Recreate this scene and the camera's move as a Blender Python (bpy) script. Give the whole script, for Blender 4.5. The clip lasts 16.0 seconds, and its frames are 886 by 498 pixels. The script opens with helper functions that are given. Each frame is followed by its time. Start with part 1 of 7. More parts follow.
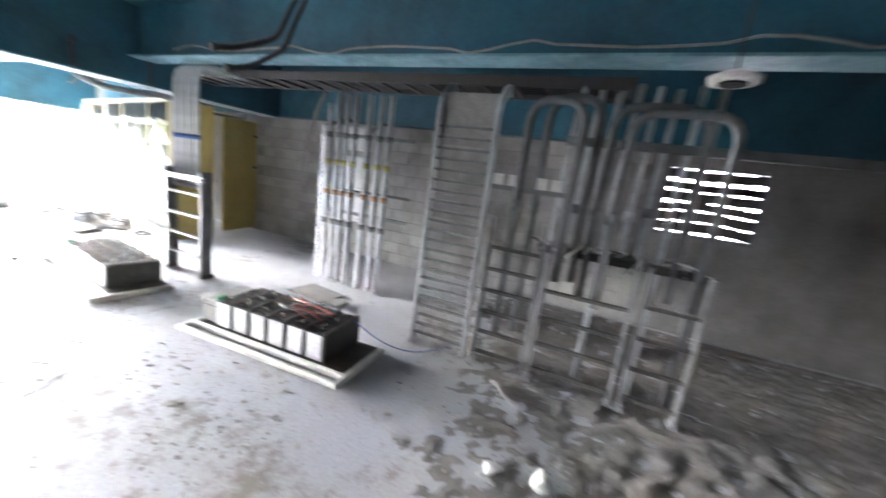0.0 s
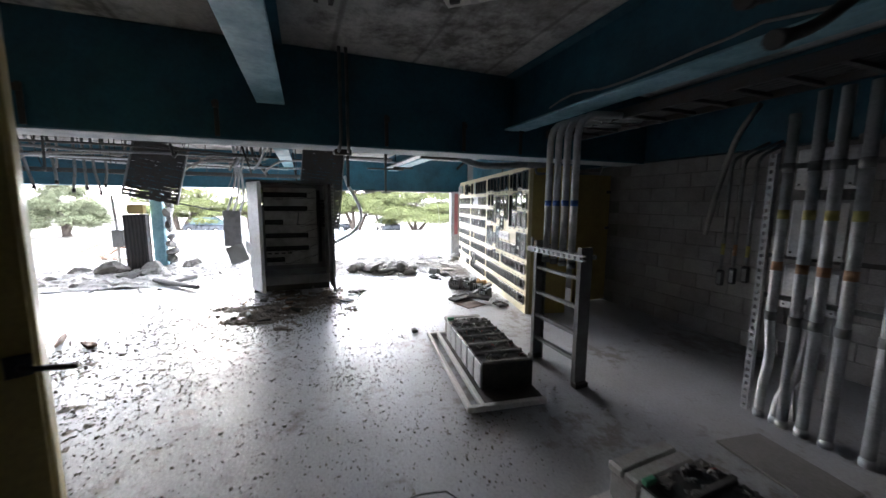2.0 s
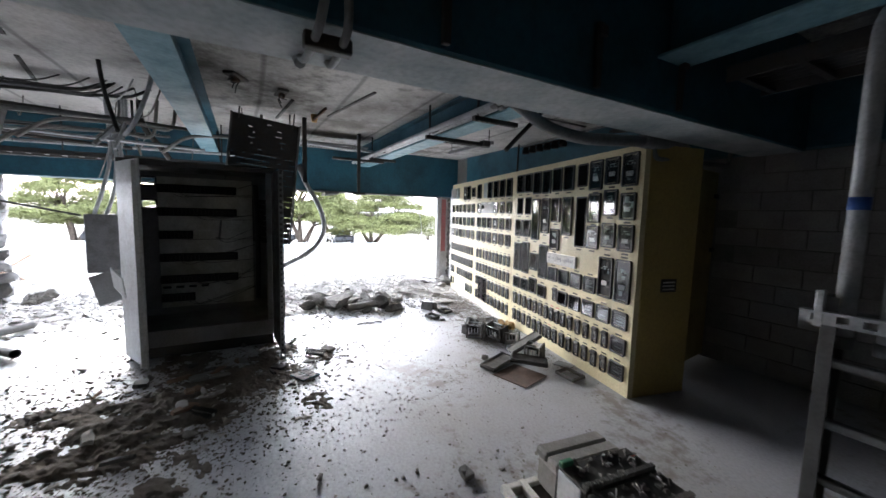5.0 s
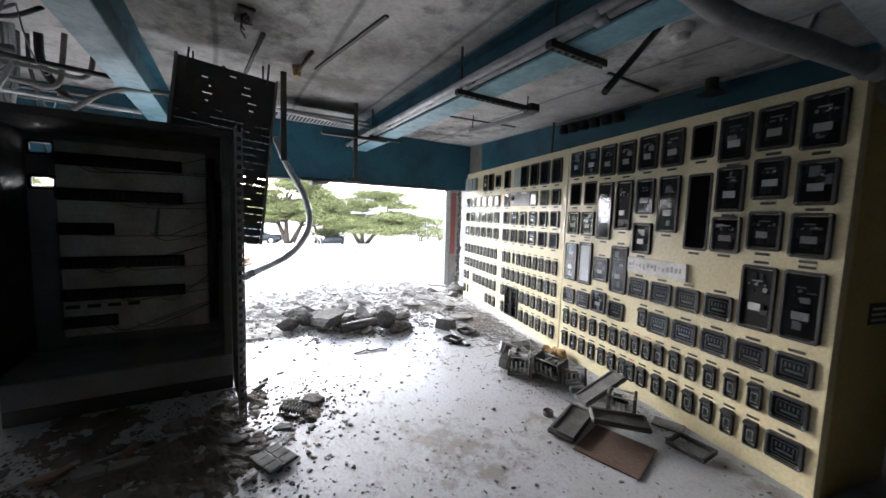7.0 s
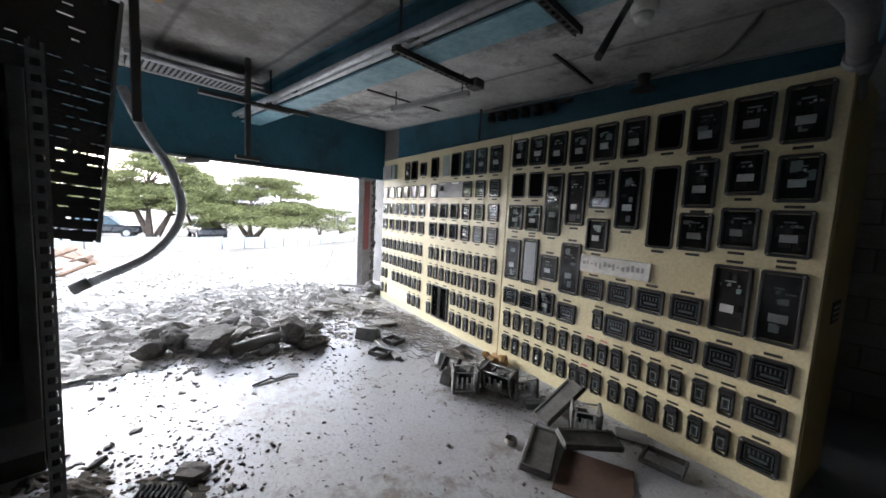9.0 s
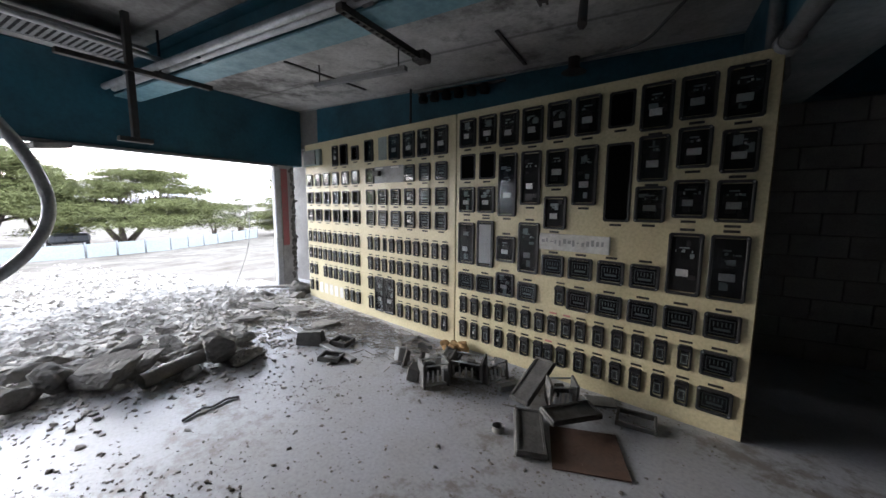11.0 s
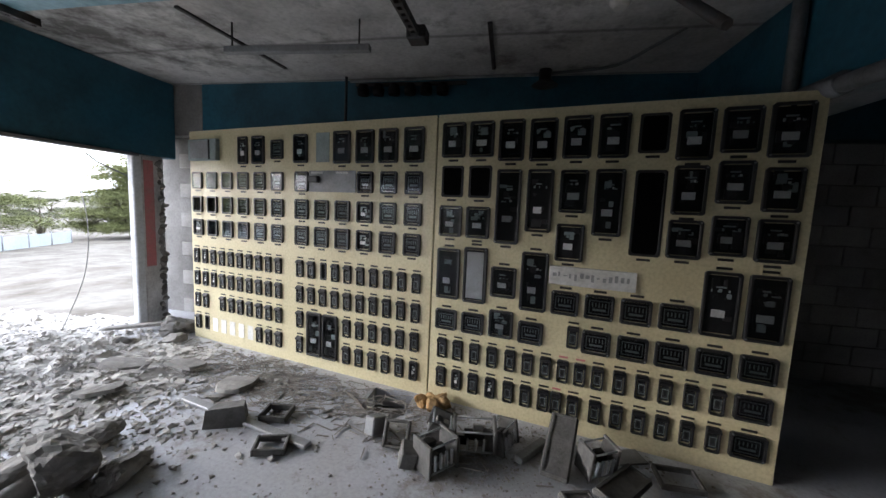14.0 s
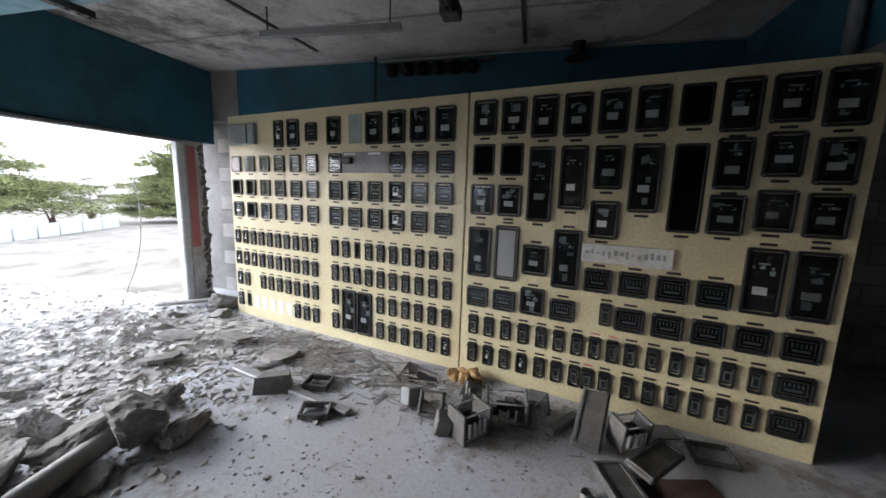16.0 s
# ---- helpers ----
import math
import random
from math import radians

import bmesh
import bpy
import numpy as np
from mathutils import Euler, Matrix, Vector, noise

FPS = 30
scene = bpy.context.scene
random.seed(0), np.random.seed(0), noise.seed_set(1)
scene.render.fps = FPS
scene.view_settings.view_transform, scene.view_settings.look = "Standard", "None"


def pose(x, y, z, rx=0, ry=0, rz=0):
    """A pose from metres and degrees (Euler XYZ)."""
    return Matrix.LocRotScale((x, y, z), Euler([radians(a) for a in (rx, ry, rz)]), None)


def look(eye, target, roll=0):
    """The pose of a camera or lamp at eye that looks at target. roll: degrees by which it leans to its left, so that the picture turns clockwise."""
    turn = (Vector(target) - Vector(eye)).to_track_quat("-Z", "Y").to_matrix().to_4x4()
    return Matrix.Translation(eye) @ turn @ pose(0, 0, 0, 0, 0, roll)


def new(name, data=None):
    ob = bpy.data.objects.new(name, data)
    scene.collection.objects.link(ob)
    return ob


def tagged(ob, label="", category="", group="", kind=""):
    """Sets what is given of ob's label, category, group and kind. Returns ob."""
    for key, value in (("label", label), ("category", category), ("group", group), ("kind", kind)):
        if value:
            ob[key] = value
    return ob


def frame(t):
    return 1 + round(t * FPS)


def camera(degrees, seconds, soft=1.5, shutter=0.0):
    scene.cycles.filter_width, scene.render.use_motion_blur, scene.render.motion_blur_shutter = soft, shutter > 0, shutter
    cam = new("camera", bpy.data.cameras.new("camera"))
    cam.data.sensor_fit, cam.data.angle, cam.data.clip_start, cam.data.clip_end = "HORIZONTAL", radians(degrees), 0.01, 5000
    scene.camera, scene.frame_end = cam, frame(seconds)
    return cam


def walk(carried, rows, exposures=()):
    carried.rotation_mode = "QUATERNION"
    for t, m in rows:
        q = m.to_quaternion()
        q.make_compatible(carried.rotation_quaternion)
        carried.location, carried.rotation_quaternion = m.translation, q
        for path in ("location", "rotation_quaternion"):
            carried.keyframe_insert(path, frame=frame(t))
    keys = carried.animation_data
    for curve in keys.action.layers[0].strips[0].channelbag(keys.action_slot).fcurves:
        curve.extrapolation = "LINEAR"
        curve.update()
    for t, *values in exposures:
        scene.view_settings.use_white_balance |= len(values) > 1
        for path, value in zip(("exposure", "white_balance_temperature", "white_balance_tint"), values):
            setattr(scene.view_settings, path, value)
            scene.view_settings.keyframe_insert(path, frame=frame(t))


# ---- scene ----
cam = camera(101.4, 16.0, shutter=0.4)
PATH = [
    (0, (0.336, 0.092, 1.682), (-0.777, 1.706, 1.282), 7.7),
    (0.5, (-0.129, 0.264, 1.729), (-1.802, 1.3, 1.372), 3.6),
    (1, (-0.558, 0.389, 1.731), (-2.487, 0.806, 1.407), 1.5),
    (1.5, (-1.03, 0.338, 1.715), (-3.005, 0.508, 1.448), 0.4),
    (2, (-1.553, 0.24, 1.728), (-3.513, 0.544, 1.473), 0.4),
    (2.5, (-2.086, 0.198, 1.702), (-4.052, 0.466, 1.453), -1.1),
    (3, (-2.563, 0.013, 1.668), (-4.529, 0.287, 1.424), 0.1),
    (3.5, (-2.994, -0.108, 1.653), (-4.949, 0.207, 1.372), 0.7),
    (4, (-3.487, -0.159, 1.685), (-5.435, 0.195, 1.406), 0.4),
    (4.5, (-3.878, -0.208, 1.667), (-5.796, 0.321, 1.464), 1.2),
    (7, (-5.682, -0.211, 1.498), (-7.569, 0.422, 1.32), 1.9),
    (7.5, (-5.949, -0.187, 1.481), (-7.844, 0.422, 1.286), 3.7),
    (8, (-6.237, -0.243, 1.486), (-8.057, 0.563, 1.295), 2.5),
    (8.5, (-6.366, -0.26, 1.485), (-8.082, 0.754, 1.322), 1.7),
    (9, (-6.381, -0.235, 1.473), (-8.027, 0.885, 1.279), 3.0),
    (9.5, (-6.382, -0.222, 1.449), (-7.959, 0.983, 1.206), 2.5),
    (12, (-7.11, -0.488, 1.416), (-8.283, 1.109, 1.145), 1.7),
    (12.5, (-7.227, -0.401, 1.387), (-8.378, 1.199, 1.051), 3.7),
    (13, (-7.486, -0.262, 1.449), (-8.621, 1.367, 1.207), 4.1),
    (13.5, (-7.765, -0.259, 1.518), (-8.701, 1.498, 1.323), 1.6),
    (14, (-7.895, -0.29, 1.553), (-8.659, 1.546, 1.343), 2.5),
    (14.5, (-7.917, -0.305, 1.567), (-8.667, 1.537, 1.356), 2.3),
    (15, (-7.93, -0.315, 1.55), (-8.704, 1.508, 1.274), 1.7),
    (15.5, (-7.92, -0.342, 1.511), (-8.698, 1.471, 1.186), 2.1),
    (16, (-7.924, -0.359, 1.524), (-8.802, 1.411, 1.214), 1.8),
]
EXPOSURES = [(0.0, 7.95), (0.3, 6.85), (0.5, 6.45), (1.0, 5.7), (1.5, 5.1), (2.0, 4.6), (2.5, 4.4), (3.5, 4.2), (4.5, 4.1), (7.0, 4.0), (9.0, 3.45), (9.7, 3.2), (12.0, 2.95), (13.5, 2.85), (14.5, 3.05), (16.0, 3.15)]
walk(cam, [(t, look(eye, target, roll)) for t, eye, target, roll in PATH], EXPOSURES)

# ---- light: overcast daylight through the open side of the building ----
SUN_UP, SUN_ROUND = 14.0, 250.0
world = bpy.data.worlds.new("overcast_sky")
scene.world = world
world.use_nodes = True
wn, wl = world.node_tree.nodes, world.node_tree.links
sky = wn.new("ShaderNodeTexSky")
sky.sky_type = "NISHITA"
sky.sun_disc = False
sky.sun_elevation, sky.sun_rotation = radians(SUN_UP), radians(SUN_ROUND)
sky.dust_density, sky.air_density = 4.0, 1.0
haze = wn.new("ShaderNodeMixRGB")
haze.inputs["Fac"].default_value = 0.75
haze.inputs["Color2"].default_value = (13.9, 15.0, 17.8, 1)
wl.new(sky.outputs["Color"], haze.inputs["Color1"])
wl.new(haze.outputs["Color"], wn["Background"].inputs["Color"])
wn["Background"].inputs["Strength"].default_value = 0.075
sun = new("sun", bpy.data.lights.new("sun", "SUN"))
sun.data.energy, sun.data.angle, sun.data.color = 0.7, radians(40), (0.9, 0.965, 1.08)
sun.matrix_basis = pose(0, 0, 20, 90 - SUN_UP, 0, 180 - SUN_ROUND)


# ---- materials ----
def shade(name, color, rough=0.6, metal=0.0, dirt=(0.1, 0.1, 0.1), dirt_amount=0.35, scale=3.0, grain=60.0, bump=0.15, dirt_rough=None, space="Object", vary=0.0):
    """A worn surface: base colour with stains at one scale, grain at a finer one, and a fine relief."""
    m = bpy.data.materials.new(name)
    m.use_nodes = True
    n, l = m.node_tree.nodes, m.node_tree.links
    b = n["Principled BSDF"]
    if space == "World":
        where = n.new("ShaderNodeNewGeometry").outputs["Position"]
    else:
        where = n.new("ShaderNodeTexCoord").outputs["Object"]
    big, fine = n.new("ShaderNodeTexNoise"), n.new("ShaderNodeTexNoise")
    big.inputs["Scale"].default_value, big.inputs["Detail"].default_value, big.inputs["Roughness"].default_value = scale, 8, 0.65
    fine.inputs["Scale"].default_value, fine.inputs["Detail"].default_value = grain, 5
    l.new(where, big.inputs["Vector"])
    l.new(where, fine.inputs["Vector"])
    ramp = n.new("ShaderNodeValToRGB")
    ramp.color_ramp.elements[0].position, ramp.color_ramp.elements[1].position = 0.42, 0.68
    ramp.color_ramp.elements[1].color = (dirt_amount, dirt_amount, dirt_amount, 1)
    l.new(big.outputs["Fac"], ramp.inputs["Fac"])
    mix = n.new("ShaderNodeMixRGB")
    mix.inputs["Color1"].default_value, mix.inputs["Color2"].default_value = (*color, 1), (*dirt, 1)
    l.new(ramp.outputs["Color"], mix.inputs["Fac"])
    out = mix.outputs["Color"]
    spots = n.new("ShaderNodeMixRGB")
    spots.blend_type = "MULTIPLY"
    spots.inputs["Fac"].default_value = 0.5
    tone = n.new("ShaderNodeValToRGB")
    tone.color_ramp.elements[0].position, tone.color_ramp.elements[0].color = 0.3, (0.62, 0.62, 0.62, 1)
    tone.color_ramp.elements[1].position = 0.6
    l.new(fine.outputs["Fac"], tone.inputs["Fac"])
    l.new(out, spots.inputs["Color1"])
    l.new(tone.outputs["Color"], spots.inputs["Color2"])
    out = spots.outputs["Color"]
    if vary:
        info, hsv, rng = n.new("ShaderNodeObjectInfo"), n.new("ShaderNodeHueSaturation"), n.new("ShaderNodeMapRange")
        rng.inputs["To Min"].default_value, rng.inputs["To Max"].default_value = 1 - vary, 1 + vary
        l.new(info.outputs["Random"], rng.inputs["Value"])
        l.new(rng.outputs["Result"], hsv.inputs["Value"])
        l.new(out, hsv.inputs["Color"])
        out = hsv.outputs["Color"]
    l.new(out, b.inputs["Base Color"])
    b.inputs["Metallic"].default_value = metal
    rr = n.new("ShaderNodeMapRange")
    rr.inputs["To Min"].default_value = rough
    rr.inputs["To Max"].default_value = rough + 0.2 if dirt_rough is None else dirt_rough
    l.new(ramp.outputs["Color"], rr.inputs["Value"])
    rr.inputs["From Max"].default_value = max(dirt_amount, 0.05)
    l.new(rr.outputs["Result"], b.inputs["Roughness"])
    bp = n.new("ShaderNodeBump")
    bp.inputs["Strength"].default_value, bp.inputs["Distance"].default_value = bump, 0.01
    l.new(fine.outputs["Fac"], bp.inputs["Height"])
    l.new(bp.outputs["Normal"], b.inputs["Normal"])
    return m


def floor_material():
    """Grey painted concrete, partly wet, under dust and trodden dirt."""
    m = shade("floor_concrete", (0.4, 0.41, 0.445), 0.5, 0, (0.33, 0.322, 0.31), 0.85, 0.9, 45, 0.2, 0.65, "World")
    n, l = m.node_tree.nodes, m.node_tree.links
    geo = n.new("ShaderNodeNewGeometry")
    specks = n.new("ShaderNodeTexVoronoi")
    specks.inputs["Scale"].default_value = 26
    l.new(geo.outputs["Position"], specks.inputs["Vector"])
    ramp = n.new("ShaderNodeValToRGB")
    ramp.color_ramp.elements[0].position, ramp.color_ramp.elements[0].color = 0.05, (0.45, 0.44, 0.42, 1)
    ramp.color_ramp.elements[1].position = 0.2
    l.new(specks.outputs["Distance"], ramp.inputs["Fac"])
    patches = n.new("ShaderNodeTexNoise")
    patches.inputs["Scale"].default_value, patches.inputs["Detail"].default_value = 1.7, 6
    l.new(geo.outputs["Position"], patches.inputs["Vector"])
    gate = n.new("ShaderNodeValToRGB")
    gate.color_ramp.elements[0].position, gate.color_ramp.elements[1].position = 0.5, 0.62
    l.new(patches.outputs["Fac"], gate.inputs["Fac"])
    mul = n.new("ShaderNodeMixRGB")
    mul.blend_type = "MULTIPLY"
    b = n["Principled BSDF"]
    old = b.inputs["Base Color"].links[0].from_socket
    l.new(gate.outputs["Color"], mul.inputs["Fac"])
    l.new(old, mul.inputs["Color1"])
    l.new(ramp.outputs["Color"], mul.inputs["Color2"])
    # trodden mud: ragged brown flecks gathered in broad patches
    mud, area, both = n.new("ShaderNodeTexNoise"), n.new("ShaderNodeTexNoise"), n.new("ShaderNodeMath")
    mud.inputs["Scale"].default_value, mud.inputs["Detail"].default_value, mud.inputs["Roughness"].default_value = 7.0, 9, 0.7
    area.inputs["Scale"].default_value, area.inputs["Detail"].default_value = 0.8, 3
    l.new(geo.outputs["Position"], mud.inputs["Vector"])
    l.new(geo.outputs["Position"], area.inputs["Vector"])
    both.operation = "ADD"
    l.new(mud.outputs["Fac"], both.inputs[0])
    l.new(area.outputs["Fac"], both.inputs[1])
    edge = n.new("ShaderNodeValToRGB")
    edge.color_ramp.elements[0].position, edge.color_ramp.elements[1].position = 0.53, 0.6
    half = n.new("ShaderNodeMath")
    half.operation, half.inputs[1].default_value = "MULTIPLY", 0.5
    l.new(both.outputs["Value"], half.inputs[0])
    l.new(half.outputs["Value"], edge.inputs["Fac"])
    soil = n.new("ShaderNodeMixRGB")
    soil.inputs["Color2"].default_value = (0.2, 0.185, 0.165, 1)
    l.new(edge.outputs["Color"], soil.inputs["Fac"])
    l.new(mul.outputs["Color"], soil.inputs["Color1"])
    l.new(soil.outputs["Color"], b.inputs["Base Color"])
    b.inputs["Coat Weight"].default_value, b.inputs["Coat Roughness"].default_value = 0.25, 0.3
    return m


def board_concrete():
    """Ceiling concrete with the marks of its boards and smoke stains."""
    m = shade("ceiling_concrete", (0.6, 0.59, 0.57), 0.85, 0, (0.14, 0.13, 0.12), 0.95, 0.55, 30, 0.3, 0.9, "World")
    n, l = m.node_tree.nodes, m.node_tree.links
    geo, wave = n.new("ShaderNodeNewGeometry"), n.new("ShaderNodeTexWave")
    turn = n.new("ShaderNodeMapping")
    turn.inputs["Rotation"].default_value = (0, 0, radians(-12))
    l.new(geo.outputs["Position"], turn.inputs["Vector"])
    wave.wave_type, wave.bands_direction = "BANDS", "Y"
    wave.inputs["Scale"].default_value, wave.inputs["Distortion"].default_value = 0.35, 0.6
    wave.inputs["Detail"].default_value = 3
    l.new(turn.outputs["Vector"], wave.inputs["Vector"])
    ramp = n.new("ShaderNodeValToRGB")
    ramp.color_ramp.elements[0].position, ramp.color_ramp.elements[0].color = 0.0, (0.55, 0.55, 0.55, 1)
    ramp.color_ramp.elements[1].position = 0.012
    l.new(wave.outputs["Fac"], ramp.inputs["Fac"])
    mul = n.new("ShaderNodeMixRGB")
    mul.blend_type, mul.inputs["Fac"].default_value = "MULTIPLY", 1.0
    b = n["Principled BSDF"]
    l.new(b.inputs["Base Color"].links[0].from_socket, mul.inputs["Color1"])
    l.new(ramp.outputs["Color"], mul.inputs["Color2"])
    # ragged soot in broad drifts, with pale rubbed patches left between
    drift, fleck, add = n.new("ShaderNodeTexNoise"), n.new("ShaderNodeTexNoise"), n.new("ShaderNodeMath")
    drift.inputs["Scale"].default_value, drift.inputs["Detail"].default_value = 0.42, 4
    fleck.inputs["Scale"].default_value, fleck.inputs["Detail"].default_value, fleck.inputs["Roughness"].default_value = 3.2, 9, 0.72
    l.new(turn.outputs["Vector"], drift.inputs["Vector"])
    l.new(turn.outputs["Vector"], fleck.inputs["Vector"])
    add.operation = "ADD"
    l.new(drift.outputs["Fac"], add.inputs[0])
    l.new(fleck.outputs["Fac"], add.inputs[1])
    half, edge, soot = n.new("ShaderNodeMath"), n.new("ShaderNodeValToRGB"), n.new("ShaderNodeMixRGB")
    half.operation, half.inputs[1].default_value = "MULTIPLY", 0.5
    l.new(add.outputs["Value"], half.inputs[0])
    edge.color_ramp.elements[0].position, edge.color_ramp.elements[1].position = 0.49, 0.6
    edge.color_ramp.elements[1].color = (0.85, 0.85, 0.85, 1)
    l.new(half.outputs["Value"], edge.inputs["Fac"])
    soot.inputs["Color2"].default_value = (0.07, 0.064, 0.058, 1)
    l.new(edge.outputs["Color"], soot.inputs["Fac"])
    l.new(mul.outputs["Color"], soot.inputs["Color1"])
    l.new(soot.outputs["Color"], b.inputs["Base Color"])
    return m


def glass_material(name, tint, rough=0.05):
    m = bpy.data.materials.new(name)
    m.use_nodes = True
    n, l = m.node_tree.nodes, m.node_tree.links
    n.remove(n["Principled BSDF"])
    clear, gloss, mix, fres = n.new("ShaderNodeBsdfTransparent"), n.new("ShaderNodeBsdfGlossy"), n.new("ShaderNodeMixShader"), n.new("ShaderNodeFresnel")
    clear.inputs["Color"].default_value = (*tint, 1)
    gloss.inputs["Roughness"].default_value = rough
    fres.inputs["IOR"].default_value = 1.24
    l.new(fres.outputs["Fac"], mix.inputs["Fac"])
    l.new(clear.outputs["BSDF"], mix.inputs[1])
    l.new(gloss.outputs["BSDF"], mix.inputs[2])
    l.new(mix.outputs["Shader"], n["Material Output"].inputs["Surface"])
    return m


M_FLOOR = floor_material()
# the shade inside empty relay holes, put into the colour
M_HOLE_SHADE = shade("hole_shade_black", (0.004, 0.004, 0.004), 1.0, 0, (0.002, 0.002, 0.002))
M_HOLE_SHADE.node_tree.nodes["Principled BSDF"].inputs["Specular IOR Level"].default_value = 0.0
M_CEIL = board_concrete()
M_COLUMN = shade("column_concrete", (0.66, 0.65, 0.63), 0.85, 0, (0.22, 0.21, 0.195), 0.6, 4, 40, 0.5, space="World")
# concrete made darker for unseen walls, to cut bounced light
M_UNSEEN_DARK = shade("unseen_dark_concrete", (0.07, 0.067, 0.064), 0.9, 0, (0.035, 0.033, 0.031), 0.6, 1.5, 40, 0.4, space="World")
M_CONC = shade("grey_concrete", (0.24, 0.232, 0.223), 0.85, 0, (0.1, 0.095, 0.09), 0.6, 1.5, 40, 0.4, space="World")
M_BLOCK = shade("block_wall", (0.33, 0.32, 0.305), 0.9, 0, (0.1, 0.095, 0.09), 0.5, 2.0, 70, 0.5, space="World", vary=0.12)
M_TEAL = shade("teal_paint", (0.021, 0.11, 0.162), 0.45, 0, (0.012, 0.043, 0.06), 0.7, 1.3, 25, 0.12, space="World")
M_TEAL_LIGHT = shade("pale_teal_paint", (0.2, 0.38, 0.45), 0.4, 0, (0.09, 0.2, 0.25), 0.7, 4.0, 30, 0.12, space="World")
M_CREAM = shade("cream_enamel", (0.6, 0.535, 0.34), 0.35, 0, (0.37, 0.28, 0.14), 0.4, 1.1, 50, 0.05, 0.55)
M_OLIVE = shade("ochre_enamel", (0.4, 0.31, 0.11), 0.4, 0, (0.24, 0.17, 0.06), 0.5, 1.2, 40, 0.06, 0.6)
M_BLACK = shade("black_bakelite", (0.007, 0.007, 0.008), 0.42, 0, (0.016, 0.015, 0.0145), 0.4, 20, 90, 0.1, 0.5, vary=0.3)
M_DARK = shade("dark_inside", (0.01, 0.01, 0.011), 0.6, 0, (0.025, 0.025, 0.025), 0.4, 18, 80, 0.2)
M_DARK.node_tree.nodes["Principled BSDF"].inputs["Specular IOR Level"].default_value = 0.15
M_DUSTY = shade("dust_caked_steel", (0.105, 0.101, 0.095), 0.75, 0.1, (0.05, 0.047, 0.044), 0.6, 12, 60, 0.3)
M_SOFFIT = shade("pale_bare_soffit", (0.5, 0.53, 0.54), 0.7, 0, (0.16, 0.24, 0.28), 0.7, 1.6, 30, 0.2, space="World")
M_SOIL = shade("brown_soil", (0.15, 0.13, 0.11), 0.95, 0, (0.07, 0.06, 0.05), 0.7, 6, 50, 0.8, space="World")
M_LABEL = shade("white_label", (0.68, 0.68, 0.66), 0.6, 0, (0.4, 0.39, 0.36), 0.4, 30, 90, 0.02, vary=0.25)
M_PAPER = shade("white_paper", (0.7, 0.69, 0.66), 0.7, 0, (0.5, 0.47, 0.42), 0.4, 14, 60, 0.05, vary=0.1)
M_GREYPLATE = shade("grey_green_plate", (0.26, 0.31, 0.3), 0.4, 0, (0.17, 0.2, 0.19), 0.5, 6, 50, 0.05)
M_BLUEGREY = shade("blue_grey_case", (0.1, 0.17, 0.21), 0.55, 0, (0.05, 0.08, 0.1), 0.5, 8, 60, 0.05)
M_GLASS = glass_material("relay_glass", (0.96, 0.97, 0.98))
M_STEEL = shade("galvanised_steel", (0.5, 0.52, 0.54), 0.4, 0.4, (0.27, 0.27, 0.27), 0.6, 9, 70, 0.1, 0.6)
M_DULL = shade("grey_steel", (0.2, 0.205, 0.21), 0.5, 0.35, (0.1, 0.095, 0.09), 0.6, 6, 60, 0.15, 0.7)
M_DARKSTEEL = shade("dark_steel", (0.06, 0.06, 0.062), 0.5, 0.4, (0.1, 0.075, 0.055), 0.5, 7, 60, 0.2, 0.8)
M_STAND = shade("dark_grey_steel", (0.12, 0.122, 0.125), 0.5, 0.3, (0.07, 0.065, 0.06), 0.6, 6, 60, 0.15, 0.7)
M_RUST = shade("rusty_plate", (0.105, 0.058, 0.038), 0.8, 0.1, (0.08, 0.055, 0.045), 0.7, 5, 50, 0.4)
M_CABGREY = shade("cabinet_grey", (0.27, 0.275, 0.28), 0.4, 0, (0.14, 0.13, 0.12), 0.6, 3, 50, 0.08, 0.6)
M_BACKPAN = shade("white_backplate", (0.62, 0.62, 0.6), 0.45, 0, (0.25, 0.22, 0.18), 0.7, 3, 40, 0.06, 0.6)
M_ROCK = shade("broken_concrete", (0.42, 0.4, 0.37), 0.9, 0, (0.22, 0.205, 0.185), 0.7, 6, 40, 0.8, space="World", vary=0.2)
M_RUBBLE = shade("dusty_rubble", (0.5, 0.48, 0.45), 0.95, 0, (0.27, 0.255, 0.235), 0.75, 3.5, 22, 1.0, space="World", vary=0.15)
# darker copy of M_RUBBLE: the lumps' backlit faces are put into the colour
M_LUMP = shade("shade_darkened_concrete", (0.25, 0.238, 0.222), 0.95, 0, (0.1, 0.094, 0.086), 0.75, 3.5, 22, 1.0, space="World", vary=0.15)
# darkens the floor round the racks in place of failing light
M_FLOOR_SHADE = shade("floor_shade_film", (0.25, 0.238, 0.225), 0.95, 0, (0.14, 0.13, 0.12), 0.8, 4, 45, 0.7, space="World")
M_DIRT = shade("dirt_crumbs", (0.28, 0.26, 0.235), 0.95, 0, (0.15, 0.135, 0.12), 0.6, 5, 60, 0.6, space="World")
M_YARD = shade("yard_ground", (0.16, 0.147, 0.128), 0.95, 0, (0.07, 0.06, 0.048), 0.9, 0.7, 5, 1.0, space="World")
M_CASE = shade("white_battery_case", (0.62, 0.63, 0.64), 0.35, 0, (0.4, 0.38, 0.35), 0.35, 8, 40, 0.03)
M_PLASTIC = shade("black_plastic", (0.02, 0.02, 0.021), 0.5, 0, (0.1, 0.09, 0.08), 0.6, 10, 60, 0.3, 0.8)
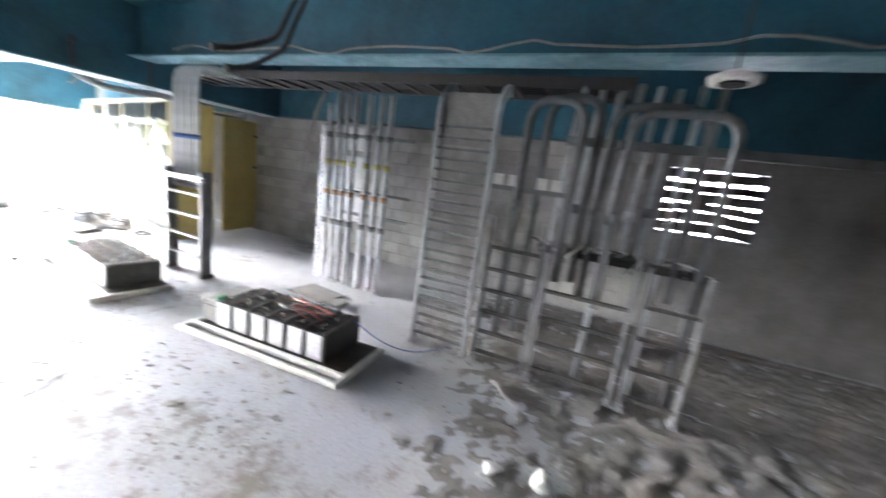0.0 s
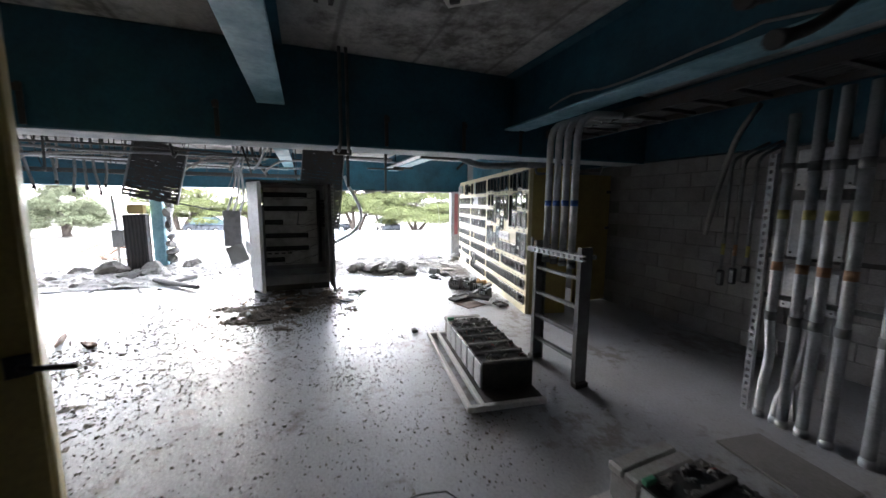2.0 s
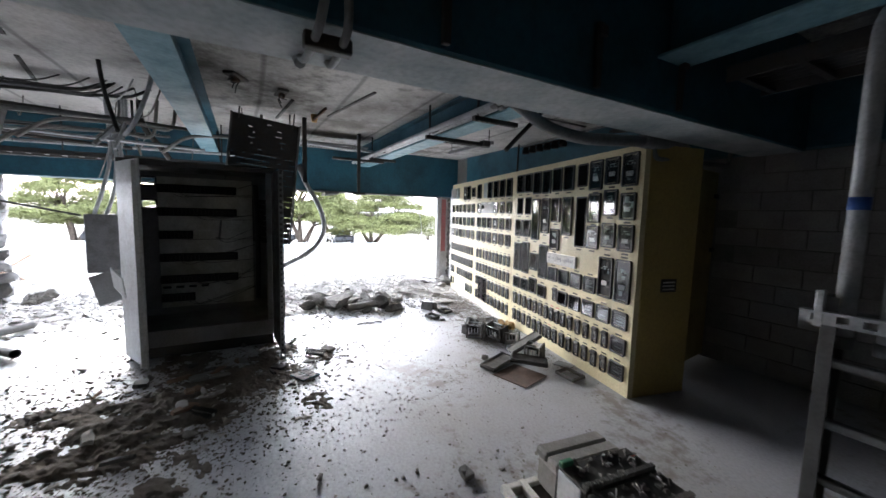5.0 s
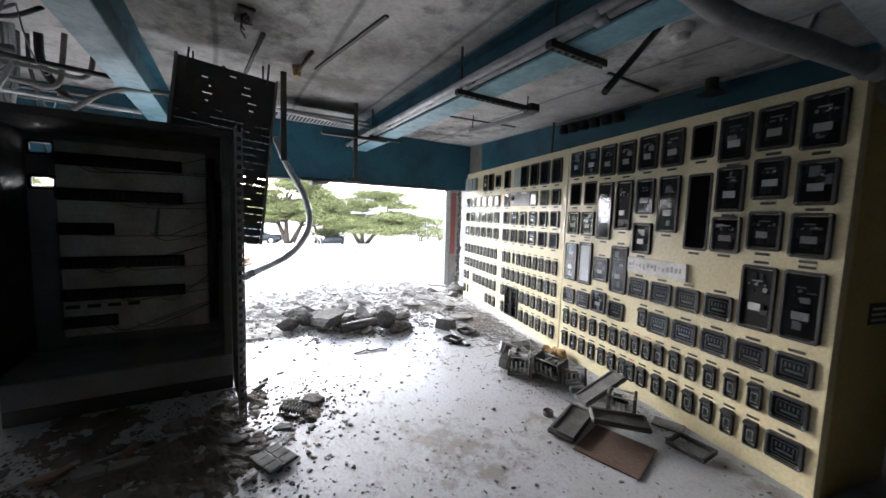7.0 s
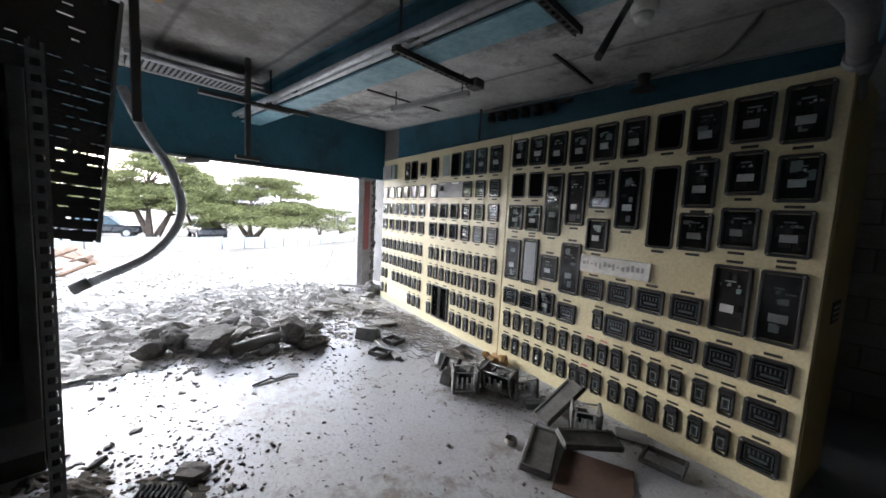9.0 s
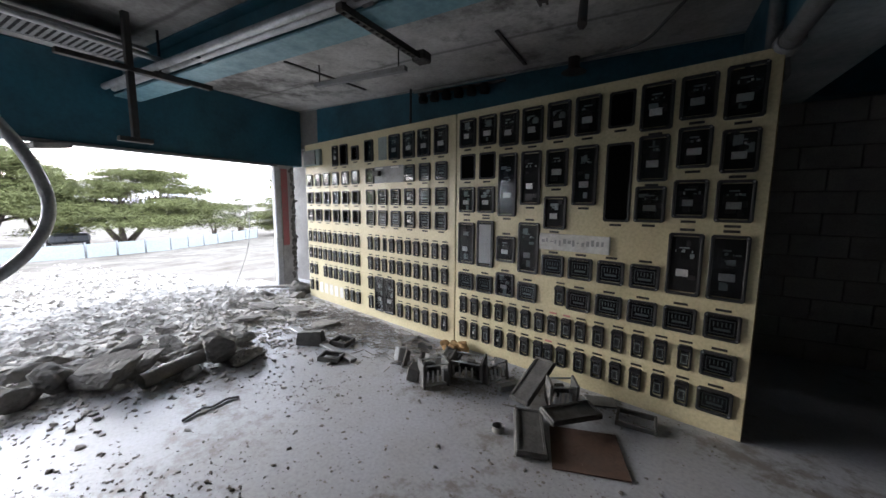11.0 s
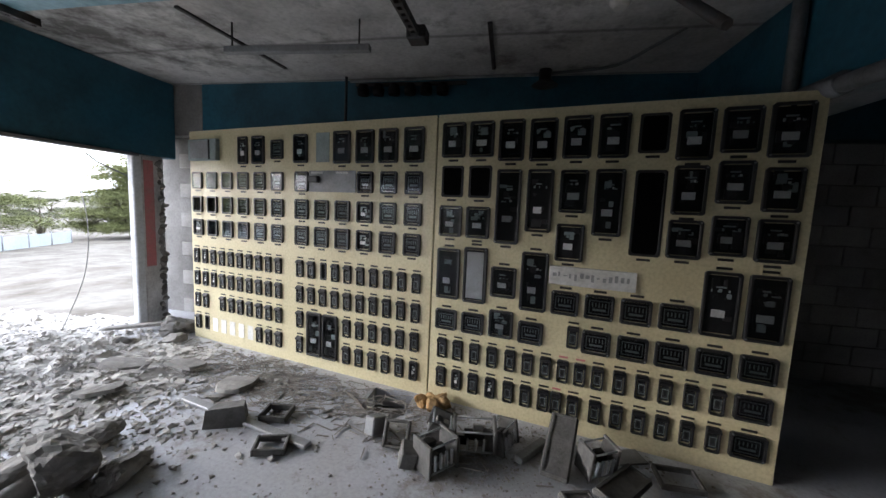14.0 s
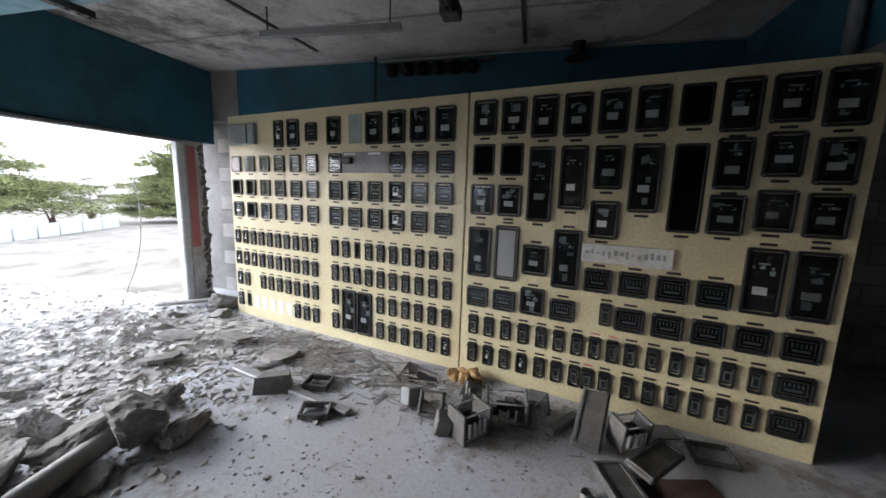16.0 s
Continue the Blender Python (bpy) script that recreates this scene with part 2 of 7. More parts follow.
M_TRAY = shade("stained_tray", (0.07, 0.055, 0.045), 0.6, 0.1, (0.03, 0.025, 0.02), 0.7, 4, 40, 0.3)
M_LID = shade("pale_dusty_lid", (0.33, 0.32, 0.3), 0.6, 0, (0.22, 0.2, 0.18), 0.6, 10, 60, 0.2)
M_RED = shade("red_cable", (0.3, 0.03, 0.02), 0.45)
M_GREEN = shade("green_cap", (0.03, 0.22, 0.11), 0.45)
M_BLUETAPE = shade("blue_tape", (0.02, 0.1, 0.4), 0.5)
M_YELLOWTAPE = shade("yellow_tape", (0.4, 0.36, 0.1), 0.5)
M_ORANGETAPE = shade("orange_tape", (0.36, 0.19, 0.09), 0.5)
M_CABLE = shade("grey_cable", (0.26, 0.25, 0.235), 0.6, 0, (0.15, 0.14, 0.13), 0.5, 12, 60, 0.1)
M_BLACKCABLE = shade("black_cable", (0.02, 0.02, 0.02), 0.5)
M_REDPAINT = shade("red_paint", (0.5, 0.16, 0.16), 0.6, 0, (0.35, 0.25, 0.22), 0.6, 9, 60, 0.2)
M_FOAM = shade("ochre_foam", (0.4, 0.25, 0.11), 0.9, 0, (0.22, 0.13, 0.06), 0.7, 20, 60, 0.8)
M_BARK = shade("bark", (0.09, 0.07, 0.055), 0.9, 0, (0.04, 0.03, 0.025), 0.6, 4, 30, 0.8)
M_LEAF = shade("cypress_green", (0.118, 0.13, 0.042), 0.8, 0, (0.05, 0.058, 0.02), 0.7, 0.6, 8, 0.3, space="World")
M_LEAF_DULL = shade("grey_green_scrub", (0.13, 0.14, 0.075), 0.8, 0, (0.065, 0.072, 0.04), 0.7, 0.6, 8, 0.3, space="World")
M_FENCE = shade("pale_fence_sheet", (0.3, 0.335, 0.335), 0.6, 0, (0.22, 0.245, 0.245), 0.4, 1.0, 20, 0.1, space="World")
M_CAR = shade("dark_car_paint", (0.05, 0.055, 0.065), 0.25, 0.2)
M_TYRE = shade("tyre_rubber", (0.02, 0.02, 0.02), 0.8)
M_WOODBROKEN = shade("broken_brown_wood", (0.2, 0.125, 0.085), 0.8, 0, (0.1, 0.07, 0.05), 0.6, 5, 40, 0.4)

for dusty in (M_SOIL, M_FLOOR_SHADE, M_DIRT, M_LUMP, M_RUBBLE, M_ROCK, M_YARD):
    dusty.node_tree.nodes["Principled BSDF"].inputs["Specular IOR Level"].default_value = 0.1


# ---- mesh helpers ----
def block(bm, x0, x1, y0, y1, z0, z1, c=0.0, m=None):
    """A box, its edges cut off by c, into bm; m turns and places it."""
    m = m or Matrix()
    lo, hi = (x0, y0, z0), (x1, y1, z1)
    if c <= 0:
        v = [bm.verts.new(m @ Vector((hi[0] if i & 1 else lo[0], hi[1] if i & 2 else lo[1], hi[2] if i & 4 else lo[2]))) for i in range(8)]
        for f in ((0, 2, 3, 1), (4, 5, 7, 6), (0, 1, 5, 4), (2, 6, 7, 3), (0, 4, 6, 2), (1, 3, 7, 5)):
            bm.faces.new([v[i] for i in f])
        return
    v = {}
    for i in range(8):
        corner = [hi[a] if i >> a & 1 else lo[a] for a in range(3)]
        for keep in range(3):
            p = [corner[a] if a == keep else corner[a] + (-c if i >> a & 1 else c) for a in range(3)]
            v[i, keep] = bm.verts.new(m @ Vector(p))
    centre = m @ Vector([(lo[a] + hi[a]) / 2 for a in range(3)])
    faces = []
    for a in range(3):
        b, d = (a + 1) % 3, (a + 2) % 3
        for side in (0, 1):
            ring = [side << a, side << a | 1 << b, side << a | 1 << b | 1 << d, side << a | 1 << d]
            faces.append([v[i, a] for i in ring])
        for sb in (0, 1):
            for sd in (0, 1):
                i = sb << b | sd << d
                j = i | 1 << a
                faces.append([v[i, b], v[j, b], v[j, d], v[i, d]])
    for i in range(8):
        faces.append([v[i, 0], v[i, 1], v[i, 2]])
    for f in faces:
        face = bm.faces.new(f)
        face.normal_update()
        if face.normal.dot(face.calc_center_median() - centre) < 0:
            face.normal_flip()


def ring_frame(bm, w, h, rim, front, back, c=0.003):
    """A rectangular bezel in one piece: outer and inner walls joined by a chamfered front."""
    loops = []
    for a, b, y in ((w / 2, h / 2, back), (w / 2, h / 2, front + c), (w / 2 - c, h / 2 - c, front), (w / 2 - rim, h / 2 - rim, front), (w / 2 - rim - c, h / 2 - rim - c, front + c), (w / 2 - rim - c, h / 2 - rim - c, back)):
        k = min(0.012, w * 0.12)
        loops.append([bm.verts.new((sx * (a - dx), y, sz * (b - dz))) for sx, sz, dx, dz in ((-1, -1, k, 0), (1, -1, k, 0), (1, -1, 0, k), (1, 1, 0, k), (1, 1, k, 0), (-1, 1, k, 0), (-1, 1, 0, k), (-1, -1, 0, k))])
    for p, q in zip(loops, loops[1:]):
        for i in range(8):
            bm.faces.new((p[i], p[(i + 1) % 8], q[(i + 1) % 8], q[i]))


def smooth_path(pts, r, n=5):
    """The path with its inner corners rounded to about radius r."""
    pts = [Vector(p) for p in pts]
    out = [pts[0]]
    for a, b, c in zip(pts, pts[1:], pts[2:]):
        d = min(r, (a - b).length * 0.49, (c - b).length * 0.49)
        p, q = b + (a - b).normalized() * d, b + (c - b).normalized() * d
        for i in range(n + 1):
            t = i / n
            out.append(p * (1 - t) ** 2 + b * 2 * t * (1 - t) + q * t * t)
    out.append(pts[-1])
    return out


def tube(bm, pts, r, sides=10, bend=0.0, caps=True):
    """A round bar along a path; r may be a list of radii."""
    pts = smooth_path(pts, bend) if bend else [Vector(p) for p in pts]
    rad = r if isinstance(r, (list, tuple)) else [r] * len(pts)
    rings, up = [], None
    for i, p in enumerate(pts):
        d = (pts[min(i + 1, len(pts) - 1)] - pts[max(i - 1, 0)]).normalized()
        if up is None:
            up = d.orthogonal().normalized()
        up = (up - d * up.dot(d)).normalized()
        side = d.cross(up)
        rings.append([bm.verts.new(p + (up * math.cos(k * math.tau / sides) + side * math.sin(k * math.tau / sides)) * rad[i]) for k in range(sides)])
    for a, b in zip(rings, rings[1:]):
        for k in range(sides):
            f = bm.faces.new((a[k], a[(k + 1) % sides], b[(k + 1) % sides], b[k]))
            f.smooth = True
    if caps:
        bm.faces.new(rings[0][::-1])
        bm.faces.new(rings[-1])


def stone(bm, rng, at, size, flat=0.6, cuts=1):
    """A broken lump with uneven faces, resting near at."""
    made = bmesh.ops.create_icosphere(bm, subdivisions=cuts + 1, radius=1.0)["verts"]
    cut = [(Vector((rng.gauss(0, 1), rng.gauss(0, 1), rng.gauss(0, 1))).normalized(), rng.uniform(0.42, 0.85)) for _ in range(10)]
    seed = rng.uniform(0, 99)
    turn = Euler((rng.uniform(-0.4, 0.4), rng.uniform(-0.4, 0.4), rng.uniform(0, 6.28))).to_matrix()
    ax, ay, az = size * rng.uniform(0.7, 1.3), size * rng.uniform(0.5, 1.0), size * flat * rng.uniform(0.6, 1.2)
    for v in made:
        d = v.co.normalized()
        k = min([1.1] + [w / d.dot(nrm) for nrm, w in cut if d.dot(nrm) > 0.05]) * (1.15 + 0.09 * noise.noise(d * 4 + Vector((seed, 0, 0))) + 0.09 * noise.noise(d * 10 + Vector((0, seed, 0))) + 0.05 * noise.noise(d * 27 + Vector((0, 0, seed))))
        w = turn @ Vector((v.co.x * ax * k, v.co.y * ay * k, v.co.z * az * k))
        v.co = Vector(at) + w
    low = min(v.co.z for v in made)
    for v in made:
        v.co.z += at[2] - low - size * 0.08


def mesh_of(name, bm, materials):
    data = bpy.data.meshes.new(name)
    bm.normal_update()
    bm.to_mesh(data)
    bm.free()
    for m in materials if isinstance(materials, (list, tuple)) else [materials]:
        data.materials.append(m)
    return data


def part(name, bm, material, parent, label=""):
    """Links a bmesh as one mesh object under a thing or a part."""
    ob = new(name, mesh_of(name, bm, material))
    ob.parent = parent
    return tagged(ob, label)


def thing(name, label, category, at=None, group="", kind=""):
    ob = new(name)
    ob.empty_display_size = 0.1
    if at is not None:
        ob.matrix_basis = at
    return tagged(ob, label, category, group, kind)


def solo(name, bm, material, label, category, at=None, group="", kind=""):
    """A thing that is one mesh."""
    ob = new(name, mesh_of(name, bm, material))
    if at is not None:
        ob.matrix_basis = at
    return tagged(ob, label, category, group, kind)


def bx(*a, **k):
    bm = bmesh.new()
    block(bm, *a, **k)
    return bm


def pipe(pts, r, sides=10, bend=0.0):
    bm = bmesh.new()
    tube(bm, pts, r, sides, bend)
    return bm


HOUSE = pose(0, 0, 0, 0, 0, 12)  # the building's own axes: u along its length, v across
INV = HOUSE.inverted()


def house(u, v, z=0.0, turn=0.0):
    return HOUSE @ pose(u, v, z, 0, 0, turn)


# ---- structure ----
CEIL_IN, CEIL_OUT, GIRDER, SOFFIT = 3.3, 2.99, 2.33, 2.06
EDGE = -12.1
bm = bmesh.new()
for a in ((-12.6, -8.86, -9, 5.7), (-8.5, 4.4, -9, 5.7), (-8.86, -8.5, -9, 3.86), (-8.86, -8.5, 4.22, 5.7)):
    block(bm, *a, -0.25, 0.0)
block(bm, -8.9, -8.46, 3.82, 4.26, -0.7, -0.5)
solo("floor", bm, M_FLOOR, "dusty grey concrete floor with damp patches", "floor", HOUSE, kind="structure")
bm = bmesh.new()
block(bm, -12.9, -5.87, -9, 5.9, CEIL_OUT, CEIL_OUT + 0.5)
block(bm, -5.87, 4.4, -9, 5.9, CEIL_IN, CEIL_OUT + 0.5)
solo("ceiling", bm, M_CEIL, "stained board-marked concrete ceiling slab", "ceiling", HOUSE, kind="structure")
# the back wall of concrete blocks, with a window opening in the dark room
bm = bmesh.new()
block(bm, -13.0, 1.0, 5.56, 5.76, -0.25, 2.36)
block(bm, 1.0, 2.1, 5.56, 5.76, 0, 1.3)
block(bm, 1.0, 2.1, 5.56, 5.76, 2.2, 2.36)
block(bm, 2.1, 4.4, 5.56, 5.76, 0, 2.36)
wall_north = solo("wall_north", bm, M_CONC, "grey concrete block wall", "wall", HOUSE, kind="structure")
# unseen walls that close the room, dark so little light bounces back
solo("wall_east", bx(4.2, 4.4, -9, 5.56, 0, CEIL_IN), M_UNSEEN_DARK, "plain unseen wall, darkened to cut bounced light", "wall", HOUSE, kind="structure")
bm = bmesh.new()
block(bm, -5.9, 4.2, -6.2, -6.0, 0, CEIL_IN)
# unseen wall set close in to cut light from the south
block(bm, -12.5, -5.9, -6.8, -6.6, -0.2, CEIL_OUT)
# unseen wall added to keep light off the room's east end
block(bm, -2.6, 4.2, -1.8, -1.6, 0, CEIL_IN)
solo("wall_south", bm, M_UNSEEN_DARK, "plain unseen wall, darkened to cut bounced light", "wall", HOUSE, kind="structure")
solo("trim_wall_beam", bx(-11.7, 4.2, 5.42, 5.76, 2.363, CEIL_IN), M_TEAL, "teal painted beam over the block wall", "beam", HOUSE, kind="structure")
bm = bmesh.new()
block(bm, -12.6, -11.7, 5.42, 5.76, 2.363, CEIL_OUT, 0.01)
solo("trim_beam_end", bm, M_CONC, "bare grey concrete beam end", "beam", HOUSE, kind="structure")


def girder(name, label, u0, u1, v0, v1, z0, z1, mat, lip=0.0):
    bm = bmesh.new()
    block(bm, u0, u1, v0, v1, z0, z1, 0.012)
    if lip:
        block(bm, u0 - lip, u1 + lip, v0, v1, z0 - 0.025, z0 - 0.002, 0.004)
    return solo(name, bm, mat, label, "beam", HOUSE, kind="structure")


girder("trim_cross_girder", "deep teal concrete girder across the room", -6.1, -5.65, -9, 5.42, GIRDER, CEIL_IN - 0.004, M_TEAL)
solo("trim_girder_soffit", bx(-6.085, -5.665, -8.9, 5.4, GIRDER - 0.006, GIRDER - 0.001), M_SOFFIT, "pale worn underside of the girder", "beam", HOUSE, kind="structure")
girder("trim_edge_beam", "teal painted edge beam over the open side", EDGE - 0.4, EDGE, -9, 5.41, SOFFIT, CEIL_OUT - 0.004, M_TEAL)


def steel_beam(name, label, u0, u1, v, z, depth, wide=0.24):
    """A rolled steel beam along the room: two flanges and a web."""
    t = thing(name, label, "beam", HOUSE, kind="structure")
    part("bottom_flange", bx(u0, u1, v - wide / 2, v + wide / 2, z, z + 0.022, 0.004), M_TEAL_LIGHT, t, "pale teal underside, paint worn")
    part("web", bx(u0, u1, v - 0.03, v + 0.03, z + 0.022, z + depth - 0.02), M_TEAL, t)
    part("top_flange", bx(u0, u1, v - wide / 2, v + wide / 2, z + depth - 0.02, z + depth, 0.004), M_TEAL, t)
    return t


steel_beam("trim_steel_beam", "teal steel beam under the ceiling", EDGE, -6.1, 3.0, 2.62, CEIL_OUT - 2.625, 0.26)
steel_beam("trim_steel_beam", "teal steel beam under the ceiling", EDGE, -6.1, 0.22, 2.6, CEIL_OUT - 2.605, 0.24)
steel_beam("trim_steel_beam", "teal steel beam over the conduit racks", -5.65, 4.2, 3.12, 2.64, CEIL_IN - 2.645, 0.3)
steel_beam("trim_steel_beam", "pale teal steel beam stub from the ceiling", -5.65, 1.0, 0.28, 2.7, CEIL_IN - 2.705, 0.26)

# corner column with broken edges and a red painted stripe
col = thing("trim_column", "chipped grey concrete column with red stripe", "column", HOUSE, kind="structure")
bm = bmesh.new()
block(bm, EDGE - 0.1, EDGE - 0.02, 4.965, 5.25, -0.2, SOFFIT, 0.015)
part("shaft", bm, M_COLUMN, col)
part("white_plaster", bx(EDGE - 0.1, EDGE - 0.012, 4.86, 4.964, -0.2, SOFFIT, c=0.012), M_CASE, col, "white plastered column edge")
bm = bmesh.new()
chip = random.Random(41)
for k in range(30):
    stone(bm, chip, (EDGE - 0.02, 5.19 + chip.uniform(-0.02, 0.03), -0.1 + 0.07 * k), 0.05, 1.0)
part("chipped_edge", bm, M_LUMP, col, "dark chipped concrete edge")
part("bent_bar", pipe([(EDGE - 0.03, 5.08, 1.72), (EDGE - 0.1, 4.85, 1.8), (EDGE - 0.16, 4.6, 1.92), (EDGE - 0.17, 4.5, 2.0)], 0.009, 6), M_DARKSTEEL, col, "dark bent bar end")
part("red_stripe", bx(EDGE - 0.015, EDGE - 0.0105, 4.98, 5.1, 0.72, 2.0), M_REDPAINT, col, "flaking red painted stripe")

# ---- outside ----
def yard_height(u, v):
    d = max(0.0, EDGE - 0.3 - u)
    far = 0.68 * min(1.0, d / 14.0) + 0.32 * min(1.0, max(0.0, d - 14.0) / 12.0)
    bumps = noise.noise(Vector((u * 0.5, v * 0.5, 3))) * 0.07 + noise.noise(Vector((u * 1.7, v * 1.7, 9))) * 0.03
    return -0.16 - 1.1 * far + bumps * min(1, d / 1.5) * (1.0 if d < 16 else 0.25)


bm = bmesh.new()
us = [EDGE + 1.5 - 0.5 * i for i in range(40)] + [EDGE - 18.5 - 2.5 * i for i in range(1, 13)] + [EDGE - 48.5 - (i ** 2.4) * 6 for i in range(1, 14)]
vs = [-120 - (i ** 2.2) * 8 for i in range(9, 0, -1)] + [-120 + 6 * i for i in range(17)] + [-18 + 0.6 * i for i in range(61)] + [18.6 + 6 * i for i in range(17)] + [120 + (i ** 2.2) * 8 for i in range(1, 10)]
grid = [[bm.verts.new((u, v, yard_height(u, v))) for v in vs] for u in us]
for a, b in zip(grid, grid[1:]):
    for k in range(len(vs) - 1):
        bm.faces.new((a[k], a[k + 1], b[k + 1], b[k])).smooth = True
back = [bm.verts.new((1500, v, -0.3)) for v in vs]
for k in range(len(vs) - 1):
    bm.faces.new((back[k], back[k + 1], grid[0][k + 1], grid[0][k]))
solo("ground", bm, M_YARD, "pale bare demolished yard ground", "ground", HOUSE, kind="structure")

# ---- the relay switchboard ----
BOARD_Y, BOARD_H = 2.355, 2.286


def relay_works(kind, w, h, seed):
    """What shows behind a relay's glass, facing -y: coils, contacts and small labels."""
    rng = random.Random(seed)
    bm = bmesh.new()
    rim = 0.016

    def put(index, *a, **k):
        first = len(bm.faces)
        block(bm, *a, **k)
        bm.faces.ensure_lookup_table()
        for f in bm.faces[first:]:
            f.material_index = index

    iw, ih = w - 2 * rim, h - 2 * rim - 0.012
    put(1, -iw / 2, iw / 2, -0.005, 0.0, -ih / 2, ih / 2)
    if kind == "switch":
        put(0, -w * 0.3, w * 0.3, -0.026, -0.005, -h * 0.3, h * 0.2, c=0.004)
        for a, b in ((-0.24, -0.21), (0.21, 0.24)):
            put(3, w * a, w * b, -0.0285, -0.026, -h * 0.24, h * 0.13)
        for a, b in ((-0.24, -0.225), (0.115, 0.13)):
            put(3, -w * 0.21, w * 0.21, -0.0285, -0.026, h * a, h * b)
        put(1, -w * 0.1, w * 0.1, -0.0275, -0.026, -h * 0.14, h * 0.06)
    elif kind == "meter":
        put(0, -iw * 0.42, iw * 0.42, -0.012, -0.006, -ih * 0.4, ih * 0.38, c=0.003)
        for s in (-1, 1):
            put(3, s * iw * 0.4 - 0.0015, s * iw * 0.4 + 0.0015, -0.0145, -0.012, -ih * 0.36, ih * 0.34)
            put(3, -iw * 0.4, iw * 0.4, -0.0145, -0.012, s * ih * 0.35 - 0.0015, s * ih * 0.35 + 0.0015)
        put(1, -iw * 0.36, iw * 0.36, -0.0135, -0.012, -ih * 0.32, ih * 0.3)
        for k in range(5):
            x = -iw * 0.27 + k * iw * 0.135
            put(3, x - 0.003, x + 0.003, -0.0155, -0.0135, ih * (0.0 + 0.03 * (k % 2)), ih * 0.24)
        put(3, -iw * 0.26, iw * 0.28, -0.0145, -0.0135, -ih * 0.2, -ih * 0.08)
    else:
        for k in range(5 + int(ih * 12)):
            x, z = rng.uniform(-iw * 0.3, iw * 0.3), rng.uniform(-ih * 0.4, ih * 0.42)
            a, b = rng.uniform(0.008, iw * 0.18), rng.uniform(0.008, 0.03)
            put(rng.choice((0, 0, 1, 1, 3)), x - a, x + a, -0.018 - 0.004 * rng.random(), -0.006, z - b, z + b, c=0.003)
        put(2, -iw * 0.26, iw * 0.26 * rng.uniform(0.4, 1), -0.024, -0.006, -ih * 0.22, -ih * 0.22 + min(0.045, ih * 0.2))
        for k in range(1 + int(ih * 5) // 2):
            z = ih * (0.3 - 0.17 * k)
            put(3, -iw * 0.2, iw * rng.uniform(0.05, 0.22), -0.024, -0.006, z - 0.004, z + 0.004)
            for j in range(4):
                x = rng.uniform(-iw * 0.34, iw * 0.3)
                put(3, x, x + rng.uniform(0.004, 0.014), -0.0235, -0.006, z - 0.03, z - 0.03 + rng.uniform(0.004, 0.02))
            if rng.random() < 0.6:
                put(2, iw * 0.1, iw * 0.1 + 0.012, -0.024, -0.006, z - 0.026, z - 0.014)
    return mesh_of("relay_core", bm, [M_BLACK, M_DARK, M_LABEL, M_GREYPLATE])


MESHES = {}


def relay(board, x, z, w, h, kind="relay", label="", plate=1, seed=0):
    """A relay case at world x, height z, as a part of its board: bezel, works, cover glass and nameplate."""
    key = (kind, round(w, 3), round(h, 3), seed)
    if key not in MESHES:
        bm = bmesh.new()
        deep = -0.008 if kind == "hole" else -0.034
        ring_frame(bm, w, h, 0.008 if kind == "switch" else 0.014, deep, 0.0)
        bezel = mesh_of("bezel", bm, M_BLACK)
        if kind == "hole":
            # no hole is cut: a black sheet paints the shade inside
            inside = mesh_of("hole_shade", bx(-w / 2 + 0.012, w / 2 - 0.012, -0.003, 0.0, -h / 2 + 0.012, h / 2 - 0.012), M_HOLE_SHADE)
        else:
            inside = relay_works(kind, w, h, int(w * 1000 + h * 100) + seed)
        glass = mesh_of("cover_glass", bx(-w / 2 + 0.012, w / 2 - 0.012, -0.0305, -0.0285, -h / 2 + 0.012, h / 2 - 0.012), M_GLASS) if kind in ("relay", "meter") else None
        for data in (bezel, inside, glass):
            if data:
                data.transform(Matrix.Diagonal((1, 0.62, 1, 1)))
        MESHES[key] = bezel, inside, glass
    bezel, inside, glass = MESHES[key]
    name = {"switch": "control_switch", "hole": "relay_opening", "meter": "meter"}.get(kind, "relay")
    ob = new(name, bezel)
    ob.parent = board
    ob.matrix_basis = pose(x - board.location.x, 0, z)
    if label:
        tagged(ob, label)
    for n, data in (("opening" if kind == "hole" else "relay_core", inside), ("cover_glass", glass)):
        if data:
            g = new(n, data)
            g.parent = ob
    if kind in ("meter", "relay"):
        for sx, sz in ((-1, 1), (1, -1)) if kind == "meter" else ((-1, -1), (1, 1)):
            g = new("cover_screw", SCREW)
            g.parent = ob
            g.matrix_basis = pose(sx * (w / 2 - 0.013), -0.0212, sz * (h / 2 - 0.013))
    if kind == "switch":
        g = new("guard_bar", GUARD)
        g.parent = ob
        g.matrix_basis = pose(0, 0, h * 0.36)
    if plate:
        n = new("nameplate", PLATE if w > 0.1 else SMALLPLATE)
        n.parent = board
        n.matrix_basis = pose(x - board.location.x, -0.002, z + plate * (h / 2 + 0.022))
    return ob


SCREW = mesh_of("cover_screw", pipe([(0, 0, 0), (0, -0.004, 0)], 0.0065, 8), M_DULL)
GUARD = mesh_of("guard_bar", bx(-0.04, 0.04, -0.034, -0.01, -0.011, 0.011, c=0.004), M_BLACK)
SMALLPLATE = mesh_of("nameplate", bx(-0.036, 0.036, -0.004, 0.0, -0.007, 0.007, c=0.001), M_BLACK)
PLATE = mesh_of("nameplate", bx(-0.04, 0.04, -0.004, 0.0, -0.008, 0.008, c=0.001), M_BLACK)


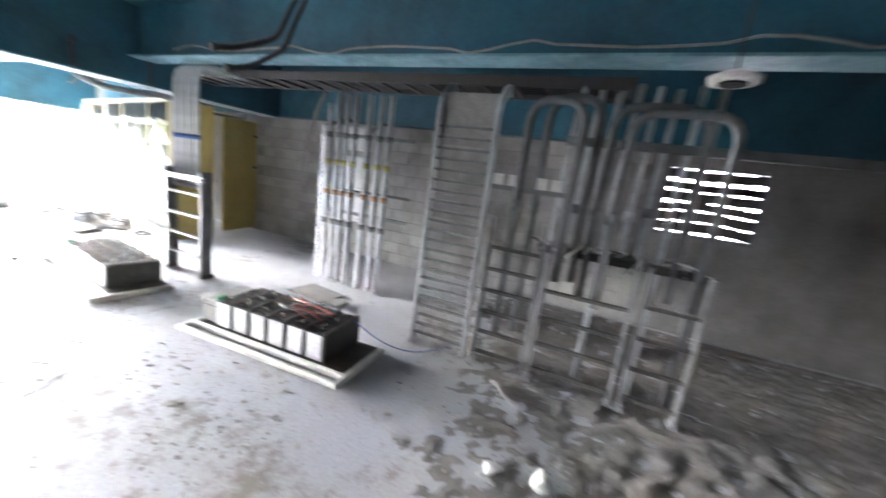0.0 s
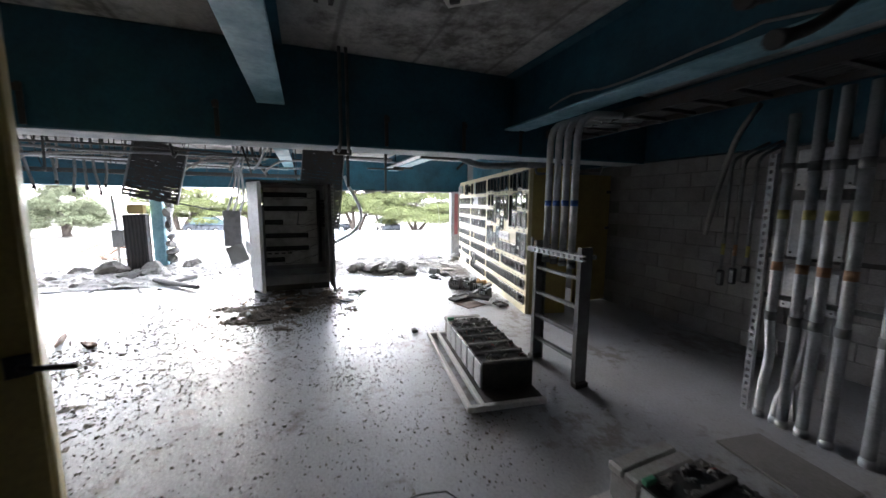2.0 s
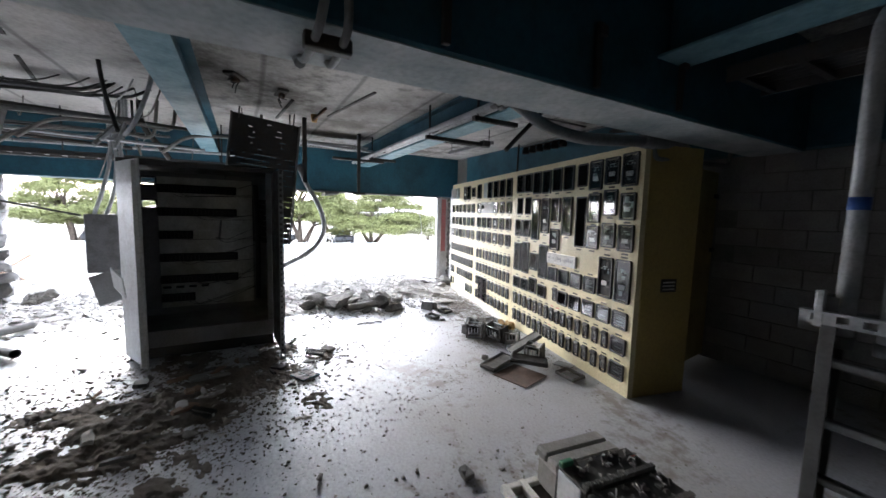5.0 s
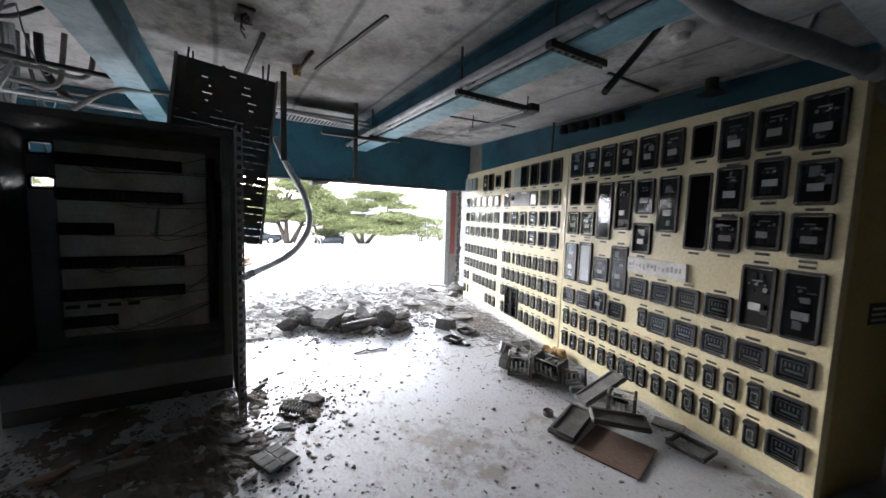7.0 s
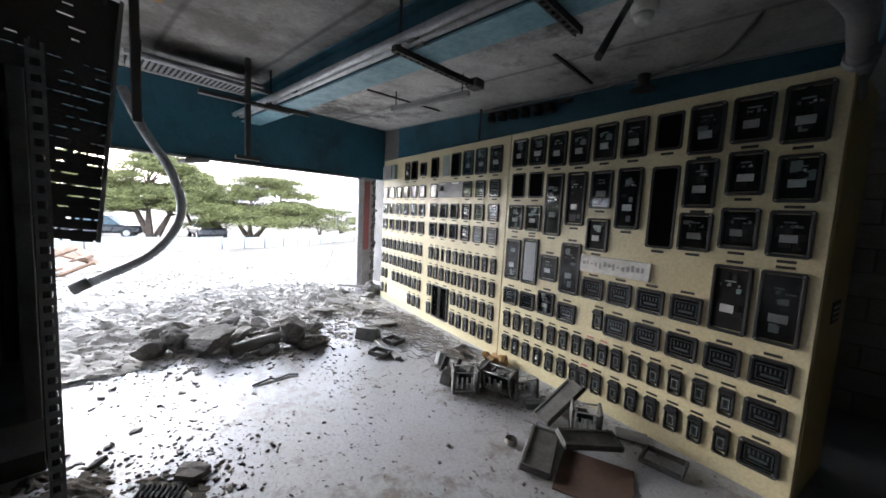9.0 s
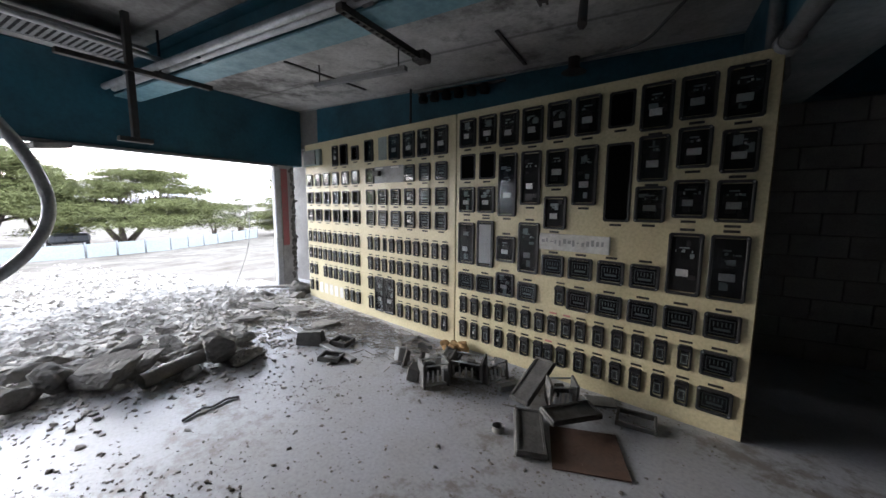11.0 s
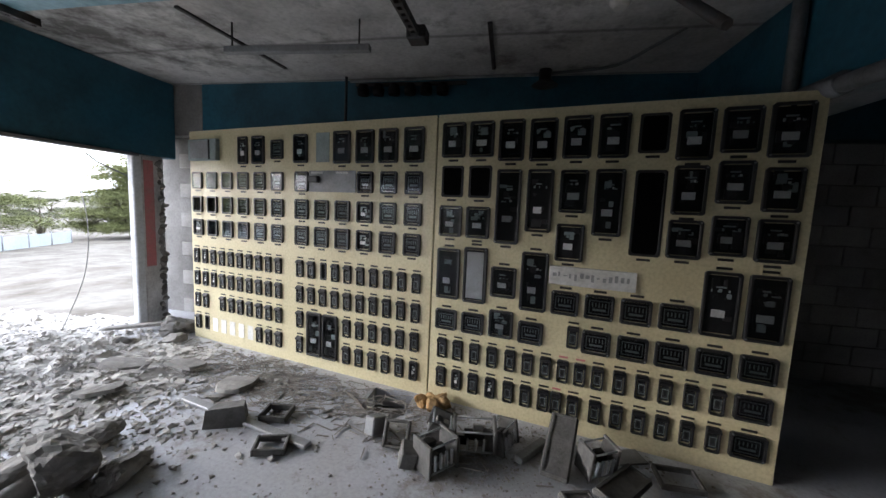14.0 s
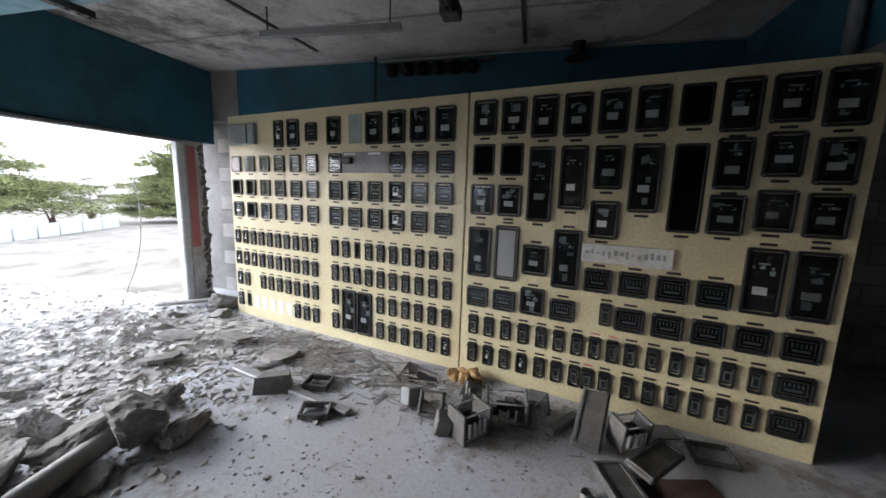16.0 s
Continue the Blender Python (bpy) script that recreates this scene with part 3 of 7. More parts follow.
def board(x0, x1, label):
    mid = (x0 + x1) / 2
    t = thing("relay_board", label, "switchboard", pose(mid, BOARD_Y, 0), "relay boards along the wall")
    w = (x1 - x0) / 2
    part("front_plate", bx(-w + 0.004, w - 0.004, 0.0, 0.006, 0.0, BOARD_H, c=0.002), M_CREAM, t)
    part("rear_frame", bx(-w + 0.006, w - 0.006, 0.008, 0.06, 0.0, BOARD_H - 0.01), M_CREAM, t)
    return t


LEFT = board(-12.04, -9.085, "cream steel relay board crowded with black relays and switches")
RIGHT = board(-9.08, -6.79, "cream steel relay board with large black glazed relay cases")
part("end_panel", bx(1.105, 1.143, 0.061, 0.66, 0.0, BOARD_H, c=0.004), M_OLIVE, RIGHT, "plain ochre steel end panel")
sign = part("warning_sign", bx(1.144, 1.149, 0.28, 0.46, 0.98, 1.1), M_BLACK, RIGHT, "small black sign plate")
for k in range(3):
    part("writing_bar", bx(1.1495, 1.151, 0.3, 0.44, 1.0 + 0.032 * k, 1.012 + 0.032 * k), M_LABEL, sign)

rear = part("rear_door", bx(0.0, 0.82, -0.016, 0.016, 0.03, 2.2, c=0.005), M_OLIVE, RIGHT, "open ochre rear door of the board")
rear.matrix_basis = pose(0.735, 0.985, 0, 0, 0, 109)
for z in (1.28, 1.9):
    part("door_catch", bx(0.7, 0.78, -0.05, -0.017, z, z + 0.05, c=0.006), M_DARKSTEEL, rear)
COLS = [-8.94 + 0.2222 * i for i in range(10)]
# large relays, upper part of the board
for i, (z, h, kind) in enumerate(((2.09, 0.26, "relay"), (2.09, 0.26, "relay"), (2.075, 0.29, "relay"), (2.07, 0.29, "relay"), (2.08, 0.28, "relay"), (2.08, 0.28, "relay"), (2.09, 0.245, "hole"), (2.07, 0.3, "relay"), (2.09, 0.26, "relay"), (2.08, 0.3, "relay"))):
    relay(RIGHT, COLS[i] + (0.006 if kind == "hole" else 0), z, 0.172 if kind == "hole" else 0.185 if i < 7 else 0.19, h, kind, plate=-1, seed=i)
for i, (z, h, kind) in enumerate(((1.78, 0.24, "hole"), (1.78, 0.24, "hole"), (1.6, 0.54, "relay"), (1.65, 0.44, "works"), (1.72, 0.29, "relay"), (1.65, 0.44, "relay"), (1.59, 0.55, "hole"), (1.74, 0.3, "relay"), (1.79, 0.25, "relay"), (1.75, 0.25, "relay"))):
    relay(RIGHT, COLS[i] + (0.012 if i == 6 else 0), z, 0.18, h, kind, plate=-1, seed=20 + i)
for i, z, h, kind in ((0, 1.475, 0.24, "relay"), (1, 1.475, 0.24, "relay"), (4, 1.37, 0.26, "works"), (7, 1.44, 0.24, "relay"), (8, 1.475, 0.24, "relay"), (9, 1.46, 0.25, "relay")):
    relay(RIGHT, COLS[i], z, 0.185, h, kind, plate=-1, seed=40 + i)
for i, z, h, kind in ((0, 1.06, 0.4, "relay"), (2, 1.04, 0.23, "relay"), (3, 1.07, 0.43, "relay"), (8, 1.06, 0.4, "works"), (9, 1.06, 0.4, "relay")):
    relay(RIGHT, COLS[i], z, 0.19, h, kind, plate=1, seed=60 + i)
r = relay(RIGHT, COLS[1], 1.07, 0.185, 0.43, "relay", plate=1, seed=61)
paper = part("paper_chart", bx(-0.066, 0.066, -0.0168, -0.0158, -0.18, 0.18), M_PAPER, r, "white paper chart behind the glass")
ledge = part("label_strip", bx(0.04 + -0.275, 0.04 + 0.275, -0.022, -0.002, 1.075, 1.205, c=0.003), M_BACKPAN, RIGHT, "pale metal strip with a printed diagram")
for k in range(14):
    rng = random.Random(k)
    x = 0.04 - 0.25 + 0.036 * k
    part("printed_bar", bx(x, x + rng.uniform(0.012, 0.03), -0.0245, -0.0225, 1.11 + rng.uniform(0, 0.03), 1.145 + rng.uniform(0, 0.03)), M_CABGREY, ledge)
for i in (0, 1, 3):
    relay(RIGHT, COLS[i], 0.69, 0.18, 0.165, "meter", plate=1)
relay(RIGHT, COLS[2], 0.72, 0.185, 0.21, "relay", plate=1, seed=90)
for i in (4, 5, 6, 7):
    relay(RIGHT, COLS[i], 0.945, 0.185, 0.17, "meter", plate=1)
relay(RIGHT, -7.98, 0.71, 0.078, 0.16, "switch", plate=1)
for i in (5, 6, 7, 8, 9):
    relay(RIGHT, COLS[i], 0.695, 0.185, 0.165, "meter", plate=1)
relay(RIGHT, COLS[9], 0.45, 0.185, 0.16, "meter", plate=1)
relay(RIGHT, COLS[9], 0.21, 0.185, 0.16, "meter", plate=1)
SWITCHES = (-8.965, -8.83, -8.69, -8.55, -8.41, -8.28, -8.15, -8.03, -7.915, -7.8, -7.665, -7.53, -7.395, -7.255, -7.115)
for row, z in ((0, 0.45), (1, 0.205)):
    for i, x in enumerate(SWITCHES):
        if row and i in (7, 8):
            x -= 0.03
        relay(RIGHT, x, z, 0.078, 0.165, "works" if row and i in (1, 3) else "switch", plate=0 if (row, i) in ((0, 7), (0, 8), (1, 7)) else 1)
        if (row, i) in ((0, 7), (0, 8), (1, 7)):
            part("nameplate", bx(x - RIGHT.location.x - 0.03, x - RIGHT.location.x + 0.03, -0.006, -0.002, z + 0.098, z + 0.112, c=0.001), M_REDPAINT, RIGHT, "small red nameplate")

# the second board: instruments on top, many small switches below
for x, w, h, kind in ((-11.21, 0.13, 0.27, "works"), (-11.0, 0.165, 0.27, "relay"), (-10.75, 0.15, 0.18, "meter"), (-10.46, 0.165, 0.26, "relay"), (-9.99, 0.18, 0.28, "relay"), (-9.75, 0.18, 0.28, "relay"), (-9.52, 0.18, 0.28, "relay"), (-9.28, 0.18, 0.28, "relay")):
    relay(LEFT, x, 2.065, w, h, kind, plate=-1, seed=int(-x * 10))
case = part("recorder", bx(-11.99 + 10.5625, -11.55 + 10.5625, -0.05, -0.002, 1.97, 2.19, c=0.008), M_GREYPLATE, LEFT, "blue-grey recorder case")
part("recorder_window", bx(-11.95 + 10.5625, -11.67 + 10.5625, -0.053, -0.0505, 1.99, 2.17), M_CABGREY, case)
part("recorder_bar", bx(-11.66 + 10.5625, -11.645 + 10.5625, -0.056, -0.0505, 1.98, 2.18), M_BLACK, case)
part("blank_plate", bx(-10.28 + 10.5625, -10.13 + 10.5625, -0.006, -0.001, 1.94, 2.2, c=0.001), M_GREYPLATE, LEFT, "grey-green blanking plate")
blank = part("switch_plate", bx(-10.36 + 10.5625, -9.84 + 10.5625, -0.008, -0.001, 1.675, 1.865, c=0.001), M_CABGREY, LEFT, "grey plate with one black rotary switch")
part("rotary_switch", bx(-10.33 + 10.5625, -10.22 + 10.5625, -0.06, -0.009, 1.755, 1.815, c=0.01), M_BLACK, blank)
for x in (-10.33, -10.05):
    part("writing_bar", bx(x + 10.5625, x + 10.5625 + 0.13, -0.0105, -0.0085, 1.838, 1.856), M_PAPER, blank)
SIX = [-11.91 + 0.232 * i for i in range(6)]
RIGHTS = [-10.445 + 0.2345 * i for i in range(6)]
for z in (1.765, 1.51, 1.262):
    for i, x in enumerate(SIX):
        relay(LEFT, x, z, 0.15, 0.175, "works" if z < 1.3 and i == 0 else "meter", plate=-1)
    for i, x in enumerate(RIGHTS):
        if z > 1.7 and i in (1, 2):
            continue
        relay(LEFT, x, z, 0.158, 0.185, "works" if z < 1.7 and i == 3 else "meter", plate=-1, seed=i if z < 1.7 and i == 3 else 0)
A10 = [-11.95 + 0.1345 * i for i in range(10)]
B10 = [-10.465 + 0.1385 * i for i in range(10)]
for row, z in enumerate((0.945, 0.695, 0.447, 0.195)):
    for i, x in enumerate(A10):
        if (row, i) == (2, 2):
            continue
        if row == 3 and 2 <= i <= 6:
            part("blank_cover", bx(x + 10.5625 - 0.04, x + 10.5625 + 0.04, -0.004, -0.001, z - 0.08, z + 0.07, c=0.001), M_PAPER, LEFT, "pale blank cover")
            continue
        kind = "hole" if (row, i) == (3, 1) else "works" if (row, i) in ((0, 0), (0, 1), (1, 0), (1, 1), (1, 2), (2, 0)) else "switch"
        relay(LEFT, x, z, 0.074, 0.16, kind, plate=1)
    for i, x in enumerate(B10):
        if row >= 2 and 1 <= i <= 3:
            continue
        relay(LEFT, x, z, 0.076, 0.165, "hole" if (row, i) == (0, 2) else "works" if (row, i) == (3, 9) else "switch", plate=1)
for x in (-10.29, -10.1):
    relay(LEFT, x, 0.325, 0.172, 0.43, "relay", plate=1, seed=77)


def perforated(bm, p, q, wide, thick, hole, m=None):
    """A strut with holes between p and q along one axis (u): built from rungs and two edges."""
    n = int((q - p) / hole)
    step = (q - p) / n
    block(bm, p, q, -thick / 2, thick / 2, wide * 0.28, wide * 0.5, 0, m)
    block(bm, p, q, -thick / 2, thick / 2, -wide * 0.5, -wide * 0.28, 0, m)
    for k in range(n):
        block(bm, p + step * k, p + step * (k + 0.5), -thick / 2, thick / 2, -wide * 0.28, wide * 0.28, 0, m)


# ---- the open terminal cabinet ----
SLOT = (-0.66, -0.53, 1.63, 1.705, 1.9, 1.975)  # the slots in the back sheet: y0, y1, then two z ranges


def terminal_cabinet():
    t = thing("terminal_cabinet", "open grey steel cabinet with rows of black terminals", "cabinet", house(-9.0, 0.29, 0.0))
    part("plinth", bx(-0.72, -0.02, -0.69, 0.69, 0.0, 0.12, c=0.005), M_DARKSTEEL, t)
    bm = bmesh.new()
    block(bm, -0.77, -0.75, -0.71, SLOT[0], 0.12, 2.1)
    block(bm, -0.77, -0.75, SLOT[1], 0.71, 0.12, 2.1)
    for z0, z1 in ((0.12, SLOT[2]), (SLOT[3], SLOT[4]), (SLOT[5], 2.1)):
        block(bm, -0.77, -0.75, SLOT[0], SLOT[1], z0, z1)
    part("back", bm, M_CABGREY, t, "grey back sheet with two punched slots")
    for z0, z1 in ((SLOT[2], SLOT[3]), (SLOT[4], SLOT[5])):
        bm = bmesh.new()
        ring_frame(bm, SLOT[1] - SLOT[0] + 0.04, z1 - z0 + 0.04, 0.018, 0.0, 0.012)
        bm.transform(pose(-0.737, (SLOT[0] + SLOT[1]) / 2, (z0 + z1) / 2, 0, 0, 90))
        part("slot_grommet", bm, M_BLACK, t, "black rubber slot edging")
    part("top", bx(-0.77, 0.0, -0.71, 0.71, 2.06, 2.12, c=0.006), M_DARKSTEEL, t)
    part("bottom", bx(-0.75, 0.0, -0.71, 0.71, 0.12, 0.3, c=0.006), M_CABGREY, t)
    part("side_panel", bx(-0.75, -0.02, 0.69, 0.71, 0.3, 2.06), M_DARKSTEEL, t)
    part("side_panel", bx(-0.75, -0.02, -0.71, -0.69, 0.3, 2.06), M_DARKSTEEL, t)
    for y in (-0.69, 0.63):
        part("front_post", bx(-0.02, 0.0, y, y + 0.06, 0.3, 2.06, c=0.004), M_DULL, t)
    part("mounting_plate", bx(-0.69, -0.675, SLOT[1] + 0.03, 0.5, 0.4, 2.0, c=0.003), M_BACKPAN, t, "stained white mounting plate")
    part("wire_trunk", pipe([(-0.62, 0.55, 0.45), (-0.61, 0.56, 1.2), (-0.62, 0.54, 1.95)], 0.03, 8, 0.2), M_BLACKCABLE, t)
    rng = random.Random(5)
    cell = mesh_of("terminal_block", bx(0.0, 0.05, -0.017, 0.017, -0.035, 0.035, c=0.004), M_BLACK)
    for z, y0, n in ((1.86, -0.48, 20), (1.58, -0.48, 20), (1.3, -0.48, 8), (1.02, -0.48, 20), (0.75, -0.48, 20), (0.52, -0.48, 8)):
        s = part("terminal_strip", bx(-0.674, -0.665, y0 - 0.02, y0 + 0.04 * n, z - 0.05, z + 0.05, c=0.002), M_DARK, t)
        for k in range(n):
            o = new("terminal_block", cell)
            o.parent = s
            o.matrix_basis = pose(-0.664, y0 + 0.04 * k, z + rng.uniform(-0.006, 0.006))
        for k in range(3):
            y = y0 + rng.uniform(0.1, 0.6)
            part("loose_wire", pipe([(-0.62, y, z - 0.03), (-0.59, y + 0.1, z - 0.05 - rng.random() * 0.06), (-0.62, 0.52, z + rng.uniform(-0.1, 0.15))], 0.003, 5, 0.1), M_BLACKCABLE, s)
    for k in range(4):
        part("small_fuse", bx(-0.674, -0.65, -0.48 + 0.13 * k, -0.4 + 0.13 * k, 0.64, 0.665), M_BLACK, t)
    part("marker_strip", bx(-0.674, -0.67, -0.17, 0.2, 1.34, 1.365), M_LABEL, t)
    # leaf, fold and flap take case white: daylight on them is put into the colour
    d = part("door", bx(0.0, 0.58, -0.014, 0.014, 0.12, 2.1, c=0.006), M_CASE, t, "open grey door leaf, whitened for the light on it, bent at its edge")
    d.matrix_basis = pose(0.012, -0.7, -0.03, 0, 0, 27)
    part("door_fold", bx(0.55, 0.58, -0.05, -0.0145, 0.14, 2.08, c=0.004), M_CASE, d)
    bm = bmesh.new()
    block(bm, -0.2, 0.0, 0.0, 0.012, -0.14, 0.14, 0.003, pose(0.2, -0.05, 0.85, 20, 30, 15))
    part("torn_flap", bm, M_CASE, d, "torn sheet flap")
    d = part("door", bx(0.0, 0.56, -0.014, 0.014, 0.1, 2.08, c=0.006), M_DARKSTEEL, t, "dark open door leaf seen edge on")
    d.matrix_basis = pose(0.012, 0.705, -0.02, 0, 0, 4)
    bm = bmesh.new()
    perforated(bm, 0.02, 2.06, 0.05, 0.006, 0.06, pose(0.57, 0.0, 0.0, 0, -90, 0) @ pose(0, 0, 0, 90, 0, 0))
    part("perforated_rail", bm, M_DULL, d, "perforated steel door rail")
    return t


terminal_cabinet()


# ---- battery banks on the floor ----
def battery_bank(x, y, turn, cells, length, label):
    t = thing("battery_bank", label, "battery", pose(x, y, 0, 0, 0, turn), "battery banks on the floor")
    tray = length + 0.5
    for y0 in (-0.08, -0.2):
        part("tray_rail", bx(-0.22, tray - 0.22, y0 - 0.022, y0 + 0.022, 0.01, 0.06, c=0.008), M_PAPER, t, "white painted tray rail")
    part("tray_rail", bx(tray - 0.27, tray - 0.22, -0.2, 0.5, 0.0, 0.055, c=0.008), M_PAPER, t, "white painted tray rail")
    part("tray_rail", bx(-0.22, -0.17, -0.2, 0.5, 0.0, 0.055, c=0.008), M_PAPER, t, "white painted tray rail")
    part("tray_floor", bx(-0.17, tray - 0.27, -0.05, 0.5, 0.008, 0.03), M_TRAY, t, "dark stained tray floor")
    w = length / cells
    rng = random.Random(cells)
    for k in range(cells):
        c = part("cell", bx(k * w + 0.004, (k + 1) * w - 0.004, 0.0, 0.5, 0.03, 0.275, c=0.006), M_PLASTIC, t)
        part("cell_front", bx(k * w + 0.018, (k + 1) * w - 0.03, -0.012, -0.001, 0.045, 0.27, c=0.004), M_CASE, c, "white cell front")
        bm = bmesh.new()
        for j in range(26):
            block(bm, (k + 1) * w - 0.04, (k + 1) * w - 0.01, 0.01 + j * 0.0188, 0.022 + j * 0.0188, 0.272, 0.3, 0.002)
        tagged(part("ribbed_strip", bm, M_DUSTY, c), kind="stuff")
        bm = bmesh.new()
        for j in range(34):
            block(bm, -0.5, 0.5, -0.5, 0.5, -0.5, 0.5, 0, pose(k * w + rng.uniform(0.02, w - 0.04), rng.uniform(0.02, 0.48), 0.28, rng.uniform(-30, 30), rng.uniform(-30, 30), rng.uniform(0, 180)) @ Matrix.Diagonal((rng.uniform(0.01, 0.05), rng.uniform(0.008, 0.02), rng.uniform(0.01, 0.025), 1)))
        tagged(part("top_crust", bm, M_DUSTY, c, "dirt-caked cell top"), kind="stuff")
        for j in range(3):
            y = 0.09 + 0.16 * j
            x0 = k * w + w * 0.45
            for s in range(4):
                a = rng.uniform(0, 6.28)
                part("wire_stub", pipe([(x0, y, 0.275), (x0 + 0.012 * math.cos(a), y + 0.012 * math.sin(a), 0.305), (x0 + 0.035 * math.cos(a), y + 0.035 * math.sin(a), 0.3 + rng.uniform(0, 0.03))], 0.0035, 5), (M_LABEL, M_CABLE, M_CABLE, M_RED)[s if rng.random() < 0.5 else 1], c)
    part("green_cap", bx(0.005, 0.04, 0.0, 0.08, 0.278, 0.312, c=0.006), M_GREEN, t)
    e = part("end_box", bx(-0.2, -0.02, 0.02, 0.47, 0.031, 0.2, c=0.01), M_CABLE, t, "dusty grey end box")
    for x0, x1 in ((-0.215, -0.112), (-0.108, -0.012)):
        part("end_lid", bx(x0, x1, 0.01, 0.48, 0.201, 0.262, c=0.014), M_LID, e, "pale dusty lid")
    return t


battery_bank(-5.86, 0.97, 4.6, 6, 1.3, "white-fronted battery cells in a tray, tops caked with dirt")
bank = battery_bank(-3.1, 1.53, 15.0, 6, 1.24, "white-fronted battery cells in a tray under tangled red cables")
rng = random.Random(12)
for k in range(7):
    pts = [(0.75 + rng.uniform(-0.2, 0.4), rng.uniform(0.1, 0.45), 0.3 + 0.04 * rng.random()) for _ in range(5)]
    part("loose_cable", pipe(pts, 0.007, 6, 0.12), M_RED if k % 2 else M_BLACKCABLE, bank, "loose red cable" if k % 2 else "loose black cable")
part("loose_cable", pipe([(1.22, 0.4, 0.28), (1.45, 0.55, 0.06), (1.75, 0.62, 0.01), (2.0, 0.95, 0.01)], 0.005, 6, 0.2), M_BLUETAPE, bank, "loose blue cable")


# ---- conduit stand ----
def conduit_stand():
    t = thing("conduit_stand", "grey steel frame stand with four rungs", "stand", house(-4.4, 2.93))
    for x in (-0.36, 0.36):
        s = 1 if x < 0 else -1
        bm = bmesh.new()
        outline = ((0, -0.066), (0.05, -0.066), (0.05, -0.058), (0.01, -0.058), (0.01, 0.058), (0.05, 0.058), (0.05, 0.066), (0, 0.066))
        rings = [[bm.verts.new((x + s * a, b, z)) for a, b in outline] for z in (0.0, 1.33)]
        for k in range(8):
            bm.faces.new((rings[0][k], rings[0][(k + 1) % 8], rings[1][(k + 1) % 8], rings[1][k]))
        bm.faces.new(rings[0][::-1])
        bm.faces.new(rings[1])
        bmesh.ops.recalc_face_normals(bm, faces=bm.faces)
        part("leg", bm, M_STAND, t)
        part("base_foot", bx(x - 0.03, x + 0.03, -0.075, 0.075, 0.0, 0.05, c=0.004), M_DARKSTEEL, t)
    for z in (0.24, 0.49, 0.75, 1.02):
        part("rung", bx(-0.35, 0.35, -0.05, 0.0, z, z + 0.035, c=0.006), M_DULL, t)
    bm = bmesh.new()
    perforated(bm, -0.42, 0.42, 0.055, 0.04, 0.07, pose(0, -0.085, 1.24))
    part("perforated_strut", bm, M_STEEL, t)
    part("rear_strut", bx(-0.38, 0.38, 0.07, 0.1, 1.22, 1.26, c=0.004), M_DULL, t)
    part("upright_bolt", bx(-0.375, -0.345, -0.105, -0.085, 1.2, 1.36, c=0.003), M_STEEL, t)
    return t


conduit_stand()
for k in range(4):
    u = -4.72 + 0.135 * k
    t = thing("conduit", "galvanised conduit with blue tape dropping from the ceiling", "conduit", house(u, 2.99), "conduits over the stand")
    part("pipe", pipe([(0, 0, 1.12), (0, 0, 2.56), (0.02, 0.9, 2.6)], 0.034, 12, 0.22), M_STEEL, t)
    part("end_collar", pipe([(0, 0, 1.095), (0, 0, 1.15)], 0.041, 12), M_DULL, t)
    part("tape_band", pipe([(0, 0, 1.7), (0, 0, 1.755)], 0.0355, 12), M_BLUETAPE, t, "blue tape band")


# ---- conduit bank against the rack ----
def banded_conduit(u, v, pts, r, tapes, group, label="galvanised conduit with yellow and orange tape bands"):
    t = thing("conduit", label, "conduit", house(u, v), group)
    part("pipe", pipe(pts, r, 12, 0.12), M_STEEL, t)
    for z, m in tapes:
        part("tape_band", pipe([(0, 0, z), (0, 0, z + 0.07)], r + 0.0015, 12), m, t, "coloured tape band")
    for z in (0.82, 1.97):
        part("coupling", pipe([(0, 0, z), (0, 0, z + 0.07)], r + 0.006, 12), M_DULL, t)
    part("floor_collar", pipe([(pts[0][0], pts[0][1], 0.0), (pts[0][0], pts[0][1], 0.06)], r + 0.007, 12), M_STEEL, t)
    return t


TAPES = ((1.62, M_YELLOWTAPE), (1.22, M_ORANGETAPE))
banded_conduit(-3.16, 4.0, [(0.0, 0, 0), (0.0, 0, 0.25), (0.03, 0.0, 0.5), (0, 0, 0.8), (0, 0, 2.4)], 0.033, TAPES, "conduit bank")
banded_conduit(-2.93, 4.0, [(-0.12, 0, 0), (-0.12, 0, 0.18), (0.0, 0.0, 0.5), (0, 0.02, 0.9), (0, 0.04, 1.05)], 0.033, (), "conduit bank", "short bent galvanised conduit")
for u in (-3.0, -2.88, -2.74, -2.53, -2.36, -2.22):
    banded_conduit(u, 3.99 + 0.01 * (u + 3), [(0, 0, 0), (0, 0, 2.52)], 0.036, TAPES, "conduit bank")
rack = thing("strut_rack", "perforated steel strut rack holding the conduits", "rack", house(-3.0, 4.05))
bm = bmesh.new()
perforated(bm, 0.0, 2.12, 0.05, 0.04, 0.06, pose(-0.27, -0.03, 0.0, 0, -90, 0))
part("upright", bm, M_STEEL, rack)
for z in (0.98, 2.0):
    part("cross_strut", bx(-0.3, 1.1, 0.0, 0.03, z, z + 0.04, c=0.003), M_DULL, rack)
part("brace", bx(-0.02, 0.02, 0.0, 0.03, 0.0, 0.7, c=0.003), M_DULL, rack).matrix_basis = pose(-0.02, 0.1, 0.0, -25, -18, 0)
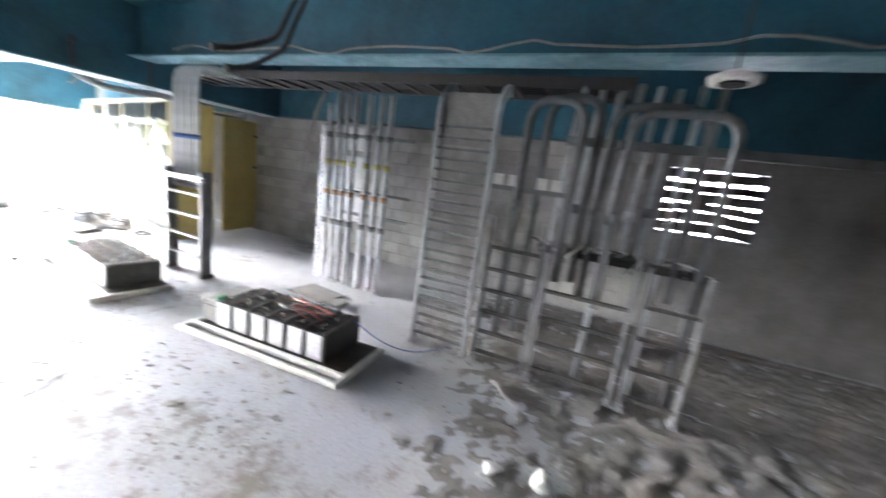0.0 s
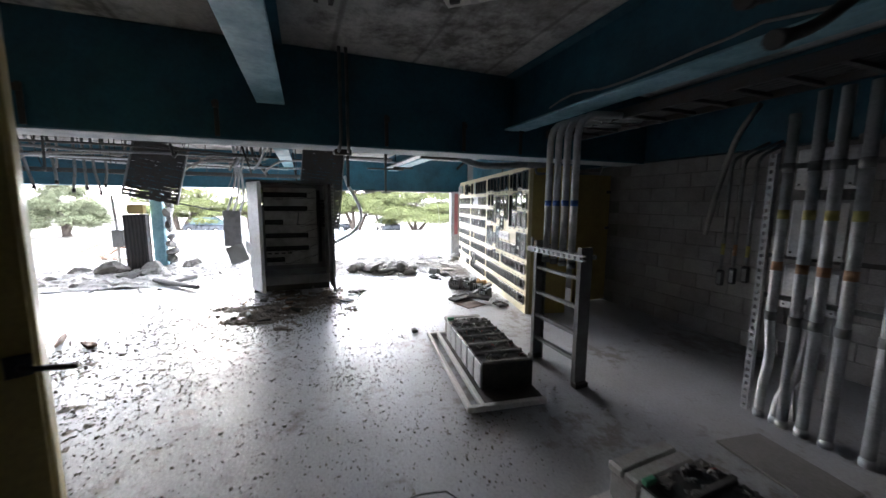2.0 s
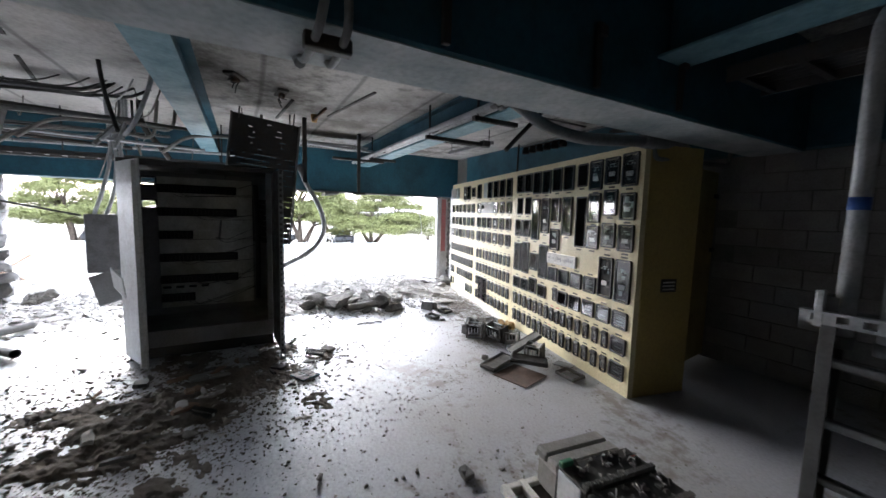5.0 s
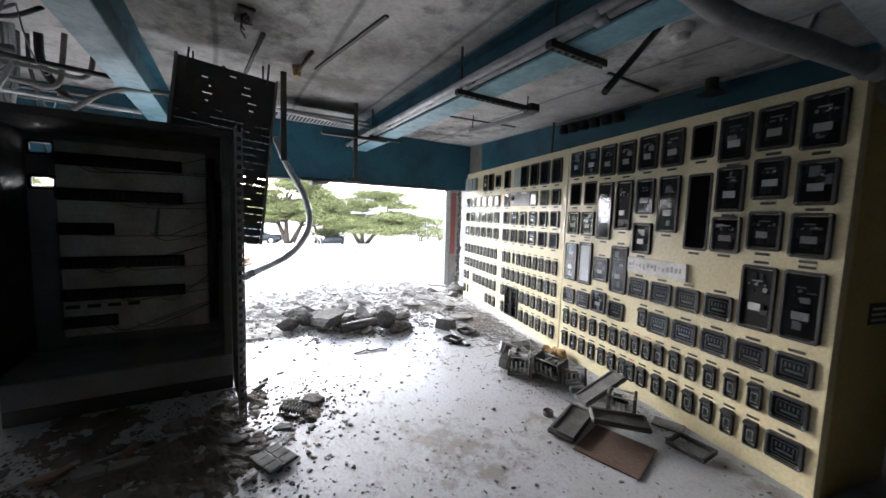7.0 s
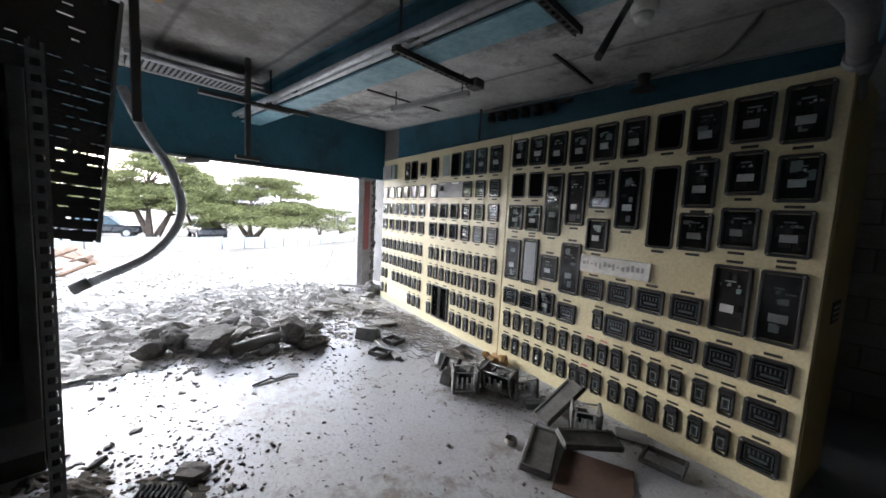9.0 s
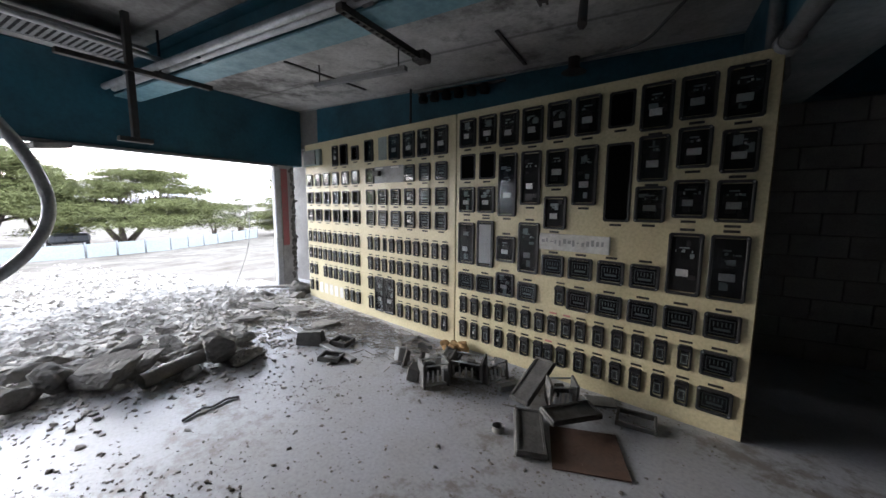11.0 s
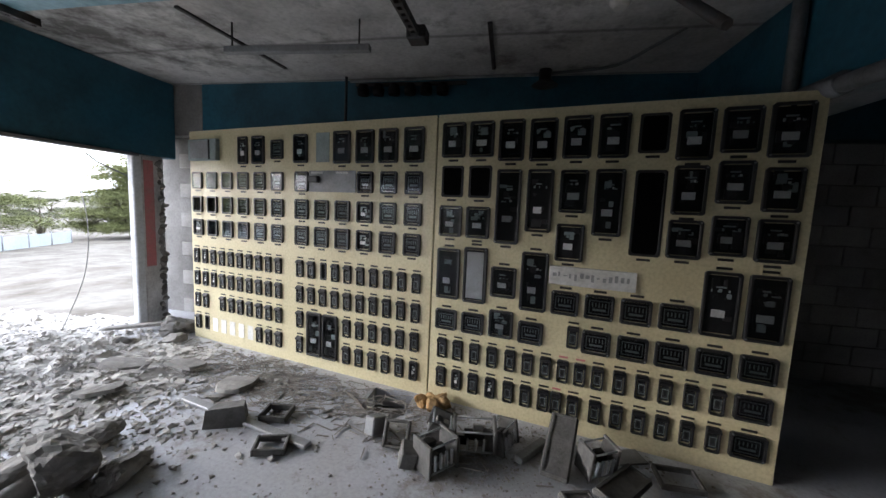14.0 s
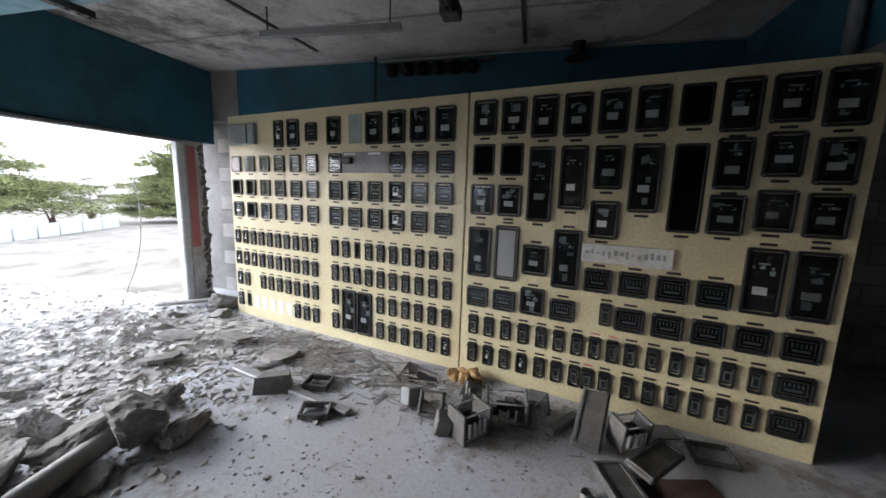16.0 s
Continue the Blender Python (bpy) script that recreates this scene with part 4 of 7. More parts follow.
for k, u in enumerate((-4.08, -3.96, -3.84, -3.1)):
    t = thing("conduit", "thin hanging conduit with an oval end fitting", "conduit", house(u, 4.85), "thin hanging conduits")
    part("pipe", pipe([(0.0, 0, 1.02 + 0.04 * k), (0, 0, 2.2), (0.05, 0.5, 2.4)], 0.017, 8, 0.12), M_DULL, t)
    z = 0.93 + 0.04 * k
    part("oval_fitting", bx(-0.038, 0.038, -0.022, 0.022, z - 0.1, z + 0.08, c=0.016), M_BLACK, t)
    part("fitting_face", bx(-0.02, 0.02, -0.0245, -0.0225, z - 0.08, z + 0.05), M_DULL, t)
    part("tape_band", pipe([(0, 0, 1.18), (0, 0, 1.3)], 0.0185, 8), M_ORANGETAPE if k % 2 else M_YELLOWTAPE, t, "coloured tape band")
solo("hanging_hose", pipe([(-3.62, 4.4, 2.62), (-3.79, 4.42, 2.4), (-3.9, 4.4, 1.95), (-3.98, 4.38, 1.42)], 0.024, 8, 0.3), M_CABLE, "pale grey hose hanging from the tray", "hose", HOUSE)
box = thing("wall_box", "pale grey electrical boxes behind the conduits", "electrical box", house(-3.2, 4.6))
for name, z0, z1 in (("top_box", 1.86, 2.2), ("upper_box", 1.27, 1.77), ("lower_box", 0.8, 1.19)):
    # grey boxes given case white: the light on them is put into the colour
    body = part(name, bx(-0.2, 0.2, 0.0, 0.15, z0, z1, c=0.01), M_CASE, box)
    part("box_lid", bx(-0.185, 0.185, -0.022, -0.001, z0 + 0.015, z1 - 0.015, c=0.008), M_CASE, body)
    for sx in (-0.16, 0.16):
        part("lid_screw", pipe([(sx, -0.028, z0 + 0.04), (sx, -0.022, z0 + 0.04)], 0.009, 8), M_DARKSTEEL, body)
for x in (-0.12, 0.12):
    part("post", bx(x - 0.02, x + 0.02, 0.16, 0.2, 0.0, 2.3, c=0.004), M_DULL, box)
part("crossbar", bx(-0.5, 0.9, 0.2, 0.23, 1.22, 1.26, c=0.004), M_DARKSTEEL, box)
sheet = thing("floor_sheet", "flat grey board lying on the floor", "board", house(-2.72, 3.45, 0.005, -8))
part("board", bx(-0.3, 0.3, -0.2, 0.2, 0.0, 0.02, c=0.004), M_CONC, sheet)
part("broken_piece", bx(0.33, 0.52, -0.15, 0.05, 0.0, 0.035, c=0.006), M_CONC, sheet)
# cable tray behind the beam
t = thing("cable_tray", "dark overhead cable tray with loose cables", "cable tray", house(-2.6, 3.75, 2.6))
for y in (-0.25, 0.25):
    part("side_rail", bx(-2.9, 3.0, y - 0.012, y + 0.012, -0.05, 0.05, c=0.003), M_DARKSTEEL, t)
for k in range(20):
    part("rung", bx(-2.85 + 0.3 * k, -2.81 + 0.3 * k, -0.238, 0.238, -0.045, -0.02), M_DARKSTEEL, t)
for k in range(6):
    part("cable", pipe([(-2.9, -0.2 + 0.07 * k, 0.01), (-1.0, -0.18 + 0.06 * k, 0.0), (1.0, -0.2 + 0.08 * k, 0.02), (3.0, -0.2 + 0.07 * k, 0.0)], 0.022, 7, 0.4), M_BLACKCABLE, t)


# ---- standing cable ladders ----
def cable_ladder(u0, u1, h, gap, label, curl=False):
    t = thing("cable_ladder", label, "cable ladder", house((u0 + u1) / 2, 3.12), "standing cable ladders")
    w = (u1 - u0) / 2
    for s in (-1, 1):
        bm = bmesh.new()
        if curl:
            block(bm, s * w - 0.012, s * w + 0.012, -0.05, 0.05, 0, h - 0.25, 0.003)
            for k in range(6):
                a, b = k * 0.26, (k + 1) * 0.26
                block(bm, s * w - 0.012, s * w + 0.012, -0.05, 0.05, -0.03, 0.07, 0.003, pose(0, 0.28 * (1 - math.cos(a)), h - 0.25 + 0.28 * math.sin(a), -math.degrees(a), 0, 0))
        else:
            block(bm, s * w - 0.012, s * w + 0.012, -0.05, 0.05, 0, h, 0.003)
        part("side_rail", bm, M_STEEL if curl else M_DULL, t)
        part("rail_foot", bx(s * w - 0.03, s * w + 0.03, -0.06, 0.06, 0.0, 0.03, c=0.004), M_STEEL, t)
    for k in range(int((h - 0.35 if curl else h - 0.1) / gap)):
        part("rung", bx(-w + 0.012, w - 0.012, -0.022, 0.022, 0.1 + gap * k, (0.122 if curl else 0.128) + gap * k, c=0.004), M_DULL if curl else M_DARKSTEEL, t)
    if curl:
        part("cover_sheet", bx(-w + 0.02, w - 0.02, 0.02, 0.03, h - 0.5, h - 0.05), M_CABLE, t, "stained cover sheet")
    return t


cable_ladder(-1.14, -0.6, 2.45, 0.095, "tall galvanised cable ladder standing on the floor", True)
cable_ladder(-0.5, -0.03, 1.38, 0.2, "low steel cable ladder with dark rungs")
cable_ladder(0.03, 0.7, 1.27, 0.24, "low steel cable ladder with dark rungs")
cable_ladder(0.78, 1.17, 1.2, 0.26, "low steel cable ladder with dark rungs")
for k, (a, b, h) in enumerate(((-0.36, 0.08, 2.4), (0.3, 0.96, 2.4), (0.44, 1.12, 2.34), (-0.22, 0.2, 2.45))):
    t = thing("conduit_hoop", "galvanised conduit bent over in a hoop", "conduit", house((a + b) / 2, 3.25 + 0.12 * (k % 2)), "bent conduits behind the ladders")
    w = (b - a) / 2
    part("pipe", pipe([(-w, 0, 0.75 if k in (1, 2) else 0.3), (-w, 0, h), (w, 0.0, h), (w, 0, 0.9)], 0.036, 12, min(0.2, w * 0.95)), M_DULL, t)
    part("coupling", pipe([(-w, 0, 1.45), (-w, 0, 1.55)], 0.043, 12), M_DULL, t)
for k in range(8):
    t = thing("conduit", "upright galvanised conduit behind the ladders", "conduit", house(-0.02 + 0.145 * k, 3.42 + 0.06 * (k % 3)), "upright conduits behind the ladders")
    part("pipe", pipe([(0, 0, 0.0 if k % 3 == 0 else 1.2), (0, 0, 2.0), (0.03, 0.1, 2.6)], 0.028, 10, 0.2), M_STEEL, t)
    part("coupling", pipe([(0, 0, 1.45 + 0.05 * (k % 3)), (0, 0, 1.53 + 0.05 * (k % 3))], 0.036, 10), M_DULL if k % 2 else M_STEEL, t)
bench = thing("junction_rail", "steel rail crowded with cut conduit ends and wires", "rail", house(0.0, 3.4))
part("rail", bx(-0.12, 1.2, -0.06, 0.06, 1.12, 1.19, c=0.005), M_DARKSTEEL, bench)
part("post", bx(-0.1, -0.04, -0.05, 0.05, 0.0, 1.12, c=0.004), M_DULL, bench)
part("post", bx(1.12, 1.18, -0.05, 0.05, 0.0, 1.12, c=0.004), M_DULL, bench)
part("upper_rail", bx(-0.05, 2.6, -0.03, 0.03, 2.07, 2.14, c=0.005), M_DULL, bench)
rng = random.Random(31)
for k in range(22):
    x = -0.1 + 0.058 * k
    part("cut_cable", pipe([(x, 0, 1.19), (x + rng.uniform(-0.08, 0.08), -0.05, 1.25), (x + rng.uniform(-0.16, 0.16), -0.12, 1.16 + rng.uniform(-0.12, 0.12))], 0.008, 6, 0.05), (M_BLACKCABLE, M_CABLE, M_LABEL)[k % 3], bench)
for k, x in enumerate((-0.62, -0.48, -0.22, -0.1)):
    part("tag_plate", bx(x, x + 0.09, -0.075, -0.065, 1.66, 1.76, c=0.003), M_PAPER, bench, "white tag plate")
part("tag_rail", bx(-0.7, 0.1, -0.062, -0.045, 1.62, 1.66), M_DULL, bench)
smoke = thing("ceiling_fitting", "round white ceiling fitting hanging under the beam", "ceiling light", house(0.89, 2.75, 2.42))
part("dish", pipe([(0, 0, 0.0), (0, 0, 0.03), (0, 0, 0.06)], [0.13, 0.135, 0.07], 20), M_LABEL, smoke)
part("eye", pipe([(0, 0, -0.012), (0, 0, -0.001)], 0.075, 16), M_DARK, smoke)
part("stem", pipe([(0, 0, 0.06), (0, 0, 0.88)], 0.007, 8), M_DARKSTEEL, smoke)
white_pipe = solo("fallen_hose", pipe([(-0.8, 2.73, 0.02), (-0.72, 2.68, 0.06), (-0.62, 2.6, 0.03), (-0.5, 2.6, 0.02)], 0.018, 8, 0.1), M_CABLE, "pale bent hose lying on the floor", "hose")

# window of the dark room: broken louvres
win = thing("window_1", "small window with bent broken louvre slats", "window", house(1.0, 5.56), kind="structure")
for a in ((0.0, 0.05, 1.3, 2.2), (1.05, 1.1, 1.3, 2.2), (0.05, 1.05, 1.3, 1.35), (0.05, 1.05, 2.16, 2.2)):
    part("window_frame", bx(a[0], a[1], 0.0, 0.08, a[2], a[3], c=0.004), M_DULL, win)
bend = random.Random(6)
for k in range(6):
    bm = bmesh.new()
    z, tip = 1.355 + 0.136 * k, bend.uniform(-0.05, 0.05)
    for j in range(8):
        x0, dz = 0.05 + 0.125 * j, tip * math.sin(j * 0.45) + bend.uniform(-0.006, 0.006)
        block(bm, x0, x0 + 0.125, 0.0, 0.03, z + dz, z + dz + (0.095 if k in (2, 4) else 0.118), 0, None)
    part("slat", bm, M_DARKSTEEL, win)
part("mullion", bx(0.4, 0.43, 0.0, 0.05, 1.3, 2.2), M_DARKSTEEL, win)

# ---- ochre cabinet beside the entrance ----
ochre = thing("ochre_cabinet", "tall ochre steel cabinet with a scuffed door", "cabinet", pose(-3.03, -1.02, 0, 0, 0, -51.6))
part("body", bx(0.0, 1.25, -0.62, -0.03, 0.0, 2.4, c=0.008), M_OLIVE, ochre)
door = part("door", bx(0.012, 1.24, -0.028, 0.0, 0.02, 2.38, c=0.006), M_OLIVE, ochre)
part("door_handle", pipe([(0.05, 0.0, 1.14), (0.05, 0.05, 1.14), (-0.09, 0.055, 1.11)], 0.011, 8, 0.02), M_DARKSTEEL, door)
part("lock_plate", bx(0.02, 0.09, 0.001, 0.012, 1.1, 1.18, c=0.003), M_DARKSTEEL, door)
part("sticker", bx(0.3, 0.72, 0.001, 0.003, 0.16, 0.36), M_LABEL, door, "faded pale sticker")
part("top_box", bx(0.0, 1.25, -0.62, -0.005, 2.405, 2.62, c=0.01), M_DULL, ochre)

# ---- hung from the ceiling of the dark room ----
t = thing("bent_pipe", "dark broken pipe pair hanging below the beam", "pipe", house(-2.5, 2.35))
part("pipe", pipe([(0.36, 0.25, CEIL_IN), (0.34, -0.03, 2.74), (0.34, -0.13, 2.52), (0.3, -0.42, 2.36), (0.3, -0.58, 2.31)], 0.02, 8, 0.08), M_DARKSTEEL, t)
part("pipe", pipe([(0.44, 0.25, CEIL_IN), (0.41, -0.02, 2.7), (0.4, -0.12, 2.44), (0.35, -0.36, 2.25), (0.34, -0.5, 2.2)], 0.02, 8, 0.08), M_DARKSTEEL, t)
for p in ((0.3, -0.58, 2.31), (0.34, -0.5, 2.2)):
    part("pipe_nut", pipe([p, (p[0], p[1] - 0.04, p[2] - 0.012)], 0.028, 8), M_DARKSTEEL, t)
lamp = thing("broken_luminaire", "broken fluorescent fitting with dark louvre blades", "ceiling light", house(-4.15, 0.3, 3.1, 4))
part("housing", bx(-0.16, 0.16, -0.75, 0.55, 0.1, 0.25, c=0.006), M_DARKSTEEL, lamp)
for k in range(13):
    part("louvre_blade", bx(-0.15, 0.15, -0.72 + 0.1 * k, -0.69 + 0.1 * k, 0.0, 0.1), M_DARKSTEEL, lamp)
part("reflector", bx(-0.14, 0.14, -0.72, 0.52, 0.085, 0.098), M_PAPER, lamp, "white reflector sheet")
b = thing("ceiling_board", "pale board on the ceiling with dark holes", "board", house(-3.95, 1.81, CEIL_IN - 0.02, 50))
part("board", bx(-0.37, 0.37, -0.27, 0.27, -0.005, 0.016, c=0.004), M_PAPER, b)
for x in (-0.14, 0.2):
    part("mounting_strip", bx(x - 0.03, x + 0.03, -0.26, 0.26, -0.014, -0.006, c=0.003), M_LABEL, b)
for x, y in ((-0.26, 0.13), (-0.22, -0.16), (0.06, 0.14), (0.28, -0.12)):
    # a dark disc paints the shade of each round hole
    part("hole_shade_disc", pipe([(x, y, -0.012), (x, y, -0.0055)], 0.05, 12), M_DARK, b, "dark disc painted as the shade in a hole")
    part("torn_clip", bx(x - 0.05, x + 0.03, y - 0.02, y + 0.02, -0.05, -0.013, c=0.006), M_DARKSTEEL, b)
for k, v in enumerate((-0.2, 1.45, 2.4, 3.2, -1.6)):
    b = thing("beam_bracket", "dark steel hanger bracket on the girder", "bracket", house(-5.64, v, 2.33), "hanger brackets on the girder")
    part("strap", bx(0.004, 0.03, -0.02, 0.02, 0.02, 0.36, c=0.004), M_DARKSTEEL, b)
    part("bolt", bx(0.03, 0.05, -0.03, 0.03, 0.28, 0.34, c=0.004), M_DARKSTEEL, b)
t = thing("conduit_pair", "pair of conduits passing under the girder", "conduit", house(-5.58, 0.98))
for s in (-0.035, 0.035):
    part("pipe", pipe([(0.05, s, CEIL_IN), (0.05, s, 2.4), (0.0, s * 1.4, 2.28), (-0.35, s * 1.6, 2.26), (-0.75, s * 2.2, 2.55), (-0.85, s * 2.4, CEIL_OUT)], 0.017, 8, 0.12), M_DULL, t)
part("clamp", bx(-0.15, -0.1, -0.09, 0.09, 2.24, 2.3, c=0.006), M_DARKSTEEL, t)
part("coupling", pipe([(-0.42, -0.062, 2.29), (-0.5, -0.068, 2.35)], 0.026, 8), M_STEEL, t)
t = thing("ceiling_pipe", "grey pipe with fittings under the girder beside the relay board", "pipe", HOUSE)
part("pipe", pipe([(-6.6, 2.45, 2.62), (-6.35, 2.75, 2.32), (-6.2, 2.95, 2.24), (-6.15, 3.75, 2.3), (-6.15, 4.3, 2.3)], 0.045, 12, 0.2), M_DULL, t)
part("tee", pipe([(-6.15, 3.65, 2.3), (-6.15, 4.25, 2.3)], 0.062, 12), M_DULL, t)
part("riser", pipe([(-6.15, 4.05, 2.3), (-6.15, 4.05, 3.05)], 0.04, 10), M_DULL, t)
part("drain", pipe([(-6.15, 3.8, 2.3), (-6.12, 3.8, 2.16), (-6.1, 5.0, 2.2), (-6.1, 5.05, 2.45)], 0.02, 8, 0.05), M_DULL, t)

# ---- hung from the ceiling of the open bay ----
for k, v in enumerate((2.78, 2.86)):
    t = thing("conduit", "long galvanised conduit running along the beam", "conduit", HOUSE, "conduits along the beam")
    part("pipe", pipe([(-11.9, v - 0.05, 2.66), (-6.2, v, 2.68)], 0.032, 12), M_STEEL, t)
    for u in (-10.2, -8.35, -7.1):
        part("coupling", pipe([(u, v, 2.672), (u + 0.09, v, 2.672)], 0.038, 12), M_DULL, t)
for u, lo in ((-8.42, 0.86), (-7.34, 0.55), (-10.75, 0.5)):
    t = thing("strut_hanger", "dark perforated strut across the conduits", "strut", house(u, 2.72, 2.6), "struts under the conduits")
    bm = bmesh.new()
    perforated(bm, 0.0, lo, 0.05, 0.045, 0.06, pose(0, 0, 0, 0, 0, 90) @ pose(0, 0, 0, 90, 0, 0))
    part("strut", bm, M_DARKSTEEL, t)
    part("hanger_rod", pipe([(0, 0.05, 0), (0, 0.05, CEIL_OUT - 2.6)], 0.012, 6), M_DARKSTEEL, t)
    if u == -8.42:
        part("broken_shade", bx(-0.06, 0.06, lo - 0.02, lo + 0.1, -0.03, 0.05, c=0.01), M_DARKSTEEL, t)
hang = thing("ceiling_hanger", "dark square steel hanger frame below the ceiling", "hanger", house(-10.6, 2.48))
part("post", bx(-0.025, 0.025, -0.025, 0.025, 1.98, CEIL_OUT, c=0.004), M_DARKSTEEL, hang)
part("foot_bar", bx(-0.03, 0.03, -0.12, 0.12, 1.94, 1.98, c=0.004), M_DARKSTEEL, hang)
part("cross_arm", bx(-0.03, 0.03, -0.45, 0.45, 2.52, 2.56, c=0.004), M_DARKSTEEL, hang)
duct = thing("flat_duct", "dusty flat cable duct under the ceiling", "duct", house(-11.0, 2.1, 2.78))
part("tray", bx(-0.25, 0.25, -0.55, 0.6, 0.0, 0.03, c=0.005), M_CABGREY, duct)
for k in range(22):
    part("slit", bx(-0.21, 0.21, -0.5 + 0.048 * k, -0.48 + 0.048 * k, -0.003, -0.0005), M_DARK, duct)
part("side", bx(-0.26, -0.25, -0.55, 0.6, 0.0, 0.1), M_DULL, duct)
part("hanger_rod", pipe([(0, 0.5, 0.03), (0, 0.5, CEIL_OUT - 2.78)], 0.008, 6), M_DARKSTEEL, duct)
part("hanger_rod", pipe([(0, -0.45, 0.03), (0, -0.45, CEIL_OUT - 2.78)], 0.008, 6), M_DARKSTEEL, duct)
part("pipe", pipe([(0.29, -0.6, -0.02), (0.29, 0.7, -0.06)], 0.025, 8), M_STEEL, duct)


def louvred_tray(at, wide, tall, label):
    """A perforated cable tray hanging upright: rows of strips with slits between them."""
    t = thing("perforated_tray", label, "cable tray", at, "hanging perforated trays")
    n = int(tall / 0.07)
    rng = random.Random(n)
    for k in range(n):
        z = -tall * k / n
        bm = bmesh.new()
        solid = k < n * 0.22
        block(bm, -wide / 2, wide / 2, -0.004, 0.004, z - tall / n * 0.84, z)
        x = -wide / 2
        while x < wide / 2 - 0.03:
            w = rng.uniform(0.2, 0.45) if solid else rng.choice((0.014, 0.02, 0.03, 0.11))
            block(bm, x, min(x + w, wide / 2), -0.004, 0.004, z - tall / n, z - tall / n * 0.84)
            x += w + rng.choice((0.02, 0.035, 0.05, 0.075))
        part("strip", bm, M_DARKSTEEL, t)
    for s in (-1, 1):
        part("hanger_strap", pipe([(s * wide * 0.4, 0, -0.05), (s * wide * 0.4, 0.02, 0.3)], 0.01, 6), M_DARKSTEEL, t)
        part("side_lip", bx(s * wide / 2 - 0.012, s * wide / 2 + 0.012, -0.05, 0.02, -tall, 0.0, c=0.003), M_DULL, t)
    return t


louvred_tray(house(-10.0, -1.93, 2.8, 90) @ pose(0, 0, 0, -6, 12, 0), 0.86, 1.1, "dark perforated cable tray hanging bent from the ceiling")
louvred_tray(house(-9.85, 1.0, 2.86, 90) @ pose(0, 0, 0, -5, 6, 0), 0.84, 1.68, "dark perforated cable tray hanging loose behind the cabinet")
for v, z in ((-2.3, 2.78), (-1.6, 2.8), (0.7, 2.84), (1.3, 2.84)):
    solo("hanger_rod", pipe([(-9.98, v, z - 0.02), (-9.95, v, CEIL_OUT)], 0.008, 6), M_DARKSTEEL, "thin threaded hanger rod", "rod", HOUSE, "hanger rods")
flex = thing("bent_conduit", "bent grey conduit hanging out of the tray", "conduit", HOUSE)
part("riser", bx(-10.03, -9.97, 1.47, 1.53, 2.05, CEIL_OUT, c=0.006), M_DARKSTEEL, flex, "dark square steel riser")
part("pipe", pipe([(-10.05, 1.42, 2.3), (-10.0, 1.53, 2.0), (-10.0, 1.72, 1.7), (-10.0, 1.8, 1.35), (-10.0, 1.6, 1.02), (-10.0, 1.1, 0.78)], 0.034, 10, 0.3), M_STEEL, flex)
part("coupling", pipe([(-10.0, 1.2, 0.83), (-10.0, 1.1, 0.78)], 0.042, 10), M_DULL, flex)
box = thing("sheet_box", "crumpled grey sheet-metal box hanging by its conduits", "electrical box", house(-10.5, -0.93, 0))
part("face", bx(-0.03, 0.03, -0.17, 0.17, 0.75, 1.52, c=0.008), M_DULL, box)
part("folded_lid", bx(-0.02, 0.02, -0.19, 0.17, -0.42, 0.0, c=0.006), M_CABGREY, box).matrix_basis = pose(0.02, 0.02, 0.76, 20, -24, 0)
for k in range(3):
    part("feed_conduit", pipe([(0, -0.08 + 0.12 * k, 1.5), (0, 0.02 + 0.12 * k, 1.8), (0, 0.14 + 0.05 * k, 2.3), (0, 0.1, CEIL_OUT)], 0.022, 8, 0.25), M_STEEL, box)
part("stay_bar", pipe([(0, -0.2, 1.5), (-0.3, -1.1, 1.68)], 0.013, 6), M_DARKSTEEL, box)

# hatched ladder tray and runs of conduit in front of the edge beam
t = thing("ladder_tray", "overhead ladder tray with pale rungs before the edge beam", "cable tray", house(-11.3, -0.9, 2.3))
for x in (-0.16, 0.16):
    part("side_rail", bx(x - 0.012, x + 0.012, -6.5, 1.5, 0.0, 0.07, c=0.003), M_DARKSTEEL, t)
for k in range(44):
    part("rung", bx(-0.148, 0.148, -6.4 + 0.18 * k, -6.36 + 0.18 * k, 0.02, 0.045), M_LABEL, t)
for y in (-6.0, -3.2, -0.6, 1.3):
    part("hanger_rod", pipe([(0, y, 0.05), (0, y, CEIL_OUT - 2.3)], 0.009, 6), M_DARKSTEEL, t)
rng = random.Random(77)
for k in range(9):
    u, z = -11.8 + 0.27 * k, 2.36 + 0.07 * (k % 5) + 0.12 * (k % 2)
    t = thing("conduit", "overhead conduit run, bent and hanging loose", "conduit", HOUSE, "overhead conduit runs")
    v0, v1 = -8.0 + rng.uniform(0, 3), rng.uniform(-0.8, 0.6)
    part("pipe", pipe([(u, v0, z + 0.1), (u + 0.1, (v0 + v1) / 2, z + rng.uniform(-0.12, 0.1)), (u + rng.uniform(-0.2, 0.3), v1, z)], rng.uniform(0.012, 0.028), 8, 0.4), rng.choice((M_STEEL, M_DULL, M_DARKSTEEL)), t)
    part("hanger_rod", pipe([(u + 0.1, (v0 + v1) / 2, z - 0.05), (u + 0.1, (v0 + v1) / 2, CEIL_OUT)], 0.007, 6), M_DARKSTEEL, t)
